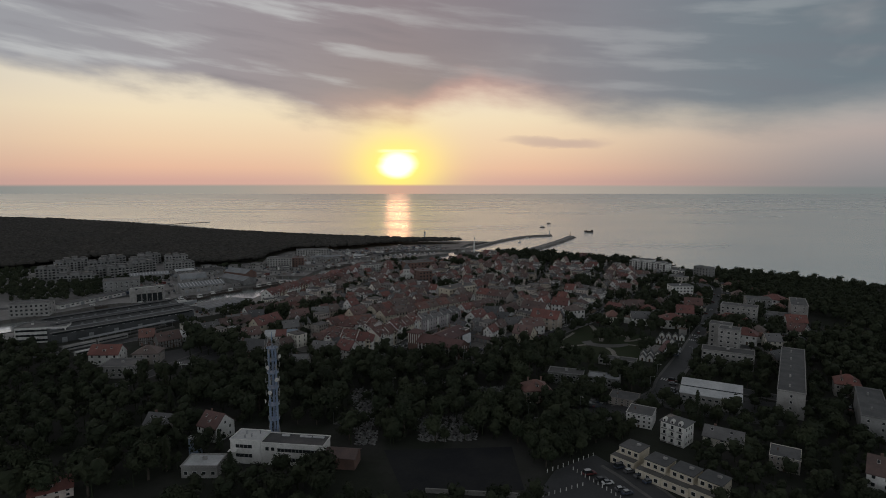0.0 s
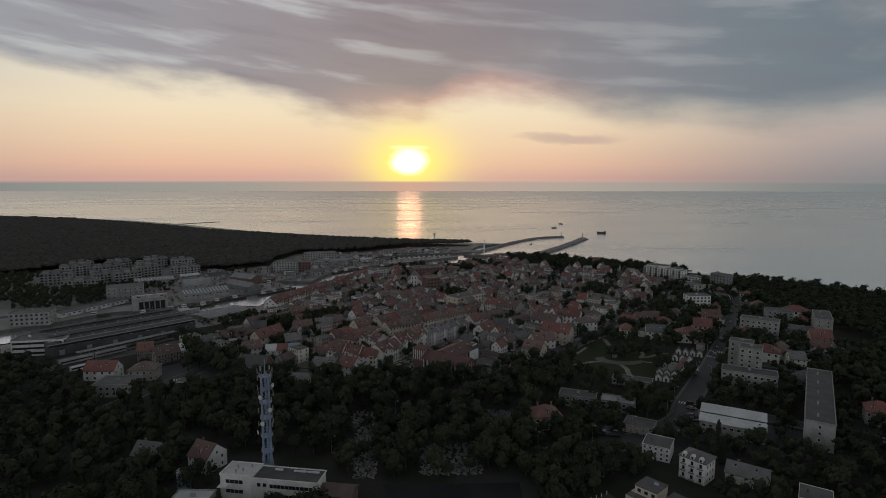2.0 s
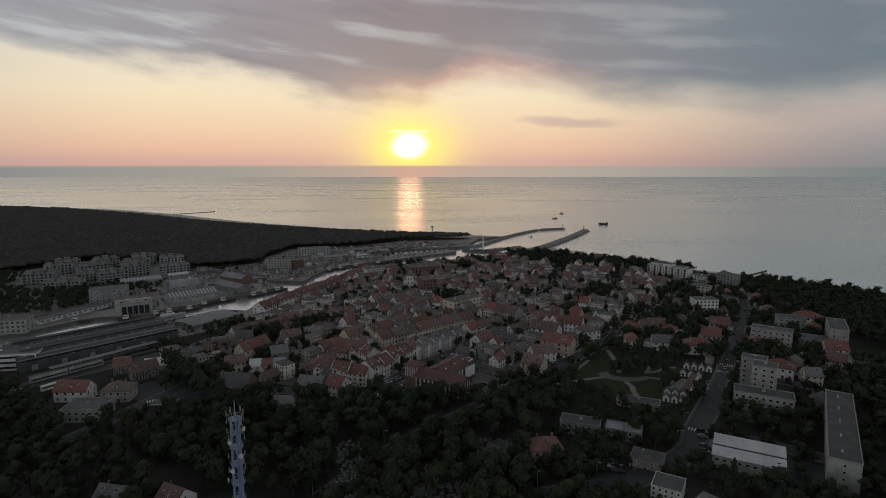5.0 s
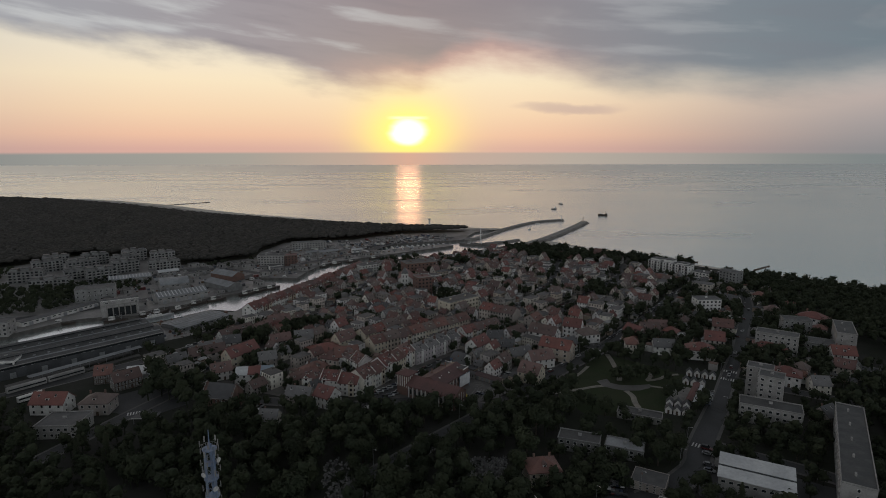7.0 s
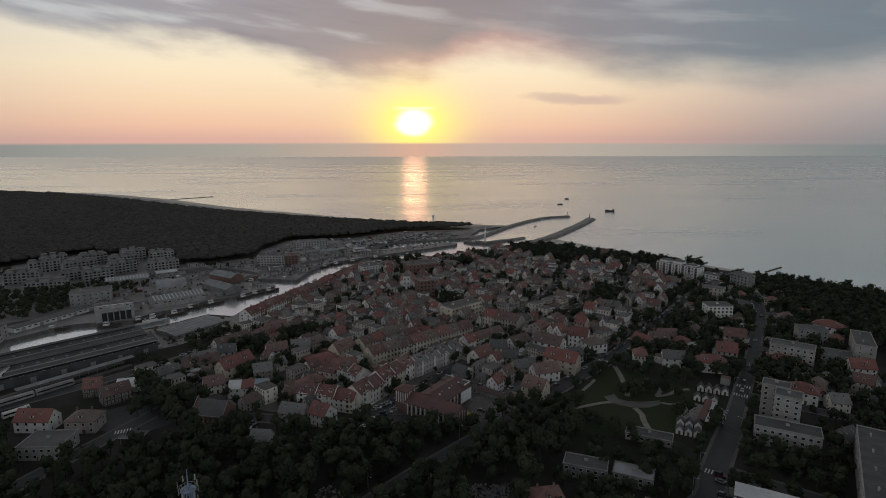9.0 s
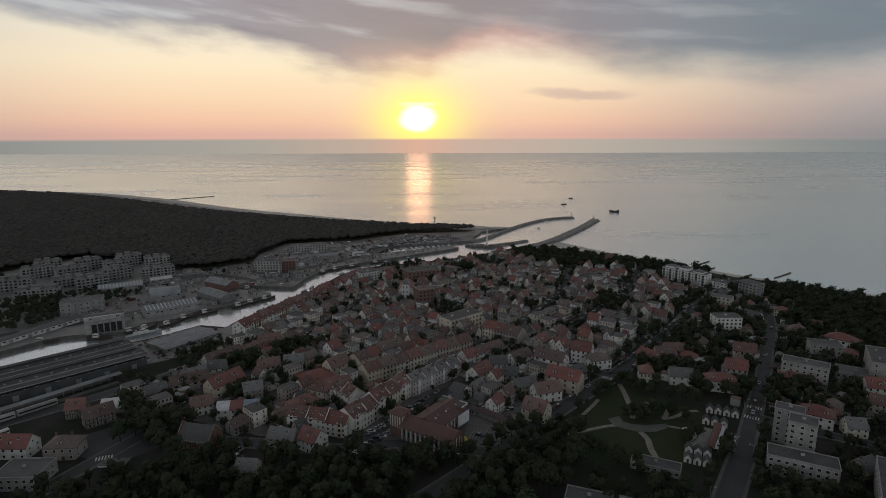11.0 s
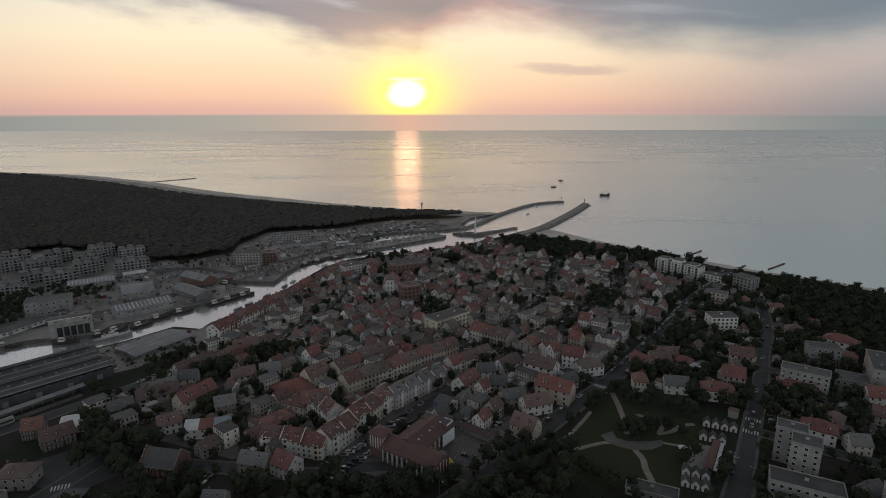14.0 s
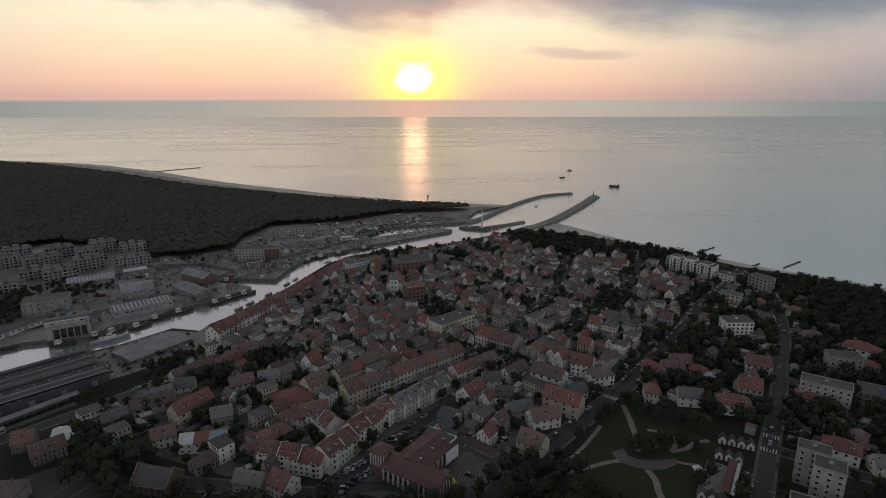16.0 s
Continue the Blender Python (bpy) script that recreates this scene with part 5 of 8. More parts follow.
# ---- landmark buildings ----
def mast_building():
    """White two-storey building with flat roofs; its front runs along x."""
    ob = thing("telecom_building", "white two-storey building with flat roofs below a mast", "building", spot(-46, 212, -12))
    part("left_wing", Geo().box(-12.0, 0, -0.3, 12, 9, 9.3), WHITE, ob)
    part("main_wing", Geo().box(6.0, 0.2, -0.3, 24, 8.6, 8.6), WHITE, ob)
    part("left_roof", Geo().box(-12.0, 0, 9.0, 12.2, 9.2, 0.2), SHEET, ob, "pale roof sheet")
    part("main_roof", Geo().box(6.1, 0.2, 8.3, 24.2, 8.8, 0.2), FELT, ob, "dark felt roof")
    for x, y, sx_, sy_ in ((-12, -4.55, 12.3, 0.3), (-12, 4.55, 12.3, 0.3), (-18.1, 0, 0.3, 8.8), (6.1, -4.2, 24.4, 0.3), (6.1, 4.6, 24.4, 0.3), (18.2, 0.2, 0.3, 8.5)):
        part("parapet", Geo().box(x, y, 8.4 if x > -5 else 9.1, sx_, sy_, 0.45), WHITE, ob)
    for x, z, wd in ((-12.6, 6.2, 6.5), (-12.6, 2.6, 6.5), (-3.6, 5.6, 1.4), (-1.4, 5.6, 1.4), (3.2, 5.4, 5.6), (8.8, 5.4, 5.6), (14.0, 5.4, 4.8), (3.2, 1.8, 5.6), (8.8, 1.8, 5.6), (14.0, 1.8, 4.8)):
        y = -4.5 if x < -6 else -4.1
        wnd = part("window_band", Geo().box(x, y - 0.02, z, wd, 0.1, 1.3), GLASS, ob)
        for k in range(int(wd // 1.3) + 1):
            part("mullion", Geo().box(x - wd / 2 + k * wd / max(1, int(wd // 1.3)), y - 0.06, z, 0.09, 0.1, 1.3), TRIM, wnd)
    part("side_door", Geo().box(18.05, -1, 0, 0.12, 1.2, 2.2), METAL, ob)
    part("canopy", Geo().box(-16.5, -5.6, 5.3, 3.2, 2.2, 0.25), WHITE, ob)
    for x, y in ((-14, 1), (-11, -1), (-9, 2), (-13, -2.5)):
        part("roof_vent", Geo().rod((x, y, 9.2), (x, y, 10.3), 0.25, 0.25, 8).rod((x, y, 10.3), (x, y, 10.5), 0.45, 0.2, 8), METAL, ob)
    for x in (1, 9, 14):
        part("skylight", Geo().box(x, 2.8, 8.5, 4.5 if x > 1 else 3, 0.9, 0.4), SHEET, ob)
    annex = part("brick_annex", Geo().section([(-4, -0.3), (-4, 4.4), (0, 6.2), (4, 4.4), (4, -0.3)], 18.6, 30), BRICK, ob, "brick annex")
    part("annex_roof", Geo().section([(-4.5, 4.2), (0, 6.25), (4.5, 4.2), (4.5, 4.45), (0, 6.5), (-4.5, 4.45)], 18.3, 30.5), RED_TILE, annex)
    claim(-46, 212, -12, 36, 10)
    claim(-22, 206, -12, 14, 9)


def telecom_mast():
    """Three steel tubes, rings of platforms, aerials and dishes."""
    ob = thing("telecom_mast", "tall blue-grey steel mast of three tubes with aerials", "mast", spot(-50.4, 222.5, 8))
    H, R = 42.0, 1.55
    feet = [(R * math.cos(radians(a)), R * math.sin(radians(a))) for a in (210, 330, 90)]
    for x, y in feet:
        part("tube", Geo().rod((x, y, 0), (x * 0.95, y * 0.95, H), 0.46, 0.42, 12), STEEL, ob)
        part("stay", Geo().rod((x * 2.4, y * 2.4, 0), (x * 1.1, y * 1.1, 12), 0.14, n=6), METAL, ob)
    for z in (6, 12, 18, 25, 31, 36, 41):
        big = z in (12, 18, 25, 31, 41)
        pl = part("platform", Geo().rod((0, 0, z), (0, 0, z + 0.25), 2.25 if big else 1.9, n=14), STEEL, ob, "round steel platform")
        g = Geo()
        for k in range(14):
            a0, a1 = 6.2832 * k / 14, 6.2832 * (k + 1) / 14
            r = 2.2 if big else 1.85
            p, q = (r * math.cos(a0), r * math.sin(a0)), (r * math.cos(a1), r * math.sin(a1))
            g.rod((*p, z + 0.25), (*p, z + 1.3), 0.05, n=5).rod((*p, z + 1.3), (*q, z + 1.3), 0.05, n=5)
        part("railing", g, METAL, pl)
    g = Geo()
    for k in range(13):
        z = 1 + k * 3.1
        for i in range(3):
            a, b = feet[i], feet[(i + 1) % 3]
            g.rod((*a, z), (*b, z + 3.0), 0.09, n=5)
    part("bracing", g, STEEL, ob)
    rnd = random.Random(4)
    for z in (22, 27, 33, 36, 39.5, 42.5):
        for k in range(5):
            a = 6.2832 * k / 5 + z
            x, y = 2.75 * math.cos(a), 2.75 * math.sin(a)
            an = part("panel_aerial", Geo().box(x, y, z, 0.35, 0.22, 1.9, math.degrees(a) + 90), PANEL, ob, "grey panel aerial")
            part("bracket", Geo().rod((x * 0.75, y * 0.75, z + 0.6), (x, y, z + 0.6), 0.06, n=5), METAL, an)
    for z, a in ((20, 200), (29, 300), (34, 240), (38, 330), (24, 250)):
        x, y = 2.9 * math.cos(radians(a)), 2.9 * math.sin(radians(a))
        part("dish", Geo().rod((x, y, z), (x * 1.14, y * 1.14, z), 0.25, 0.85, 14), TRIM, ob, "white microwave dish")
    part("spire", Geo().rod((0, 0, 41), (0, 0, 47.5), 0.3, 0.1, 8), STEEL, ob)
    claim(-50.4, 222.5, 0, 5, 5)


def theatre():
    """Brick culture hall with red roofs, a short tower, white pilasters and a screen at its side."""
    ob = thing("culture_hall", "brick culture hall with red tiled roofs and white pilasters", "hall", spot(27, 348.5, 0))
    # long wing along the street side, then the stage wing behind
    a = radians(-37)

    def at(x, y, z, t=0):
        return pose(x, y, z, 0, 0, t)
    front_wing = part("front_wing", Geo().section([(-6, -0.3), (-6, 7), (0, 10.6), (6, 7), (6, -0.3)], -15, 15), BRICK, ob, at=at(-1, -6.5, 0, -37))
    part("front_roof", gable_roof(30, 12, 7, 10.6, 0.6, 0.5), HALL_TILE, front_wing)
    for i in range(11):
        x = -14 + i * 2.8
        part("pilaster", Geo().box(x, -6.1, 0, 0.62, 0.4, 6.8), TRIM, front_wing, "white pilaster")
        if i < 10:
            part("window", window_mesh(1.4, 3.4), None, front_wing, at=pose(x + 1.4, -6, 2.0))
    for y in (-3.5, -1.2, 1.2, 3.5):
        part("gable_timber", Geo().box(15.05, y, 1, 0.2, 0.4, 7.2 - abs(y) * 0.5), TRIM, front_wing)
    main = part("main_hall", Geo().section([(-8, -0.3), (-8, 8.8), (0, 11.8), (8, 8.8), (8, -0.3)], -13, 13), BRICK, ob, at=at(3.5, 6.5, 0, 53))
    part("main_roof", gable_roof(26, 16, 8.8, 11.8, 0.6, 0.5), HALL_TILE, main)
    for i in range(7):
        part("window", window_mesh(1.2, 2.4), None, main, at=pose(-11 + i * 3.6, -8, 5.2))
        part("skylight", Geo().box(-9 + i * 3, -3.5 + (i % 3), 10.6, 0.7, 0.9, 0.5), TRIM, main)
    for i in range(8):
        part("hall_pilaster", Geo().box(-12.4 + i * 3.4, -8.1, 3, 0.4, 0.3, 5.5), TRIM, main, "white pilaster")
    stage_house = part("stage_house", Geo().box(11, 0, -0.3, 5.5, 15.4, 10.9), BRICK, main)
    part("parapet", Geo().box(13.85, 0, 10.4, 0.4, 15.8, 0.5).box(11, -7.8, 10.4, 5.3, 0.4, 0.5), TRIM, stage_house, "pale parapet")
    part("stage_roof", Geo().box(11, 0, 10.6, 5.2, 15, 0.15), FELT, stage_house)
    for y in (-6, -3, 0, 3, 6):
        part("panel_frame", Geo().box(13.85, y, 3.6, 0.25, 0.4, 6.8), TRIM, stage_house, "white timber strip")
    tower = part("tower", Geo().box(0, 0, -0.3, 7.5, 7.5, 11.8), BRICK, ob, at=at(-17, 4, 0, -37))
    part("tower_roof", hip_roof(7.5, 7.5, 11.5, 13.6, 0.7), HALL_TILE, tower)
    for s in range(4):
        for i in range(5):
            c = pose(0, 0, 0, 0, 0, 90 * s)
            part("tower_pilaster", Geo().box(-3 + 1.5 * i, -3.85, 5, 0.45, 0.25, 6), TRIM, tower, at=c)
    for x, y in ((-3, 3), (5, 12)):
        chimney(ob, x, y, 11.5, 2.2)
    claim(26, 342, -37, 31, 13)
    claim(30.5, 355, 53, 28, 17)
    claim(10, 352.5, 0, 9, 9)
    scr = thing("cinema_screen", "large white outdoor screen in a blue frame", "screen", spot(42.6, 355.6, 50, s=(0.86, 1, 1)))
    part("screen_cloth", Geo().box(0, 0, 2.2, 11, 0.15, 6.2), CANVAS, scr)
    for x, z, wd, ht in ((0, 2.0, 11.5, 0.3), (0, 8.3, 11.5, 0.3), (-5.7, 0, 0.35, 8.6), (5.7, 0, 0.35, 8.6)):
        part("frame_bar", Geo().box(x, 0.12, z, wd, 0.3, ht), BLUE_SHEET, scr, "blue frame bar")
    stage = thing("open_air_stage", "low blue stage beside an outdoor screen", "stage", spot(37.2, 347.6, 53, s=(0.7, 0.8, 1)))
    part("deck", Geo().box(0, 0, 0, 12, 4, 1.0), BLUE_SHEET, stage)
    part("steps", Geo().box(0, -2.3, 0, 2, 0.6, 0.5), BLUE_SHEET, stage)
    bench = thing("bench", "plain grey bench on a paved square", "bench", spot(50, 350), "benches before the outdoor screen")
    part("seat", Geo().box(0, 0, 0.42, 3.4, 0.4, 0.07), CONCRETE, bench)
    for x in (-1.4, 1.4):
        part("leg", Geo().box(x, 0, 0, 0.1, 0.36, 0.42), METAL, bench)
    USED.add(bench.name)
    bench.matrix_basis = spot(45, 346, 66)
    for i in range(8):
        for j in range(3):
            if i or j:
                copy_thing(bench, spot(45 + i * 1.45 + j * 1.6, 346 - i * 0.65 + j * 3.6, 66))
    for x, y, t in ((41, 341, 20),):
        m_ = thing("market_tent", "small yellow square tent with a pointed roof", "tent", spot(x, y, t))
        part("canvas", Geo().add([(-2.2, -2.2, 2.2), (2.2, -2.2, 2.2), (2.2, 2.2, 2.2), (-2.2, 2.2, 2.2), (0, 0, 3.5), (-2.2, -2.2, 2.1), (2.2, -2.2, 2.1), (2.2, 2.2, 2.1), (-2.2, 2.2, 2.1)],
                                 [(0, 1, 4), (1, 2, 4), (2, 3, 4), (3, 0, 4), (8, 7, 6, 5), (0, 5, 6, 1), (1, 6, 7, 2), (2, 7, 8, 3), (3, 8, 5, 0)]), YELLOW, m_)
        for a_, b_ in ((-2, -2), (2, -2), (2, 2), (-2, 2)):
            part("pole", Geo().rod((a_, b_, 0), (a_, b_, 2.15), 0.06, n=6), METAL, m_)
    for x, y, r in ((50, 360, 3.6), (58.5, 352.5, 4.0)):
        g = Geo()
        for k in range(24):
            a, b = radians(15 * k), radians(15 * k + 15)
            g.rod((r * math.cos(a), r * math.sin(a), 0.08), (r * math.cos(b), r * math.sin(b), 0.08), 0.12, n=4)
        for k in range(0, 24, 3):
            a = radians(15 * k)
            g.rod((0, 0, 0.08), (r * math.cos(a), r * math.sin(a), 0.08), 0.07, n=4)
        solid("paving_ring", g, CONCRETE, "ring of pale kerb stones set in paving", "kerb", spot(x, y, 0, GROUND + 0.05), kind="structure")
    shed_row = thing("garage_row", "long low garage row with a maroon roof", "garage", spot(58, 365.5, -42))
    part("wall", Geo().section([(-2.6, -0.3), (-2.6, 2.5), (0, 3.5), (2.6, 2.5), (2.6, -0.3)], -8.5, 8.5), PLASTER, shed_row)
    part("roof", gable_roof(17, 5.2, 2.5, 3.5, 0.4, 0.3, 0.15), HALL_TILE, shed_row)
    for k in range(5):
        part("door", Geo().box(-6.6 + 3.3 * k, -2.65, 0, 2.4, 0.12, 2.1), METAL, shed_row)
    claim(58, 365.5, -42, 17, 6)
    blue = thing("painted_house", "grey-roofed house with a blue painted front", "house", spot(43.5, 390.5, -44))
    part("wall", Geo().section([(-5, -0.3), (-5, 5.6), (0, 8.2), (5, 5.6), (5, -0.3)], -4.5, 4.5), WHITE, blue)
    part("roof", gable_roof(9, 10, 5.6, 8.2, 0.4, 0.3), SLATE, blue)
    part("painted_front", Geo().box(0, -5.06, 0, 8.8, 0.12, 5.4), BLUE_PAINT, blue, "bright blue painted wall")
    for f in range(2):
        for k in (-2.8, 0, 2.8):
            part("window", window_mesh(1.1, 1.4), None, blue, at=pose(k, -5.12, f * 2.7 + 0.9))
            part("window", window_mesh(1.1, 1.4), None, blue, at=pose(4.5, k, f * 2.7 + 0.9, 0, 0, 90))
    claim(43.5, 390.5, -44, 10, 11)


def supermarket():
    """Hall with two pale roof strips stepped over darker bands."""
    ob = thing("supermarket", "low supermarket hall with stepped pale sheet roofs", "shop", spot(148, 253, -32, s=(0.9, 0.88, 1)))
    part("wall", Geo().box(0, 0, -0.3, 29, 17, 6.3), PANEL, ob)
    part("rear_block", Geo().box(1, 11, -0.3, 26, 5, 5.0), PANEL, ob)
    part("rear_roof", Geo().box(1, 11, 4.7, 26.4, 5.2, 0.2), FELT, ob)
    part("roof_low", Geo().section([(-9.2, 6.0), (-1.6, 7.2), (-1.6, 7.45), (-9.2, 6.25)], -15, 15), SHEET, ob)
    part("roof_high", Geo().section([(-0.6, 7.6), (8.8, 8.6), (8.8, 8.85), (-0.6, 7.85)], -15, 15), SHEET, ob)
    part("clerestory", Geo().box(0, 3.9, 6.0, 29, 9.2, 1.7), GREY_SHEET, ob)
    part("window_band", Geo().box(0, -1.1, 7.0, 28, 0.8, 0.7), GLASS, ob)
    for i in range(9):
        part("window", window_mesh(1.8, 1.2), None, ob, at=pose(-12.5 + i * 3.1, -8.5, 3.6))
    part("kiosk", Geo().box(-15, 14, -0.3, 4, 4, 3.6), PANEL, ob)
    part("loading_door", Geo().box(14.52, -2, 0, 0.12, 3.4, 3.4), METAL, ob)
    claim(148, 253, -32, 27, 16)
    claim(154, 262, -32, 24, 6)


def guest_house():
    """Four-storey white house with arched dormers and balconies."""
    ob = thing("guest_house", "white four-storey guest house with arched dormers and balconies", "house", spot(112.5, 216, -52, s=(0.9, 0.9, 0.86)))
    part("wall", Geo().box(0, 0, -0.3, 11, 9.5, 10.3), WHITE, ob)
    part("roof", hip_roof(11, 9.5, 10, 12.6, 0.5), SLATE, ob)
    for i in range(3):
        x = -3.6 + 3.6 * i
        d = part("dormer", Geo().box(x, -4.2, 10, 1.7, 1.6, 1.5).rod((x, -5.0, 11.4), (x, -3.4, 11.4), 0.85, n=12), WHITE, ob)
        part("dormer_window", window_mesh(1.0, 1.2), None, d, at=pose(x, -5.02, 10.3))
        for f in range(3):
            part("window", window_mesh(1.3, 1.9), None, ob, at=pose(x, -4.75, f * 3.2 + 0.9))
            b = part("balcony", Geo().box(x, -5.3, f * 3.2 + 0.5, 2.4, 1.1, 0.15), CONCRETE, ob)
            for k in range(7):
                part("baluster", Geo().rod((x - 1.1 + k * 0.37, -5.8, f * 3.2 + 0.65), (x - 1.1 + k * 0.37, -5.8, f * 3.2 + 1.5), 0.04, n=5), METAL, b)
            part("handrail", Geo().box(x, -5.8, f * 3.2 + 1.5, 2.4, 0.08, 0.08), METAL, b)
    for f in range(3):
        for y in (-2.5, 0, 2.5):
            part("window", window_mesh(1.1, 1.5), None, ob, at=pose(5.5, y, f * 3.2 + 0.9, 0, 0, 90))
    claim(113, 215.5, -52, 11, 10)


def stepped_flats():
    """Row of low flat-roofed white houses stepping along a lane."""
    for i, (x, y) in enumerate([(87, 201), (92, 190), (98, 182.5), (104.5, 176)]):
        ob = thing("stepped_house", "low white flat-roofed house in a stepped row", "house", spot(x, y, -52), "stepped houses")
        part("lower_storey", Geo().box(0, -1.2, -0.3, 9.5, 11, 3.5), CREAM, ob)
        part("upper_storey", Geo().box(0.8, 0.8, 3.0, 8.0, 8.0, 3.1), CREAM, ob)
        part("terrace", Geo().box(0, -5.0, 3.2, 9.3, 3.2, 0.12), PAVING, ob)
        part("roof", Geo().box(0.8, 0.8, 6.1, 8.4, 8.4, 0.25), TARRED, ob)
        for k in range(3):
            part("window", window_mesh(1.5, 1.5), None, ob, at=pose(-1.6 + 2.6 * k, -3.2, 4.0))
            part("window", window_mesh(1.5, 1.5), None, ob, at=pose(-3 + 3 * k, -6.7, 0.9))
        part("roof_hatch", Geo().box(2, 2, 6.3, 1.4, 1.0, 0.7), PANEL, ob)
        claim(x, y, -52, 10, 11)


def church():
    ob = thing("church", "white church with a gabled tower front and a dark spire", "church", spot(8, 596, -3))
    part("tower", Geo().box(0, -4, -0.3, 6.4, 6.4, 15.3), WHITE, ob)
    part("spire", Geo().add([(-3.5, -7.5, 14.9), (3.5, -7.5, 14.9), (3.5, -0.5, 14.9), (-3.5, -0.5, 14.9), (0, -4, 21)], [(0, 1, 4), (1, 2, 4), (2, 3, 4), (3, 0, 4), (3, 2, 1, 0)]), SLATE, ob)
    nave = part("nave", Geo().section([(-7, -0.3), (-7, 8), (0, 13.5), (7, 8), (7, -0.3)], 0, 24), WHITE, ob, at=pose(0, 0, 0, 0, 0, 90))
    part("nave_roof", gable_roof(24, 14, 8, 13.5), RED_TILE, ob, at=pose(0, 12, 0, 0, 0, 90))
    for f in range(3):
        for x in (-1.5, 1.5):
            part("window", window_mesh(1.1, 2.2), None, ob, at=pose(x, -7.2, 3 + 4.0 * f))
    claim(8, 602, 90, 34, 14)


def dark_church():
    """Brick church with a steep dark roof and stepped gables."""
    ob = thing("brick_church", "dark brick church with a steep dark roof", "church", spot(-87, 346, -14, s=(0.68, 0.72, 0.66)))
    part("nave", Geo().section([(-8.5, -0.3), (-8.5, 7.5), (0, 16), (8.5, 7.5), (8.5, -0.3)], -13, 11), BRICK, ob)
    part("nave_roof", gable_roof(23, 17, 7.5, 16.0, 0.4, -0.2), SLATE, ob)
    for x in (-13.2, 11.2):
        for k in range(7):
            y = -7.5 + 2.5 * k
            part("gable_step", Geo().box(x, y, 0, 0.8, 2.45, 16.6 - abs(y) * 1.0), BRICK, ob)
    for k in range(6):
        part("buttress", Geo().box(-11 + 4 * k, -8.9, 0, 0.9, 1.0, 6.2, taper=0.85), BRICK, ob)
        part("window", window_mesh(1.2, 3.6), None, ob, at=pose(-9 + 4 * k, -8.5, 2.4))
    part("porch", Geo().section([(-3, -0.3), (-3, 4), (0, 6.5), (3, 4), (3, -0.3)], 11.4, 16), BRICK, ob)
    for x in (-13.7, 11.7):
        for s in (-1, 1):
            part("verge", Geo().rod((x, s * 9.0, 7.4), (x, 0, 17.0), 0.35, n=6), CONCRETE, ob, "pale stone verge")
    part("eaves_course", Geo().box(-1, -9.0, 6.9, 24, 0.5, 0.5), CONCRETE, ob, "pale stone course")
    claim(-87, 346, -14, 18, 13)


def marquee():
    ob = thing("marquee", "large white marquee tent with a pitched roof", "tent", spot(-146.5, 386.5, 12))
    part("canvas_roof", Geo().section([(-7.2, 3.2), (0, 6.2), (7.2, 3.2), (7.2, 3.3), (0, 6.35), (-7.2, 3.3)], -8.5, 8.5), CANVAS, ob)
    part("canvas_wall", Geo().section([(-7, 0), (-7, 3.2), (0, 6.1), (7, 3.2), (7, 0)], -8.3, 8.3), CANVAS, ob)
    for i in range(5):
        for s in (-1, 1):
            part("pole", Geo().rod((-8.3 + 4.15 * i, s * 7.1, 0), (-8.3 + 4.15 * i, s * 7.1, 3.25), 0.07, n=6), METAL, ob)
    claim(-146.5, 386.5, 12, 17, 14)


def three_roofs():
    """White row house whose three roofs are white, red and blue."""
    x, y, t = mid((-88, 369), (-67, 371), 10)
    for i, (mat, word) in enumerate(((SHEET, "pale"), (RED_TILE, "red"), (BLUE_SHEET, "blue"))):
        d = (i - 1) * 7
        ob = thing("row_house", "white row house with a %s roof" % word, "house", spot(x + d * math.cos(radians(t)), y + d * math.sin(radians(t)), t), "row houses with coloured roofs")
        part("wall", Geo().section([(-5, -0.3), (-5, 5.6), (0, 8.4), (5, 5.6), (5, -0.3)], -3.5, 3.5), WHITE, ob)
        part("roof", gable_roof(7, 10, 5.6, 8.4, 0.5, 0.0), mat, ob)
        for f in range(2):
            for k in (-1.6, 1.6):
                part("window", window_mesh(1.1, 1.3), None, ob, at=pose(k, -5, f * 2.7 + 0.9))
    claim(x, y, t, 21, 10)


def big_roof():
    ob = thing("market_hall", "low hall under a broad brown-red roof", "hall", spot(-44, 415, 31))
    part("wall", Geo().box(0, 0, -0.3, 20, 17, 4.3), PLASTER, ob)
    part("roof", hip_roof(20, 17, 4.0, 8.0, 1.0), RED_TILE, ob)
    claim(-44, 415, 31, 21, 19)


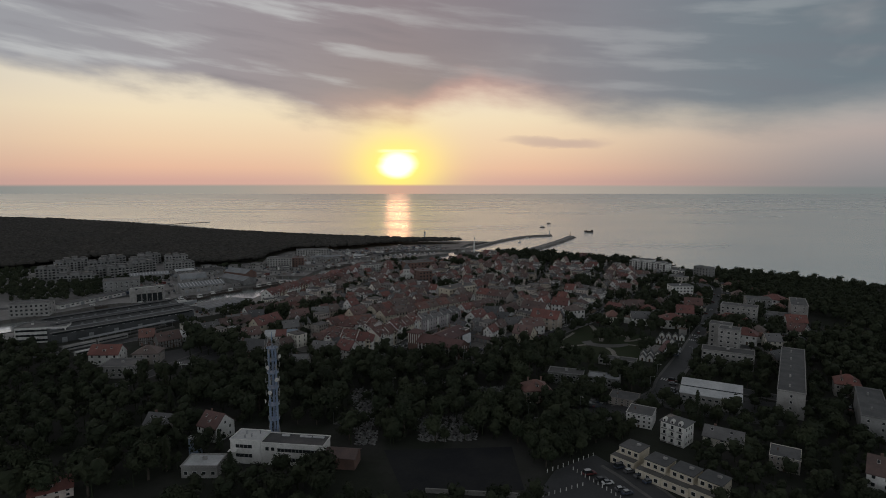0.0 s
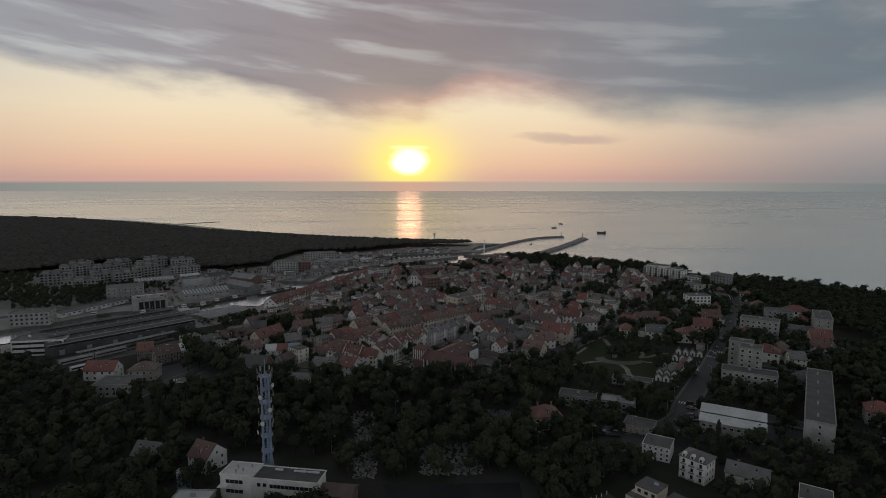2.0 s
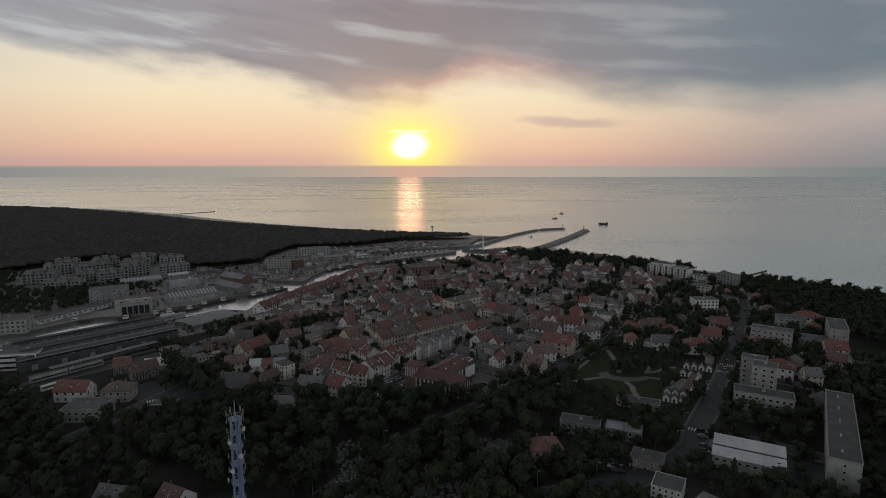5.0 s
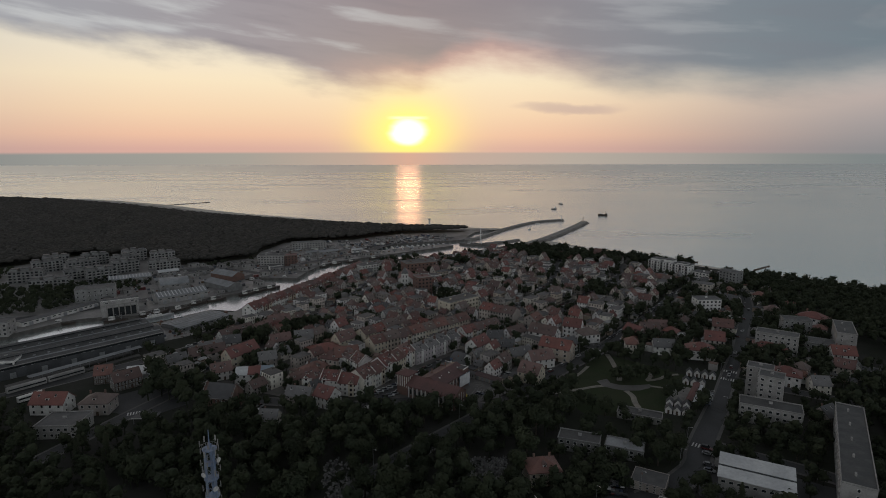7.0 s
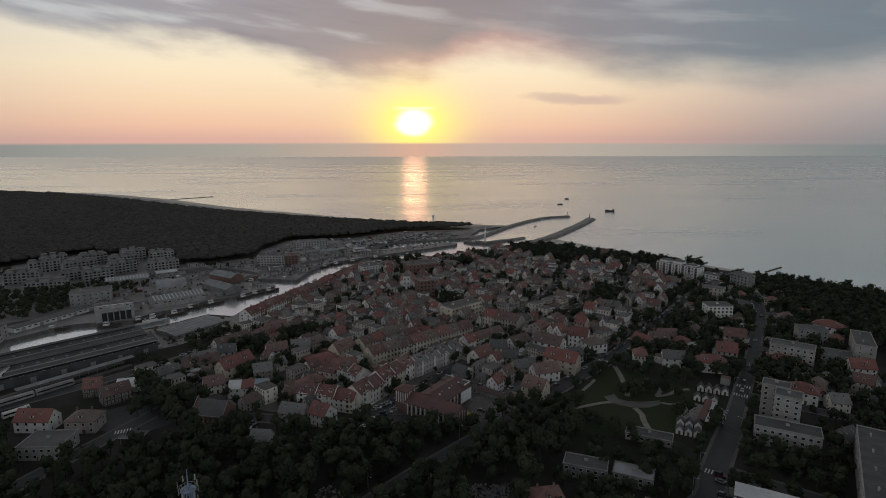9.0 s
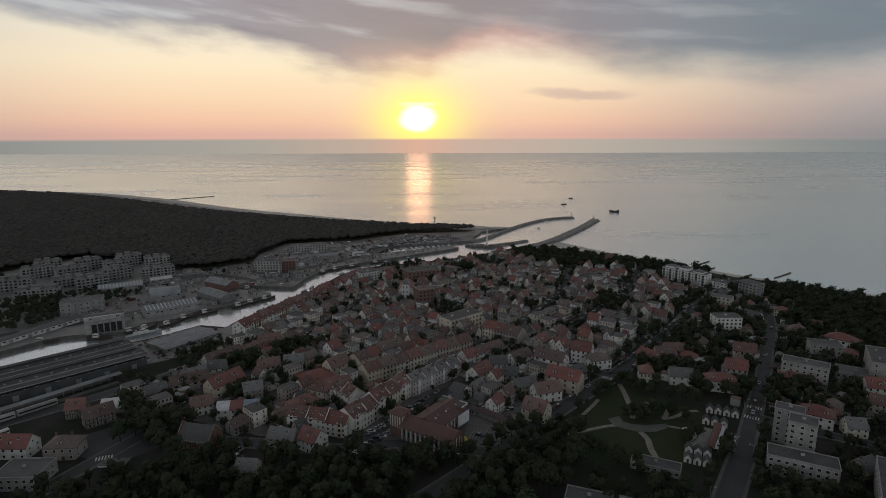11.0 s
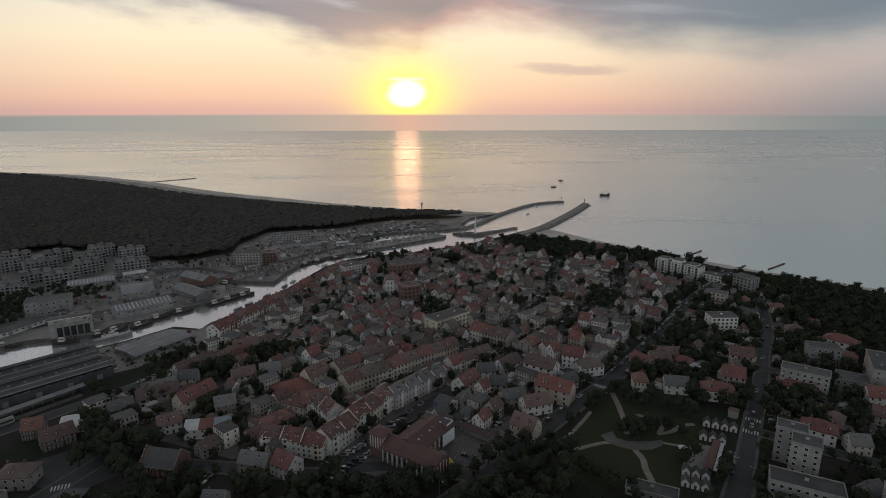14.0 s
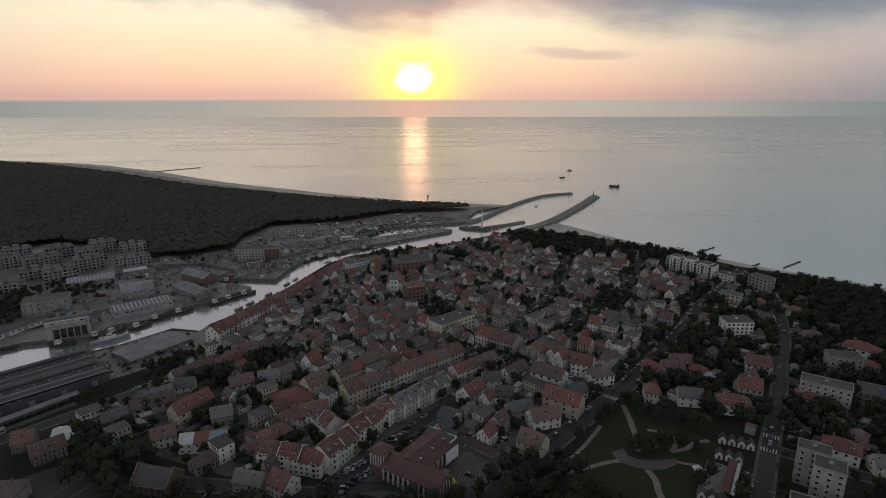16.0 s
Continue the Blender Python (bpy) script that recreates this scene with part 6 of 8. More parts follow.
def street_market():
    """Roofed market lane with small gabled stalls."""
    ob = thing("covered_market", "market lane with a red and white sheet roof", "market", spot(165, 337, 54))
    part("red_roof", Geo().section([(-1.6, 3.2), (0, 3.9), (1.6, 3.2), (1.6, 3.4), (0, 4.1), (-1.6, 3.4)], -13.5, 13.5), RED_TILE, ob)
    part("white_roof", Geo().box(0, -2.7, 2.9, 26, 1.6, 0.15), SHEET, ob)
    part("court", Geo().box(0, 6.3, 0.0, 24, 9.0, 0.12), CONCRETE, ob, "pale concrete court")
    for x in (-12, -6, 0, 6, 12):
        for y in (-3.4, -1.5, 1.5):
            part("post", Geo().rod((x, y, 0), (x, y, 3.2 if y > -3 else 2.9), 0.1, n=6), METAL, ob)
    claim(165, 337, 54, 28, 8)
    claim(160, 341.5, 54, 24, 9)
    stall = thing("market_stall", "small white market house with a dark gable roof", "stall", group="market stalls")
    part("wall", Geo().section([(-1.7, -0.2), (-1.7, 2.4), (0, 4.3), (1.7, 2.4), (1.7, -0.2)], -2.0, 2.0), WHITE, stall)
    part("roof", gable_roof(4.0, 3.4, 2.4, 4.3, 0.3, 0.25, 0.15), TARRED, stall)
    part("door", Geo().box(-2.03, 0, 0, 0.1, 1.0, 2.0), TIMBER, stall)
    for x, y in ((178, 367), (181.7, 365), (185.4, 363), (189, 361), (170, 355), (173.7, 353), (177.4, 351), (148, 328), (151.5, 326), (155, 324), (144, 320.5), (147.5, 318.5), (151, 316.5)):
        put(stall, spot(x, y, 62))
        claim(x, y, 62, 4.5, 4)
    kiosk = thing("kiosk", "small round white kiosk with a pointed roof", "kiosk", spot(154, 344))
    part("wall", Geo().rod((0, 0, 0), (0, 0, 2.5), 1.8, 1.8, 8), WHITE, kiosk)
    part("roof", Geo().rod((0, 0, 2.5), (0, 0, 4.0), 2.4, 0.15, 8), CANVAS, kiosk)
    claim(154, 344, 0, 4, 4)


mast_building()
telecom_mast()
theatre()
supermarket()
guest_house()
stepped_flats()
church()
dark_church()
marquee()
three_roofs()
big_roof()
street_market()
seat(flats("low school wing with pale walls in the trees", 18, 9, 2, 6, FLATS, FELT, name="school", fh=2.4), *mid((79, 287), (93, 281), 9), 18, 9)
seat(flats("rear wing of a low school in the trees", 16, 9, 2, 5, FLATS, GREY_SHEET, name="school", fh=2.0), *mid((97, 281), (111, 274), 9), 16, 9)
seat(flats("low pale shop building with a flat roof", 21, 8, 1, 7, PANEL, FELT, name="shop", fh=2.3), *mid((115, 316), (134, 306), 8), 21, 8)
seat(flats("low building with a flat pale roof", 13, 9, 1, 4, PANEL, SHEET, name="outbuilding", fh=3.4), *mid((-79, 201), (-66, 200), 9), 13, 9)
silo = thing("storage_tank", "upright blue-grey steel storage tank", "tank", spot(-79, 216))
part("shell", Geo().rod((0, 0, 0), (0, 0, 8.6), 2.4, 2.4, 24), STEEL, silo)
part("lid", Geo().rod((0, 0, 8.6), (0, 0, 9.1), 2.5, 0.4, 24), METAL, silo)
part("ladder", Geo().box(-0.25, -2.5, 0, 0.06, 0.06, 9).box(0.25, -2.5, 0, 0.06, 0.06, 9), METAL, silo)
lantern = thing("white_canopy", "narrow white roof on posts in a dark yard", "canopy", spot(-117, 209.5, 78))
part("roof", Geo().box(0, 0, 3.2, 10, 1.4, 0.2), CANVAS, lantern)
for x in (-4.5, 0, 4.5):
    part("post", Geo().rod((x, 0, 0), (x, 0, 3.2), 0.12, n=6), METAL, lantern)
claim(-117, 209.5, 78, 14, 6)

shelter = thing("bus_shelter", "flat dark shelter roof on posts at the station square", "shelter", spot(-118, 326, 0))
part("roof", Geo().box(0, 0, 3.1, 11.5, 7, 0.3), TARRED, shelter)
part("fascia", Geo().box(0, -3.55, 3.0, 11.6, 0.12, 0.5), TRIM, shelter, "pale fascia board")
for x in (-5, 0, 5):
    for y in (-3, 3):
        part("post", Geo().rod((x, y, 0), (x, y, 3.1), 0.1, n=6), METAL, shelter)
claim(-118, 326, 0, 11, 8)
coach = thing("coach", "white coach parked by the railway", "coach", spot(-191.5, 355, 52, GROUND + 0.2))
part("body", Geo().section([(-1.25, 0.4), (-1.25, 2.9), (-1.0, 3.3), (1.0, 3.3), (1.25, 2.9), (1.25, 0.4)], -6, 6), WHITE, coach)
part("window_band", Geo().box(0, 0, 1.7, 11.4, 2.56, 0.9), GLASS, coach)
for x in (-3.6, 3.8):
    for y in (-1.1, 1.1):
        part("wheel", Geo().rod((x, y - 0.15, 0.45), (x, y + 0.15, 0.45), 0.48, n=12), BLACK, coach)
claim(-191.5, 355, 52, 12, 4)

tower = thing("watch_tower", "slender pale watch tower above the pine forest", "tower", spot(46, 996))
part("shaft", Geo().rod((0, 0, 0), (0, 0, 15), 1.3, 1.0, 12), WHITE, tower)
part("cabin", Geo().rod((0, 0, 15), (0, 0, 17.2), 1.9, 2.2, 12), WHITE, tower)
part("cap", Geo().rod((0, 0, 17.2), (0, 0, 17.8), 2.4, 1.6, 12).rod((0, 0, 17.8), (0, 0, 20), 0.2, 0.1, 6), CONCRETE, tower)
pylon = thing("footbridge", "white swing footbridge with a tall pylon, standing open", "bridge", spot(113, 846, 30, 2.3))
part("pylon", Geo().rod((0, -1.5, 0), (0, 0, 24), 0.6, 0.3, 10).rod((0, 1.5, 0), (0, 0, 24), 0.6, 0.3, 10), WHITE, pylon)
part("deck", Geo().box(16, 0, 1.0, 40, 3, 0.5), CONCRETE, pylon)
for x in (8, 16, 24, 34):
    part("cable", Geo().rod((x, 0, 1.4), (0, 0, 23), 0.07, n=5), METAL, pylon)

# ---- filler houses of the old town and the villa quarter ----
wedge = [(172, 455), (178, 460), (217, 507), (262, 563), (302, 604), (284, 630), (268, 640), (240, 562)]
villas = [(160, 425), (230, 520), (280, 590), (330, 625), (372, 600), (345, 540), (320, 470), (300, 400), (270, 330), (215, 345), (190, 380)]
TAKEN += [(20, 377, 8), (28, 385, 6), (50, 352, 13), (60, 352, 10), (36, 372, 5), (12, 362, 5), (-118, 500, 8), (-128, 510, 9), (-112, 360, 10), (-104, 366, 10)]
ROAD_POINTS = []
for name, line, width in ROADS:
    for p in smooth_line(line, 8):
        ROAD_POINTS.append((p[0], p[1], width / 2 + 1.2))


def on_road(x, y, r):
    return any((x - a) ** 2 + (y - b) ** 2 < (r + c) ** 2 for a, b, c in ROAD_POINTS)


shore_band = [(132, 750), (140, 784), (180, 793), (230, 754), (285, 707), (333, 672), (330, 655), (296, 676), (256, 678), (224, 690), (165, 706)]
rnd = random.Random(11)
TREES = []
for poly, gap, kinds, skip in ((TOWN, 9.9, ["small_red"] * 5 + ["town_red"] * 4 + ["town_brown"] * 4 + ["town_flat"] * 7 + ["small_dark"] * 6 + ["villa_red", "villa"] + ["shed"] * 5, 0.17),
                               (villas, 27.0, ["villa", "villa_red", "villa", "small_red", "small_dark", "town_brown"], 0.3),
                               (wedge, 10.5, ["small_red", "town_brown", "town_flat", "small_dark", "town_red"], 0.42)):
    c, s = math.cos(radians(47)), math.sin(radians(47))
    for i in range(-60, 120):
        for j in range(-60, 60):
            u, v = i * gap * 0.94 + rnd.uniform(-2, 2), j * gap + rnd.uniform(-1.5, 1.5)
            x, y = u * c - v * s, 380 + u * s + v * c
            if not inside(x, y, poly) or inside(x, y, park_poly) or (inside(x, y, shore_band) and rnd.random() < 0.8):
                continue
            kind = rnd.choice(kinds)
            turn = 47 + rnd.choice((0, 0, 90)) + rnd.uniform(-6, 6) + (180 if rnd.random() < 0.3 else 0)
            L, D = SIZE[kind]
            k = rnd.uniform(0.56, 0.8)
            r = max(D, L * 0.8) * 0.47 * k
            if rnd.random() < (skip if y > 450 else skip + 0.16) or not free(x, y, r * 0.82) or on_road(x, y, D * 0.45):
                TREES.append((x, y))
                continue
            set_house(kind, x, y, turn, L * k, D * k * rnd.uniform(0.92, 1.08), rnd.uniform(0.7, 0.98), True)


# sheds, garages and rear annexes that nobody could count
annex = Geo()
for i in range(2600):
    x, y = rnd.uniform(-150, 370), rnd.uniform(345, 790)
    if not (inside(x, y, TOWN) or inside(x, y, wedge) or inside(x, y, villas)) or inside(x, y, park_poly) or inside(x, y, shore_band) or not free(x, y, 0.9) or on_road(x, y, 1.6):
        continue
    a, b, h, t = rnd.uniform(3.0, 7.5), rnd.uniform(2.8, 5.0), rnd.uniform(2.3, 4.6), 47 + rnd.choice((0, 90)) + rnd.uniform(-5, 5)
    annex.box(x, y, GROUND - 0.2, a, b, h + 0.2, t).box(x, y, GROUND + h, a + 0.4, b + 0.4, 0.25, t, 1)
    if rnd.random() < 0.5:
        annex.box(x, y, GROUND + h + 0.25, a + 0.3, b + 0.3, rnd.uniform(0.8, 1.8), t, 1, 0.35)
    TAKEN.append((x, y, b * 0.45))
solid("rear_annexes", annex, (ANNEX, ANNEX_ROOF), "many small sheds, garages and rear annexes behind town houses", "sheds", kind="stuff")


# ---- trees ----
PHI = (1 + 5 ** 0.5) / 2
ICO = [Vector(c) / 1.9 for c in ((-1, PHI, 0), (1, PHI, 0), (-1, -PHI, 0), (1, -PHI, 0), (0, -1, PHI), (0, 1, PHI), (0, -1, -PHI), (0, 1, -PHI), (PHI, 0, -1), (PHI, 0, 1), (-PHI, 0, -1), (-PHI, 0, 1))]
ICO_FACES = [(0, 11, 5), (0, 5, 1), (0, 1, 7), (0, 7, 10), (0, 10, 11), (1, 5, 9), (5, 11, 4), (11, 10, 2), (10, 7, 6), (7, 1, 8), (3, 9, 4), (3, 4, 2), (3, 2, 6), (3, 6, 8), (3, 8, 9), (4, 9, 5), (2, 4, 11), (6, 2, 10), (8, 6, 7), (9, 8, 1)]


def crown_mesh(name, seed, h, r, leaves=420, leaf=0.2, hearts=9):
    """Many small leaf clumps in a few uneven lobes."""
    q = random.Random(seed)
    g = Geo()
    lobes = [(q.uniform(-0.45, 0.45) * r, q.uniform(-0.45, 0.45) * r, h * q.uniform(0.45, 0.85), r * q.uniform(0.45, 0.7)) for _ in range(7)] + [(0, 0, h * 0.62, r * 0.8)]
    for i in range(leaves):
        x, y, z, k = q.choice(lobes)
        d = Vector((q.gauss(0, 1), q.gauss(0, 1), q.gauss(0, 1))).normalized() * k * q.uniform(0.6, 1.12)
        p = Vector((x, y, z)) + Vector((d.x, d.y, d.z * 0.85))
        n = (d.normalized() + Vector((q.uniform(-0.7, 0.7), q.uniform(-0.7, 0.7), q.uniform(-0.4, 0.9)))).normalized()
        u = n.orthogonal().normalized()
        v = n.cross(u)
        a = q.uniform(0, 6.28)
        u, v = u * math.cos(a) + v * math.sin(a), v * math.cos(a) - u * math.sin(a)
        s = q.uniform(0.5, 1.0) * r * leaf
        g.add([p + u * s, p + v * s * 0.7 + n * s * 0.2, p - u * s, p - v * s * 0.7 + n * s * 0.2], [(0, 1, 2, 3)])
    # shaded heart of each lobe, so that the sky does not show through everywhere
    for x, y, z, k in lobes[::-1][:hearts]:
        g.add([(x + k * 0.66 * c[0] * q.uniform(0.75, 1.2), y + k * 0.66 * c[1] * q.uniform(0.75, 1.2), z + k * 0.6 * c[2] * q.uniform(0.75, 1.2)) for c in ICO], ICO_FACES)
    return g


def tree_proto(label, seed, h, r, leaves=420, conifer=False):
    ob = thing("tree", label, "tree")
    q = random.Random(seed)
    t = Geo().rod((0, 0, -0.3), (0.1, 0, h * 0.35), h * 0.03, h * 0.022, 7).rod((0.1, 0, h * 0.35), (0, 0.1, h * 0.75), h * 0.022, h * 0.008, 6)
    for i in range(4):
        a = i * 1.6 + q.random()
        t.rod((0.1, 0, h * (0.3 + 0.07 * i)), (math.cos(a) * r * 0.6, math.sin(a) * r * 0.6, h * (0.55 + 0.06 * i)), h * 0.012, h * 0.004, 5)
    part("trunk", t, BARK, ob)
    if conifer:
        g = Geo()
        for i in range(leaves):
            z = h * (0.12 + 0.88 * (i / leaves))
            k = r * (1 - z / h) * q.uniform(0.3, 1.05) + 0.1
            a = q.uniform(0, 6.28)
            p = Vector((k * math.cos(a), k * math.sin(a), z))
            o = Vector((math.cos(a), math.sin(a), -0.5)) * r * 0.3
            s = Vector((-math.sin(a), math.cos(a), 0)) * r * 0.13
            g.add([p - o * 0.4, p + s, p + o, p - s], [(0, 1, 2, 3)])
    else:
        g = crown_mesh("crown", seed, h, r, int(leaves * 1.4), 0.16)
    part("crown", g, LEAF, ob)
    return ob


KINDS = [tree_proto("broad leafy tree with a full dark crown", 1, 12, 5.0), tree_proto("leafy tree with an uneven dark crown", 2, 10, 4.2), tree_proto("tall leafy tree with a dark crown", 3, 14, 4.6, 460),
         tree_proto("small round leafy tree with a dark crown", 5, 7, 3.0, 300), tree_proto("bushy dark tree with a low crown", 6, 9, 4.6, 380), tree_proto("dark pointed conifer with drooping branches", 7, 12, 2.6, 380, True)]
rnd = random.Random(23)


LOOSE = []


def plant(x, y, kinds=(0, 1, 2, 3, 4), s=1.0, z=GROUND):
    """Single trees in the near quarter and the park, joined ones past that."""
    k = s * rnd.uniform(0.78, 1.2)
    if y > 408 or (x < -150 and y > 300) or x > 215 or (y > 300 and rnd.random() < 0.45) or y > 345 and not inside(x, y, park_poly) or x < -130 or rnd.random() < 0.62:
        LOOSE.append((x, y, rnd.choice(kinds), k))
        return
    put(KINDS[rnd.choice(kinds)], spot(x, y, rnd.uniform(0, 360), z, (k, k, k * rnd.uniform(0.88, 1.12))))


wood = [(-95, 330), (-60, 326), (-20, 334), (8, 330), (50, 322), (90, 340), (97, 318), (72, 292), (62, 268), (50, 240), (40, 222), (-20, 222), (-30, 236), (-70, 245), (-95, 262), (-105, 300)]
graves = [(36, 282), (53, 281), (50, 257), (35, 259)]
graves_b = [(-25, 282), (-15, 287), (-10, 222), (-19, 222)]
graves_c = [(6, 248), (33, 247), (31, 223), (7, 223)]
left_wood = [(-330, 400), (-250, 372), (-205, 352), (-168, 322), (-140, 300), (-108, 330), (-98, 300), (-95, 250), (-70, 228), (-85, 190), (-130, 190), (-260, 200), (-420, 300)]
right_wood = [(60, 250), (100, 240), (80, 212), (112, 230), (160, 225), (200, 215), (230, 170), (260, 200), (270, 300), (225, 330), (180, 300), (120, 300), (88, 300)]
near_strip = [(-60, 204), (-30, 196), (-10, 180), (44, 178), (60, 150), (-100, 150)]
quarter = [(96, 172), (112, 205), (122, 222), (160, 226), (190, 214), (216, 222), (262, 214), (290, 190), (270, 140), (110, 140)]
wood_edge = [(-26, 238), (-18, 220), (40, 222), (50, 240), (48, 212), (56, 198), (60, 230)]
east_near = [(215, 215), (300, 190), (400, 240), (420, 300), (330, 380), (275, 345), (235, 322), (228, 280)]
lane_wood = [(38, 224), (48, 200), (58, 198), (72, 212), (96, 250), (98, 262), (60, 264)]
count = 0
for poly, gap, kinds, size in ((wood, 7.6, (0, 1, 2, 4, 2, 0), 1.0), (left_wood, 8.3, (0, 1, 2, 4, 5), 0.95), (lane_wood, 6.5, (0, 1, 4), 0.85), (right_wood, 7.4, (0, 1, 3, 4), 0.78), (near_strip, 8.0, (0, 1, 4), 0.8), (wood_edge, 6.5, (0, 1, 4), 0.75), (east_near, 7.5, (0, 1, 2, 4), 1.0), (quarter, 6.0, (0, 1, 3, 4), 0.72)):
    xs, ys = [p[0] for p in poly], [p[1] for p in poly]
    y = min(ys)
    while y < max(ys):
        x = min(xs)
        while x < max(xs):
            a, b = x + rnd.uniform(-3, 3), y + rnd.uniform(-3, 3)
            if inside(a, b, poly) and free(a, b, 2.4) and not on_road(a, b, 1.0) and not inside(a, b, graves) and not inside(a, b, graves_b) and (not inside(a, b, graves_c) or rnd.random() < 0.35):
                plant(a, b, kinds, size)
                count += 1
            x += gap
        y += gap
for x, y in TREES:
    if free(x, y, 1.0) and not on_road(x, y, 0.5) and rnd.random() < 0.75:
        plant(x, y, (0, 1, 3, 4), 0.78)
for i in range(3400):
    x, y = rnd.uniform(-150, 370), rnd.uniform(345, 780)
    if (inside(x, y, TOWN) or inside(x, y, wedge) or inside(x, y, villas)) and free(x, y, 0.6) and not on_road(x, y, 0.3) and not inside(x, y, park_poly):
        plant(x, y, (0, 1, 3, 4, 4), 0.68 if x < 150 or y > 560 else 0.9)
for i in range(900):
    x, y = rnd.uniform(150, 380), rnd.uniform(330, 640)
    if inside(x, y, villas) and free(x, y, 1.2) and not on_road(x, y, 0.6):
        plant(x, y, (0, 1, 2, 4), 0.85)
for i in range(60):
    x, y = rnd.uniform(-138, -96), rnd.uniform(346, 386)
    if free(x, y, 1.0) and not on_road(x, y, 0.6) and x + y * 0.5 > 50:
        plant(x, y, (0, 1, 4), 1.05)
for cx, cy, r, n in ((14, 712, 9, 9), (-11, 703, 9, 9), (65, 709, 14, 16), (-68, 463, 12, 14), (45, 540, 10, 8), (31, 655, 8, 4), (100, 720, 14, 10), (-88, 440, 8, 6), (150, 620, 12, 8), (110, 560, 10, 6), (190, 560, 12, 8)):
    for i in range(n):
        plant(cx + rnd.uniform(-r, r), cy + rnd.uniform(-r, r) * 0.8, (0, 1, 4), 1.0)
# park trees stand in a clump at the plaza and along the edges
for x, y, k in ((131, 360, 0.9), (135, 358, 1.0), (139, 360, 1.0), (134, 364, 0.8), (142, 364, 0.9), (147, 364, 0.8), (151, 366, 0.75), (154, 362, 0.8), (96, 340, 1.1), (90, 341, 1.0), (101, 331, 1.0), (106, 326, 0.9), (113, 322, 0.9),
                (120, 319, 0.9), (148, 392, 1.1), (153, 387, 1.0), (158, 391, 1.1), (163, 384, 1.0), (168, 379, 1.0), (173, 374, 1.0), (146, 399, 0.9), (124, 390, 0.6), (129, 396, 0.7), (160, 356, 0.7), (158, 340, 0.8), (150, 333, 0.7)):
    plant(x, y, (0, 1, 4), k)
# street trees
for k in (0, 1, 10, 11, 13, 14):
    name, line, width = ROADS[k]
    pts = smooth_line(line, 6)
    for i, p in enumerate(pts[:-1]):
        nx, ny = pts[i + 1][1] - p[1], p[0] - pts[i + 1][0]
        d = math.hypot(nx, ny)
        for sgn in (-1, 1):
            if p[1] > 215 and rnd.random() < 0.7:
                x, y = p[0] + sgn * nx / d * (width / 2 + 3.6), p[1] + sgn * ny / d * (width / 2 + 3.6)
                if free(x, y, 1.2) and not on_road(x, y, 0.5):
                    plant(x, y, (0, 1, 4, 3), 0.72)
for x, y, k in ((62, 226, 1.0), (68, 222, 1.0), (74, 224, 0.95), (80, 226, 0.9), (66, 216, 1.0), (73, 215, 0.95), (79, 217, 0.9), (86, 222, 0.9), (92, 226, 0.8), (62, 208, 0.9), (70, 208, 0.8), (86, 230, 0.8), (78, 232, 0.9), (68, 231, 1.0)):
    plant(x, y, (0, 1, 4), k)
# undergrowth below the near woods
for poly, n in ((wood, 260), (left_wood, 300), (right_wood, 160), (lane_wood, 60)):
    xs, ys = [v[0] for v in poly], [v[1] for v in poly]
    for i in range(n):
        x, y = rnd.uniform(min(xs), max(xs)), rnd.uniform(min(ys), min(max(ys), 330))
        if inside(x, y, poly) and free(x, y, 1.6) and not on_road(x, y, 1.0) and not any(inside(x, y, g) for g in (graves, graves_b, graves_c)):
            LOOSE.append((x, y, 10, rnd.uniform(0.34, 0.6)))
# big single trees by the river and at the station
for x, y, s in ((22, 728, 1.1), (-14, 712, 1.0), (-8, 716, 0.9), (50, 745, 0.8), (82, 760, 1.1), (88, 764, 1.0), (94, 758, 1.0), (-112, 352, 1.2), (-104, 358, 1.25), (-110, 366, 1.1), (-98, 364, 1.0), (-118, 362, 1.0), (-140, 402, 0.9),
                (-74, 444, 1.0), (-66, 420, 0.9), (-70, 414, 0.9), (-120, 470, 0.9), (-126, 466, 0.9), (-84, 398, 0.9), (-76, 402, 0.9), (-66, 372, 0.8), (-40, 372, 0.9), (-34, 376, 0.8), (60, 340, 1.0), (66, 346, 1.0), (72, 350, 1.0), (80, 352, 1.0), (70, 338, 1.1), (52, 332, 0.9), (86, 346, 0.9)):
    plant(x, y, (0, 1, 4), s)
for x, y in ((172, 300), (178, 297), (184, 293), (190, 290), (196, 287), (168, 304), (180, 290), (202, 284), (76, 280), (84, 277), (92, 275), (100, 272), (108, 270), (74, 286), (96, 290), (112, 281), (118, 310), (126, 304), (110, 318), (105, 300), (98, 305), (120, 300)):
    plant(x, y, (0, 1, 4), 0.8)
for x, y in ((-139, 458), (-136, 443), (-127, 461), (-107, 435), (-100, 438), (-158, 421), (-146, 412), (-119, 407), (-106, 404), (-69, 407), (-66, 419), (-67, 470), (-74, 462), (-49, 469), (-94, 446)):
    plant(x, y, (0, 1, 4), 0.95)
    plant(x + 5, y + 3, (1, 3, 4), 0.8)
for x, y in ((-32, 194), (-36, 190), (-28, 191), (-118, 189), (-126, 187), (-108, 195), (-104, 190)):
    plant(x, y, (0, 4), 1.25)
for x, y in ((-128, 350), (-123, 355), (-117, 350), (-110, 348), (-104, 356), (-104, 340), (-132, 368), (-126, 362), (-116, 358), (-110, 362), (-122, 368)):
    plant(x, y, (0, 1, 2), 1.15)
for x, y in ((140, 232), (133, 238), (128, 226), (146, 234), (-72, 222), (-60, 196), (-34, 192), (-48, 190), (-25, 232)):
    plant(x, y, (5, 0), 0.9)


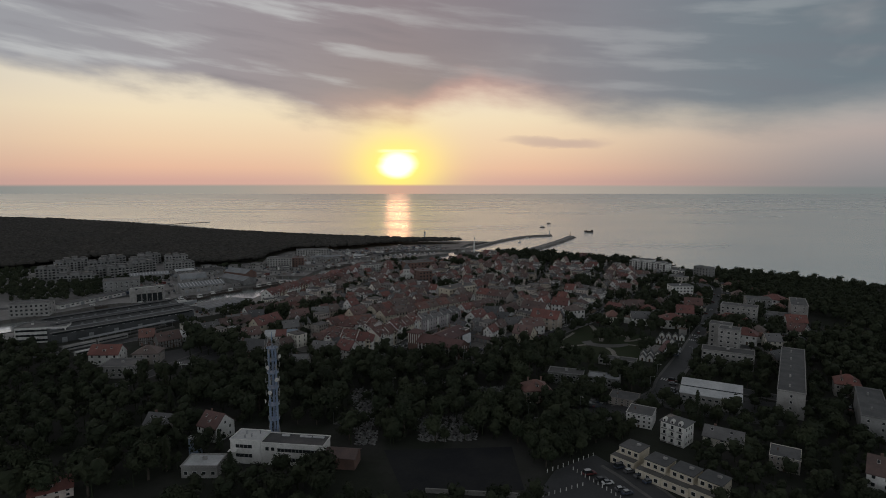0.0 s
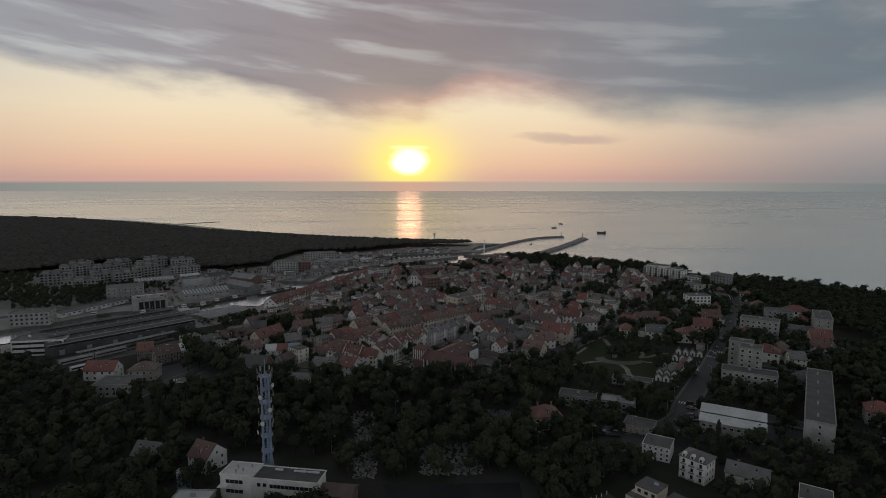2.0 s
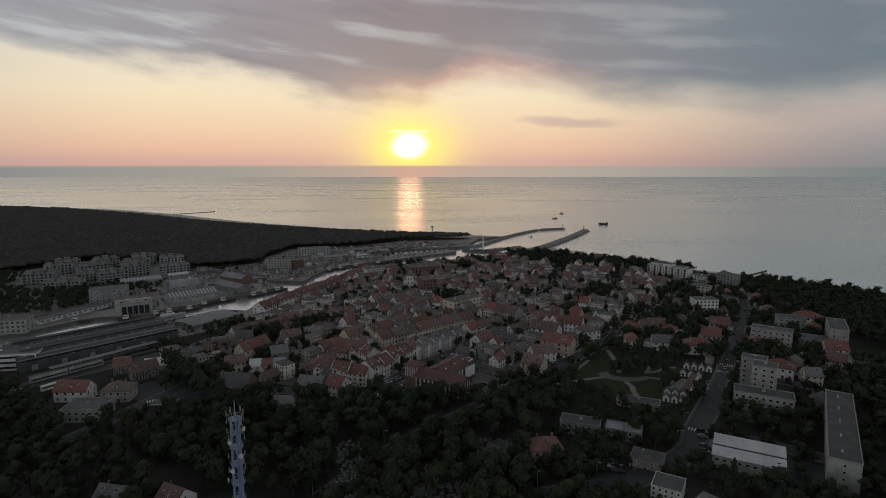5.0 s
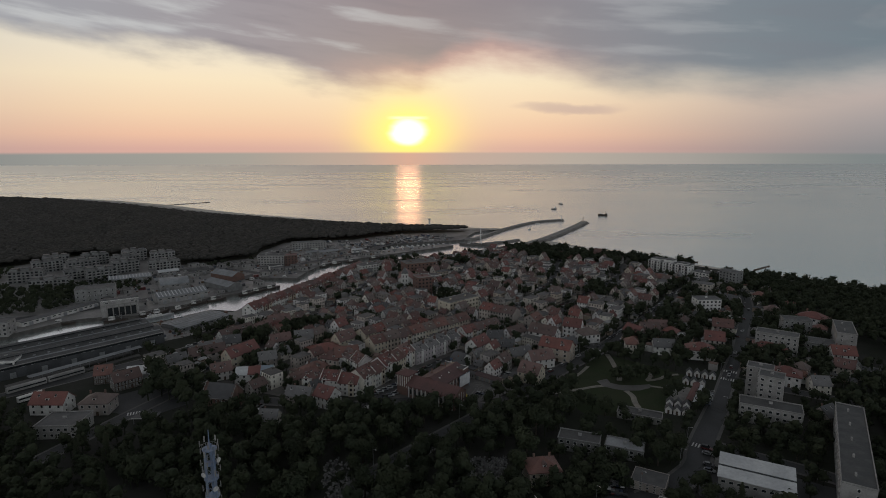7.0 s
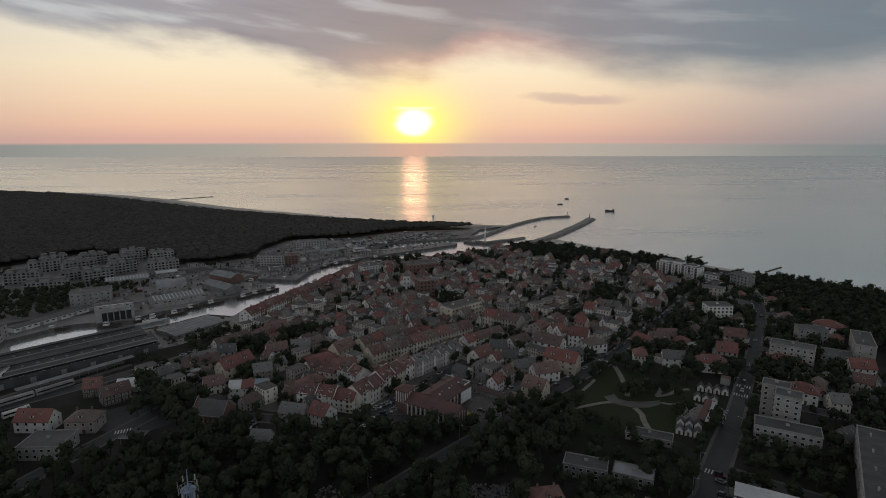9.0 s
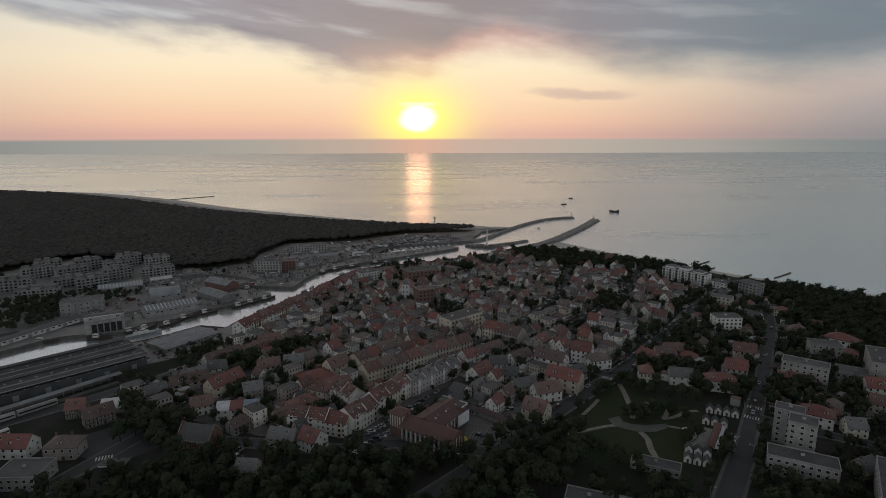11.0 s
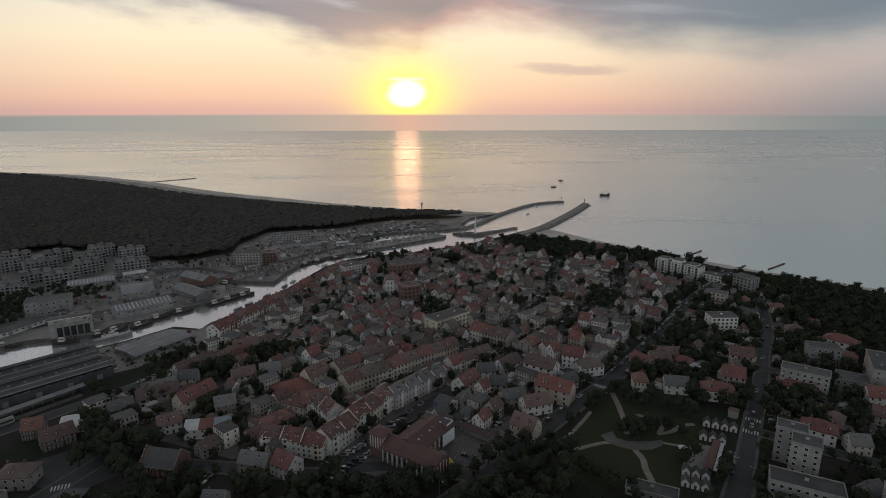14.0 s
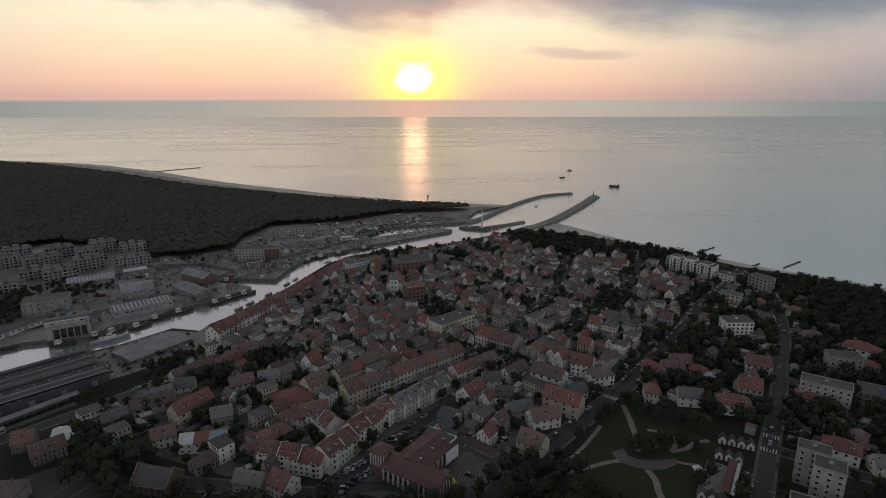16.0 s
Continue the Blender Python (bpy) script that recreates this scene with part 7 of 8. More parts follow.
SIZES = [(12, 5.0), (10, 4.2), (14, 4.6), (7, 3.0), (9, 4.6), (12, 2.6)]
CROWNS = [crown_mesh("crown", 40 + i, h, r, 105, 0.2) for i, (h, r) in enumerate(SIZES)] + [crown_mesh("crown", 50 + i, h, r, 60, 0.26, 4) for i, (h, r) in enumerate(SIZES)]
joined_v, joined_f, joined_n = [], [], 0
for x, y, i, k in LOOSE:
    a = rnd.uniform(0, 6.28)
    c, s = math.cos(a) * k, math.sin(a) * k
    i += 6 if i < 6 and (y > 440 or x > 225) else 0
    p = np.array(CROWNS[i].v)
    n = joined_n
    joined_v.append(np.stack([x + p[:, 0] * c - p[:, 1] * s, y + p[:, 0] * s + p[:, 1] * c, GROUND + p[:, 2] * k], 1))
    joined_f += [[t + n for t in b] for b in CROWNS[i].f]
    g = Geo().rod((x, y, GROUND - 0.3), (x, y, GROUND + SIZES[i % 6][0] * 0.6 * k), 0.3 * k, 0.1 * k, 5)
    joined_f += [[t + n + len(p) for t in b] for b in g.f[:5]]
    joined_v.append(np.array(g.v))
    joined_n += len(p) + len(g.v)
d = bpy.data.meshes.new("town_trees")
d.from_pydata(np.concatenate(joined_v).tolist(), [], joined_f)
d.materials.append(LEAF)
tagged(new("town_trees", d), "many dark leafy trees between the houses of the town", "trees", kind="stuff")


def clumps(name, poly, gap, low, tall, mat, label, seed, keep=1.0, pieces=2):
    """A far wood: every tree a loose group of small facets on a bare stem."""
    q = random.Random(seed)
    ico, tri = np.array(ICO), np.array(ICO_FACES)
    arr = np.random.RandomState(seed)
    verts, faces, n = [], [], 0
    xs, ys = [p[0] for p in poly], [p[1] for p in poly]
    y = min(ys)
    while y < max(ys):
        step = gap * (1 + max(0, (y - 900) / 1400))
        x = max(min(xs), -1700)
        while x < max(xs):
            far_step = step * (1 + max(0, (-x - 500) / 900))
            a, b = x + q.uniform(-0.45, 0.45) * far_step, y + q.uniform(-0.45, 0.45) * step
            if inside(a, b, poly) and q.random() < keep and free(a, b, 1.5):
                h = q.uniform(low, tall)
                for k in range(pieces):
                    r = far_step * q.uniform(0.6, 0.8)
                    c = np.array((a + q.uniform(-0.4, 0.4) * far_step, b + q.uniform(-0.4, 0.4) * far_step, GROUND + h * (1 - 0.2 * k / pieces) - r * 0.5))
                    verts.append(ico * np.array((r, r, r * 0.48)) * arr.uniform(0.8, 1.2, (12, 1)) + c)
                    faces.append(tri + n)
                    n += 12
            x += far_step
        y += step
    d = bpy.data.meshes.new(name)
    d.from_pydata(np.concatenate(verts).tolist(), [], np.concatenate(faces).tolist())
    d.polygons.foreach_set("use_smooth", [True] * len(d.polygons))
    d.materials.append(mat)
    return tagged(new(name, d), label, "trees", kind="stuff")


def leafy_wood(name, poly, gap, label, seed, size):
    """A wood of joined leafy crowns with bare stems below."""
    q = random.Random(seed)
    crowns = [crown_mesh("crown", 60 + i, 11, 4.6, 64, 0.25, 5) for i in range(4)]
    v, f, n = [], [], 0
    xs, ys = [p[0] for p in poly], [p[1] for p in poly]
    y = min(ys)
    while y < max(ys):
        x = min(xs)
        while x < max(xs):
            step = gap * (1 + max(0, (x - 420) / 300))
            a, b = x + q.uniform(-0.4, 0.4) * step, y + q.uniform(-0.4, 0.4) * gap
            if inside(a, b, poly) and free(a, b, 1.5) and not on_road(a, b, 1):
                k, t, g = size * q.uniform(0.75, 1.2) * (0.6 + 0.4 * step / gap), q.uniform(0, 6.28), q.choice(crowns)
                p = np.array(g.v)
                v.append(np.stack([a + (p[:, 0] * math.cos(t) - p[:, 1] * math.sin(t)) * k, b + (p[:, 0] * math.sin(t) + p[:, 1] * math.cos(t)) * k, GROUND + p[:, 2] * k], 1))
                f += [[i + n for i in face] for face in g.f]
                n += len(p)
            x += step
        y += gap
    d = bpy.data.meshes.new(name)
    d.from_pydata(np.concatenate(v).tolist(), [], f)
    d.materials.append(LEAF)
    return tagged(new(name, d), label, "trees", kind="stuff")


clumps("pine_forest", forest_poly, 6.1, 9.4, 10.0, PINE, "dense dark pine forest along the coast", 3)
shore_wood = [(140, 792), (160, 797), (192, 784), (218, 762), (244, 730), (276, 697), (306, 675), (334, 642), (334, 640), (305, 662), (275, 690), (262, 720), (200, 778), (165, 800)]
leafy_wood("dune_wood", shore_wood, 6.0, "dark low trees on the dune behind the beach", 4, 0.42)
leafy_wood("hotel_park", [(234, 640), (262, 604), (274, 640), (264, 672), (240, 692)], 7.0, "dark trees beside the seaside hotel", 10, 0.7)
leafy_wood("promenade_wood", shore_band, 7.0, "dense dark trees between the town and the beach", 9, 1.1)
east_wood = [(336, 632), (374, 610), (408, 582), (425, 558), (505, 466), (720, 260), (800, 150), (560, 200), (420, 300), (330, 380), (316, 440), (330, 500), (352, 560)]
leafy_wood("park_wood", east_wood, 7.2, "dense dark park trees near the beach", 5, 0.95)
south_wood = [(-1500, 300), (-420, 330), (-330, 410), (-440, 380), (-800, 210), (-1500, -50)]
clumps("river_wood", south_wood, 12, 9, 13, LEAF, "dark trees beside the upper river", 6)
flats_wood = [(-420, 700), (-390, 620), (-340, 575), (-300, 590), (-310, 560), (-360, 520), (-520, 500), (-520, 640)]
leafy_wood("port_wood", flats_wood, 8.5, "dark trees round the blocks of flats", 7, 0.8)

# graves among the trees
stone = Geo()
q = random.Random(8)
for poly, n in ((graves, 300), (graves_b, 160), (graves_c, 220)):
    k = 0
    while k < n:
        x, y = q.uniform(-26, 60), q.uniform(220, 300)
        if inside(x, y, poly):
            stone.box(x, y, 0, q.uniform(0.8, 1.1), 1.9, 0.25, 40).box(x + 0.6, y + 0.7, 0.2, 0.8, 0.18, q.uniform(0.7, 1.1), 40)
            k += 1
solid("gravestones", stone, STONE, "rows of small pale gravestones under trees", "graves", spot(0, 0), kind="stuff")


# ---- cars ----
def car_proto(name, label, L, W, H, van=False):
    ob = thing(name, label, "car")
    lo = 0.32
    body = [(-L / 2, lo), (-L / 2, lo + 0.5), (-L / 2 + 0.15, 0.92), (L / 2 - 0.9, 0.92), (L / 2 - 0.1, 0.78), (L / 2, lo + 0.3), (L / 2, lo)]
    g = Geo()
    n = len(body)
    g.add([(x, s * W / 2, z) for s in (-1, 1) for x, z in body], [(i, (i + 1) % n, n + (i + 1) % n, n + i) for i in range(n)] + [tuple(range(n - 1, -1, -1)), tuple(range(n, 2 * n))])
    part("body", g, CAR, ob)
    back = -L / 2 + (0.1 if van else 0.5)
    c = Geo()
    p = [(back, 0.9), (back + 0.35, H - 0.06), (0.35, H - 0.06), (1.15, 0.9)]
    c.add([(x, s * (W / 2 - (0.06 if z < 1 else 0.2)), z) for s in (-1, 1) for x, z in p], [(0, 1, 5, 4), (1, 2, 6, 5), (2, 3, 7, 6), (3, 2, 1, 0), (4, 5, 6, 7), (0, 4, 7, 3)])
    part("glass", c, GLASS, ob, "dark car windows")
    part("car_roof", Geo().box((back + 0.7) / 2, 0, H - 0.07, 0.35 - back - 0.35, W - 0.42, 0.07), CAR, ob)
    for x in (-L / 2 + 0.8, L / 2 - 0.85):
        for s in (-1, 1):
            part("wheel", Geo().rod((x, s * (W / 2 - 0.2), 0.32), (x, s * (W / 2 + 0.01), 0.32), 0.32, n=10), BLACK, ob)
    return ob


CARS = [car_proto("car", "parked hatchback with dark windows", 4.1, 1.75, 1.5), car_proto("car", "parked saloon with dark windows", 4.6, 1.8, 1.45), car_proto("van", "parked van with dark windows", 5.0, 1.95, 2.0, True)]
rnd = random.Random(31)
PARKED = []


def cars_along(a, b, n, side=0.0, turn=None, fill=0.8):
    fill *= 0.9
    t0 = math.degrees(math.atan2(b[1] - a[1], b[0] - a[0]))
    for i in range(n):
        if rnd.random() < fill:
            t = (i + 0.5) / n
            x, y = a[0] + (b[0] - a[0]) * t - math.sin(radians(t0)) * side, a[1] + (b[1] - a[1]) * t + math.cos(radians(t0)) * side
            a_ = (t0 if turn is None else turn) + rnd.uniform(-3, 3)
            if y > 378:
                PARKED.append((x, y, a_))
            else:
                put(rnd.choice(CARS[:2] * 3 + CARS[2:]), spot(x, y, a_, GROUND + 0.2))


cars_along((-14, 344.5), (7, 364.5), 8, 0, -5, 1.1)
cars_along((-7, 339.5), (7, 354), 6, 0, -5, 1.0)
cars_along((13, 375), (21, 382), 4, 0, 0, 1.2)
cars_along((19, 372), (26, 378), 4, 0, 0, 1.2)
cars_along((47, 347), (53, 347), 1, 0, -25, 2)
cars_along((15, 374), (34, 397), 6, 3)
cars_along((88, 362), (126, 400), 8, 4)
cars_along((142, 415), (215, 497), 22, 4)
cars_along((145, 412), (218, 494), 22, -4)
cars_along((218, 500), (312, 606), 24, 5)
cars_along((222, 498), (316, 604), 24, -5)
cars_along((200, 356), (233, 404), 12, 4)
cars_along((236, 408), (262, 448), 9, -4)
cars_along((168, 325), (178, 341), 7, 1.5, -20, 1.4)
cars_along((84, 263), (97, 258), 9, 0, 70, 1.4)
cars_along((86, 256), (96, 252), 7, 0, 70, 1.3)
cars_along((128, 262), (140, 288), 6, -6, -40, 0.9)
cars_along((65, 192), (75, 176), 7, 2.5, 10, 0.9)
cars_along((80, 198), (92, 176), 6, 0, 15, 0.8)
cars_along((-73, 322), (-66, 340), 9, 0, -20, 1.5)
cars_along((-112, 384), (-106, 396), 4, 4)
cars_along((-128, 396), (-118, 404), 4, -6, 20)
cars_along((65, 367), (75, 377), 7, 0, -45, 1.2)
cars_along((50, 374), (57, 381), 5, 0, -45, 1.2)
cars_along((232, 250), (212, 220), 8, -14, 40, 0.7)
cars_along((300, 610), (335, 650), 10, 12, -40, 0.8)
cars_along((-60, 800), (20, 872), 20, 8, 130, 0.8)
cars_along((-50, 815), (20, 880), 20, 14, 130, 0.8)
cars_along((-10, 880), (70, 905), 20, 12, 120, 0.7)
cars_along((40, 420), (56, 436), 4, 3)
cars_along((84, 446), (146, 516), 14, 3, None, 0.6)

# white posts round the car park
post = solid("bollard", Geo().rod((0, 0, 0), (0, 0, 1.3), 0.16, 0.14, 8).rod((0, 0, 1.3), (0, 0, 1.4), 0.14, 0.05, 8), TRIM, "white concrete post at a car park edge", "bollard", group="car park posts")
for a, b, n in (((53, 195), (74, 206), 10), ((63, 196), (73, 176), 12), ((45, 178), (63, 185), 9)):
    for i in range(n):
        t = i / (n - 1)
        put(post, spot(a[0] + (b[0] - a[0]) * t, a[1] + (b[1] - a[1]) * t, 0, GROUND))
solid("pitch_wall", Geo().box(0, 0, 0, 33, 0.5, 1.6), CONCRETE, "low pale wall beside a sports pitch", "wall", spot(24, 182, -10), kind="structure")

# street lamps along the two main streets
lamp = thing("street_lamp", "tall grey street lamp, unlit", "street lamp", group="street lamps")
part("pole", Geo().rod((0, 0, 0), (0, 0, 7.8), 0.11, 0.07, 8), METAL, lamp)
part("arm", Geo().rod((0, 0, 7.7), (1.5, 0, 8.1), 0.06, 0.05, 6), METAL, lamp)
part("lamp_head", Geo().box(1.7, 0, 8.0, 0.7, 0.28, 0.14), TRIM, lamp)
for k in (0, 1, 2, 14):
    name, line, width = ROADS[k]
    pts = smooth_line(line, 2)
    for i, p in enumerate(pts[:-1]):
        d = math.degrees(math.atan2(pts[i + 1][1] - p[1], pts[i + 1][0] - p[0]))
        if p[1] > 190 and i % 2 == 0:
            put(lamp, spot(p[0] - math.sin(radians(d)) * (width / 2 + 1), p[1] + math.cos(radians(d)) * (width / 2 + 1), d - 90))


# ---- boats ----
def hull_mesh(L, W, H, n=9):
    g = Geo()
    for i in range(n):
        t = i / (n - 1)
        k = math.sin(math.pi * min(1.0, 0.62 * (1 - t) + 0.12 + 0.0)) if t > 0.05 else 0.62
        k = (1 - max(0, t - 0.55) ** 2 / 0.2025) * (0.8 + 0.2 * min(1, t * 3))
        x = -L / 2 + L * t
        z = H * (1 + 0.35 * t * t)
        g.v += [(x, -W / 2 * k, z), (x, -W / 2 * k * 0.7, 0.1), (x, 0, -0.35), (x, W / 2 * k * 0.7, 0.1), (x, W / 2 * k, z)]
    for i in range(n - 1):
        for j in range(4):
            g.f.append((i * 5 + j, i * 5 + j + 1, i * 5 + j + 6, i * 5 + j + 5))
        g.f.append((i * 5 + 4, i * 5, i * 5 + 5, i * 5 + 9))
    g.f.append((0, 4, 3, 2, 1))
    g.m = [0] * len(g.f)
    return g


def yacht_proto():
    ob = thing("sailing_boat", "white sailing boat moored in the marina, sails down", "boat", group="moored boats")
    part("hull", hull_mesh(9, 2.9, 1.0), HULL, ob)
    part("cabin", Geo().box(0.6, 0, 1.0, 3.6, 1.7, 0.6, taper=0.85), TRIM, ob)
    part("mast", Geo().rod((1.0, 0, 1.0), (1.0, 0, 12.5), 0.09, 0.06, 6), METAL, ob)
    part("boom", Geo().rod((1.0, 0, 2.2), (-3.2, 0, 2.2), 0.12, 0.1, 6), CANVAS, ob)
    return ob


def cutter_proto():
    ob = thing("fishing_boat", "fishing cutter with a wheelhouse moored at the quay", "boat", group="fishing boats")
    part("hull", hull_mesh(17, 5, 1.9), DARK_HULL, ob)
    part("wheelhouse", Geo().box(-3, 0, 1.9, 4, 3.2, 2.6, taper=0.92), TRIM, ob)
    part("window_band", Geo().box(-3, 0, 3.5, 3.75, 3.05, 0.6), GLASS, ob)
    part("mast", Geo().rod((-1, 0, 4), (-1, 0, 9), 0.14, 0.08, 6), METAL, ob)
    part("mast", Geo().rod((4, 0, 2), (4.6, 0, 7.5), 0.12, 0.08, 6), METAL, ob)
    part("boom", Geo().rod((4, 0, 3), (-0.5, 0, 6.5), 0.09, n=6), METAL, ob)
    return ob


yacht, cutter = yacht_proto(), cutter_proto()
rnd = random.Random(5)
for i in range(15):
    t = i / 14
    put(yacht, spot(-42 + 104 * t + rnd.uniform(-0.5, 0.5), 829 + 33 * t, 118 + rnd.uniform(-4, 4), 0.0, (0.85, 0.85, 0.85)))
for i in range(9):
    t = i / 8
    put(yacht, spot(-24 + 80 * t, 808 + 30 * t + rnd.uniform(-1, 1), 300 + rnd.uniform(-4, 4), 0.0, (0.95, 0.95, 0.95)))
for x, y, a in ((-221, 506, 8), (-204, 521, 40), (-196, 528, 60), (-182, 537, 50), (-175, 553, 40), (-162, 566, 38), (-140, 586, 45), (-132, 596, 42), (-148, 642, 350), (-118, 652, 70), (-86, 712, 60), (-74, 724, 45), (-56, 738, 38), (-30, 757, 36), (-258, 500, 12), (100, 852, 330), (-122, 607, 45)):
    put(cutter, spot(x, y, a, 0.0))
for x, y, a in ((-20, 761, 36), (6, 781, 36), (-119, 572, 62), (-113, 584, 62), (-103, 606, 62), (-93, 634, 68), (-88, 648, 70), (-66, 706, 50), (217, 1004, 50), (246, 1074, 10)):
    put(yacht, spot(x, y, a, 0.0))

ship = thing("tall_ship", "dark wooden three-masted excursion ship under bare masts", "ship", spot(408, 1194, 160, 0.0, (0.72, 0.72, 0.86)))
part("hull", hull_mesh(26, 7, 3.2), DARK_HULL, ship)
part("stern_castle", Geo().box(-10, 0, 3.2, 6, 5.5, 2.6, taper=0.92), DARK_HULL, ship)
part("bow_deck", Geo().box(7.5, 0, 3.6, 4, 4.2, 1.2, taper=0.9), DARK_HULL, ship)
for x, h in ((-7, 13), (0, 17), (7, 14)):
    ms = part("mast", Geo().rod((x, 0, 3), (x, 0, h), 0.28, 0.12, 8), TIMBER, ship)
    for z in (0.5, 0.72, 0.9):
        part("yard", Geo().rod((x, -4.5 * (1.2 - z), h * z), (x, 4.5 * (1.2 - z), h * z), 0.13, n=6), TIMBER, ms)
    part("crow_nest", Geo().rod((x, 0, h * 0.78), (x, 0, h * 0.82), 0.5, 0.7, 8), TIMBER, ms)
part("bowsprit", Geo().rod((12, 0, 4.5), (18, 0, 7), 0.2, 0.1, 6), TIMBER, ship)
for x, y, a in ((386, 1440, 120), (340, 1325, 200)):
    put(cutter, spot(x, y, a, 0.0, (0.8, 0.8, 0.8)))


# faint wakes on open water
for i, (line, width) in enumerate((([(-1290, 3530), (-1050, 3290), (-845, 3100)], 7), ([(-256, 2751), (100, 2480), (490, 2177), (845, 1914)], 5), ([(400, 1190), (375, 1205), (340, 1180), (310, 1140)], 1.6))):
    l, r = offset_strip(smooth_line(line, 4), width)
    solid("wake_%d" % (i + 1), Geo().slab(r + l[::-1], -0.2, 0.06), WAKE, "faint pale wake on the sea", "wake", kind="structure")

# pale patrol vessel at the shipyard quay
vessel = thing("patrol_vessel", "pale grey patrol vessel with a stepped deckhouse moored in the basin", "ship", spot(-192, 513, 38, 0.0, (0.85, 0.85, 0.8)))
part("hull", hull_mesh(30, 6.4, 2.6), METAL, vessel)
part("deckhouse", Geo().box(-2, 0, 2.6, 13, 4.6, 2.3, taper=0.95), TRIM, vessel)
part("bridge", Geo().box(-0.5, 0, 4.9, 5, 3.6, 2.0, taper=0.9), TRIM, vessel)
part("window_band", Geo().box(-0.5, 0, 5.7, 4.95, 3.55, 0.6), GLASS, vessel)
part("mast", Geo().rod((-2, 0, 6.8), (-2.4, 0, 12), 0.3, 0.1, 8), METAL, vessel)
part("funnel", Geo().box(-6, 0, 4.9, 2, 1.6, 1.8, taper=0.8), METAL, vessel)

# cars too far to tell apart, along the streets and in yards
for k in range(1, 9):
    name, line, width = ROADS[k]
    pts = smooth_line(line, 12)
    for i, p in enumerate(pts[:-1]):
        d = math.degrees(math.atan2(pts[i + 1][1] - p[1], pts[i + 1][0] - p[0]))
        for sgn in (-1, 1):
            if p[1] > 430 and rnd.random() < 0.6:
                PARKED.append((p[0] - sgn * math.sin(radians(d)) * (width / 2 - 0.6), p[1] + sgn * math.cos(radians(d)) * (width / 2 - 0.6), d + rnd.uniform(-4, 4)))
for i in range(260):
    x, y = rnd.uniform(-120, 330), rnd.uniform(430, 760)
    if (inside(x, y, TOWN) or inside(x, y, wedge) or inside(x, y, villas)) and free(x, y, 1.6):
        PARKED.append((x, y, rnd.choice((47, 137)) + rnd.uniform(-6, 6)))


def joined_cars(spots):
    g = Geo()
    for x, y, a in spots:
        z = GROUND + 0.2
        c, s = math.cos(radians(a)), math.sin(radians(a))
        g.box(x, y, z + 0.25, 4.3, 1.8, 0.7, a, taper=0.96).box(x - 0.3 * c, y - 0.3 * s, z + 0.94, 2.5, 1.6, 0.45, a, 1, 0.85).box(x - 0.3 * c, y - 0.3 * s, z + 1.39, 2.1, 1.36, 0.06, a)
        for u in (-1.4, 1.4):
            g.box(x + u * c, y + u * s, z - 0.05, 0.6, 1.75, 0.5, a, 2)
    return g




# ---- port clutter ----
rnd = random.Random(77)
port = [(-300, 600), (-262, 540), (-230, 528), (-190, 552), (-150, 590), (-128, 618), (-160, 640), (-110, 660), (-96, 705), (-80, 728), (-40, 762), (10, 798), (60, 830), (40, 836), (-20, 796), (-50, 806), (-46, 832), (0, 852), (60, 872), (90, 900), (60, 925), (0, 930), (-60, 880), (-150, 860), (-170, 800), (-170, 740), (-230, 715), (-255, 700)]
box_proto = solid("container", Geo().box(0, 0, 0, 6.1, 2.44, 2.6), CAR, "closed steel shipping container on the port ground", "container", group="containers")
stand = thing("boat_on_stand", "white boat on a cradle in the boatyard", "boat", group="boats on land")
part("hull", hull_mesh(8, 2.7, 1.3), HULL, stand, at=pose(0, 0, 0.9))
part("cradle", Geo().box(-1.6, 0, 0, 0.3, 2.4, 1.0).box(1.6, 0, 0, 0.3, 2.4, 1.0).box(0, 0, 0, 3.6, 0.3, 0.25), METAL, stand)
part("cabin", Geo().box(0.3, 0, 2.1, 3.2, 1.7, 0.7, taper=0.85), TRIM, stand)
for i in range(900):
    x, y = rnd.uniform(-300, 95), rnd.uniform(530, 930)
    if not inside(x, y, port) or not free(x, y, 3.2) or on_road(x, y, 1.5):
        continue
    k = rnd.random()
    if y > 770 and k < 0.36:
        put(stand, spot(x, y, rnd.uniform(0, 360)))
        TAKEN.append((x, y, 3.0))
    elif k < 0.6:
        set_house("shed", x, y, 35 + rnd.choice((0, 90)) + rnd.uniform(-8, 8), rnd.uniform(6, 14), rnd.uniform(5, 8), rnd.uniform(0.9, 1.5), True)
    elif k < 0.74:
        put(box_proto, spot(x, y, 35 + rnd.choice((0, 90))))
        TAKEN.append((x, y, 3.4))
    elif k < 0.9:
        PARKED.append((x, y, rnd.uniform(0, 360)))
        TAKEN.append((x, y, 2.6))

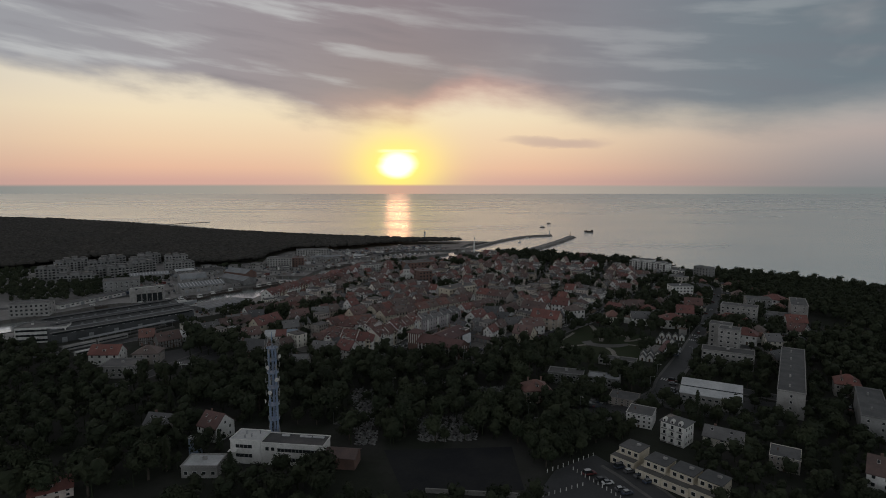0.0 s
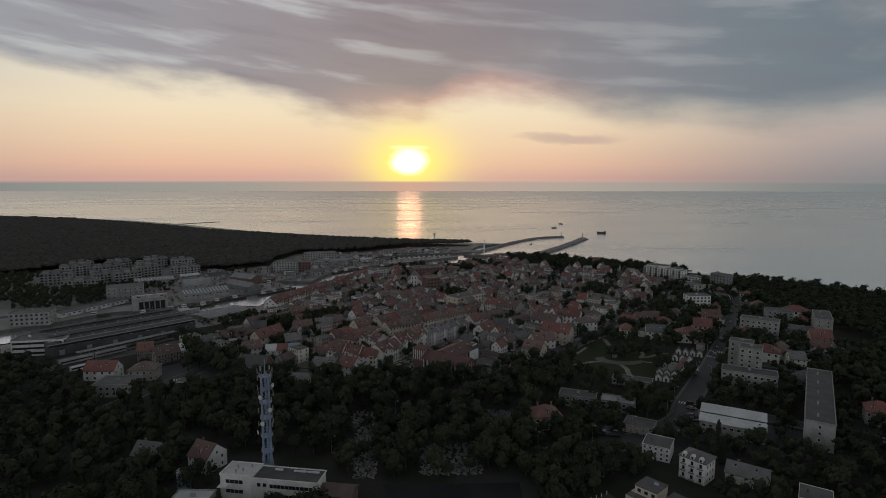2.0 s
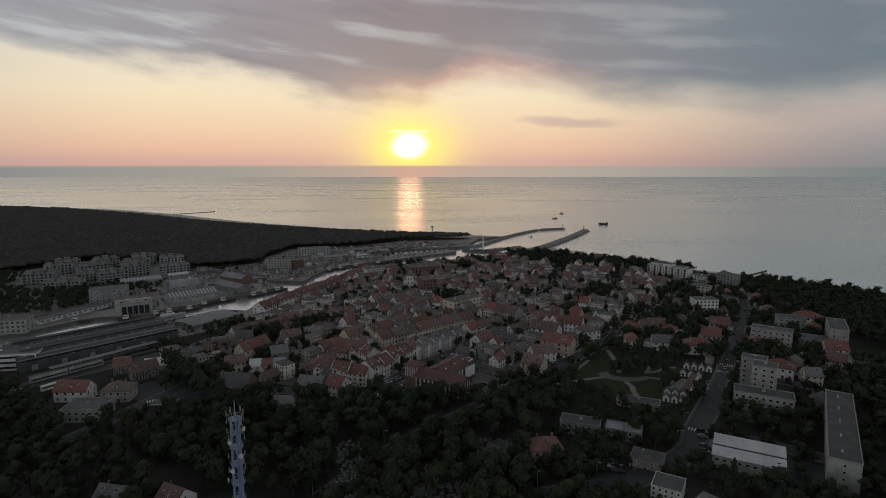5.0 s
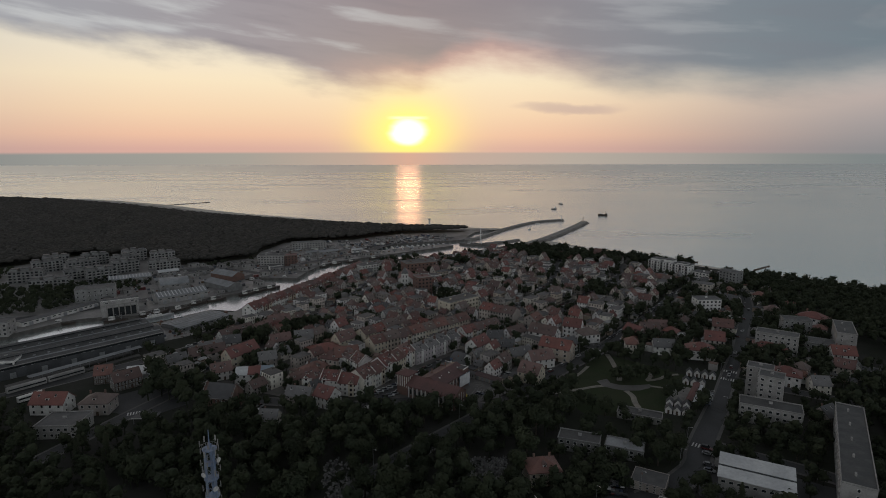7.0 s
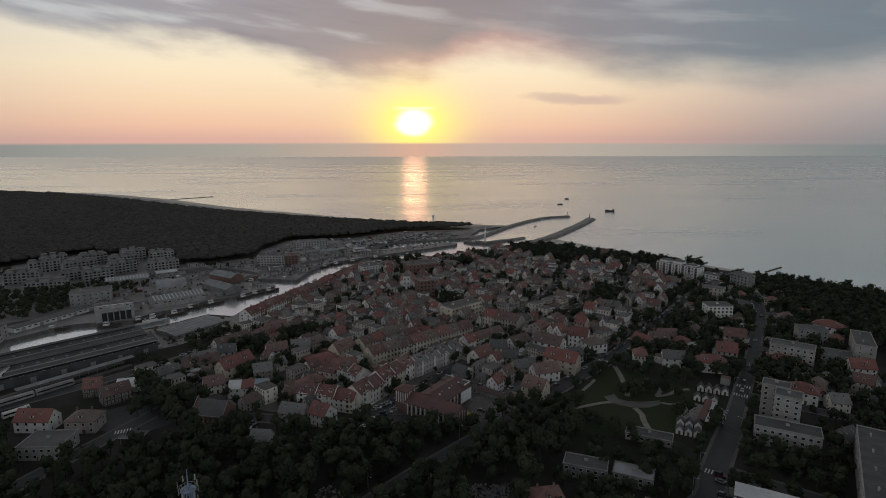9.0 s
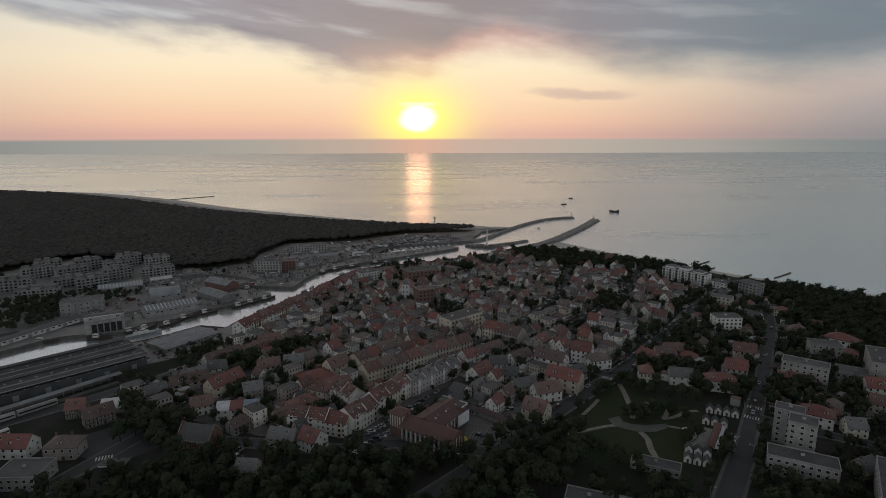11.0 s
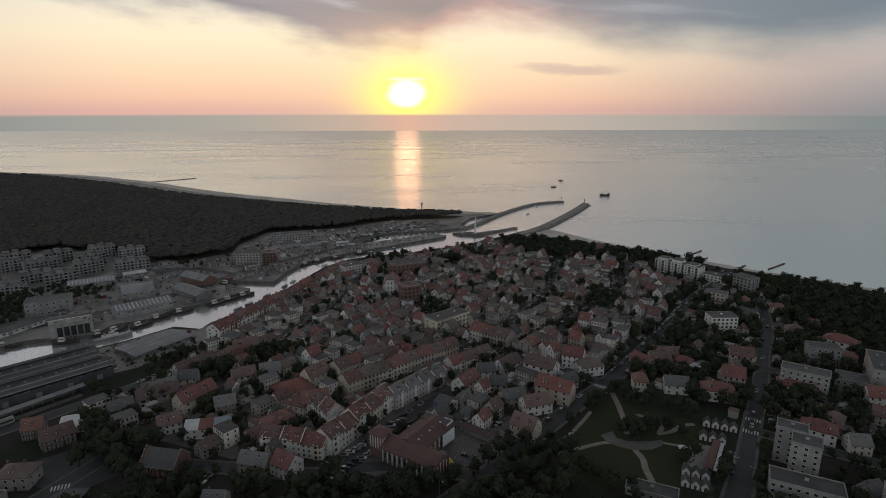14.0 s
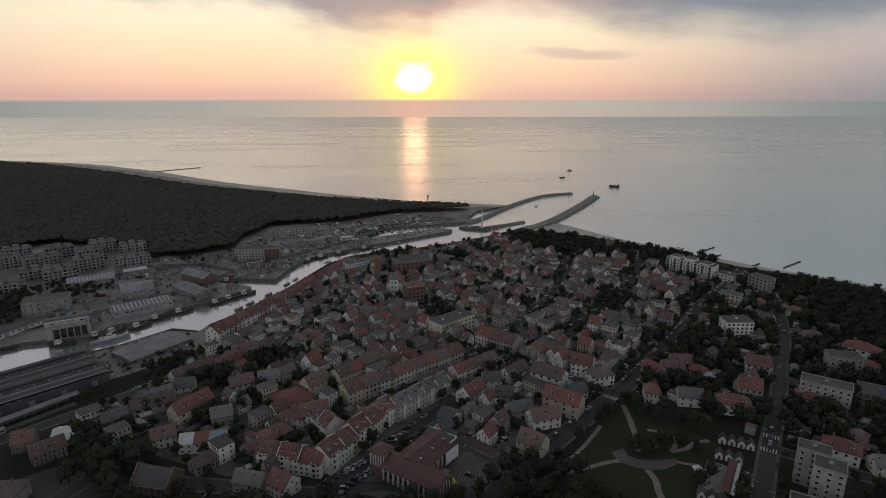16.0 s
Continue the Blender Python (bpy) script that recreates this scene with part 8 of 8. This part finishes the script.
leafy_wood("quay_scrub", [(-320, 600), (-268, 590), (-236, 618), (-258, 650), (-300, 640)], 8.0, "dark shrubs and trees behind the warehouses", 12, 0.6)
leafy_wood("basin_wood", [(-335, 560), (-288, 548), (-285, 580), (-262, 585), (-240, 590), (-235, 604), (-300, 606)], 6.5, "dense dark trees behind the basin workshops", 15, 0.75)
leafy_wood("churchyard_trees", [(-76, 336), (-62, 338), (-64, 354), (-84, 362), (-102, 362), (-98, 354), (-78, 352)], 5.5, "dark broad trees round a brick church", 16, 0.7)
leafy_wood("hotel_scrub", [(-205, 690), (-170, 700), (-175, 740), (-225, 712)], 8.0, "dark shrubs and trees beside the harbour hotel", 13, 0.6)
leafy_wood("bank_scrub", [(-128, 495), (-112, 480), (-122, 455), (-160, 455), (-150, 470)], 6.5, "low bushes on open ground by the quay shed", 14, 0.45)

# pallets, crates, nets and small plant on the quays, too small to tell apart
goods = Geo()
for i in range(2600):
    x, y = rnd.uniform(-300, 95), rnd.uniform(500, 930)
    if inside(x, y, port) and free(x, y, 0.8) and not on_road(x, y, 0.3):
        goods.box(x, y, GROUND, rnd.uniform(0.8, 3.6), rnd.uniform(0.8, 2.4), rnd.uniform(0.4, 2.2), 35 + rnd.choice((0, 90)) + rnd.uniform(-10, 10), taper=rnd.uniform(0.7, 1.0))
for i in range(500):
    x, y = rnd.uniform(-300, -110), rnd.uniform(380, 515)
    if inside(x, y, quay_yard) and free(x, y, 0.6):
        goods.box(x, y, GROUND, rnd.uniform(0.8, 3.0), rnd.uniform(0.8, 2.4), rnd.uniform(0.4, 1.8), 44 + rnd.uniform(-10, 10), taper=rnd.uniform(0.7, 1.0))
solid("stacked_goods", goods, GOODS, "small stacks of crates, pallets and gear on the quays", "goods", kind="stuff")
solid("parked_cars", joined_cars(PARKED), (FAR_CAR, GLASS, BLACK), "many small parked cars along far streets", "cars", kind="stuff")
leafy_wood("yard_scrub", [(-365, 556), (-357, 598), (-306, 616), (-288, 600), (-268, 545), (-288, 518), (-330, 504)], 7.5, "dark shrubs and trees between workshops and flats", 15, 0.72)

# models of which no copy was set down
for ob in list(PROTO.values()) + KINDS + CARS + [yacht, cutter, stand, box_proto, lamp, post]:
    if ob.name not in USED:
        for child in list(ob.children_recursive) + [ob]:
            bpy.data.objects.remove(child)
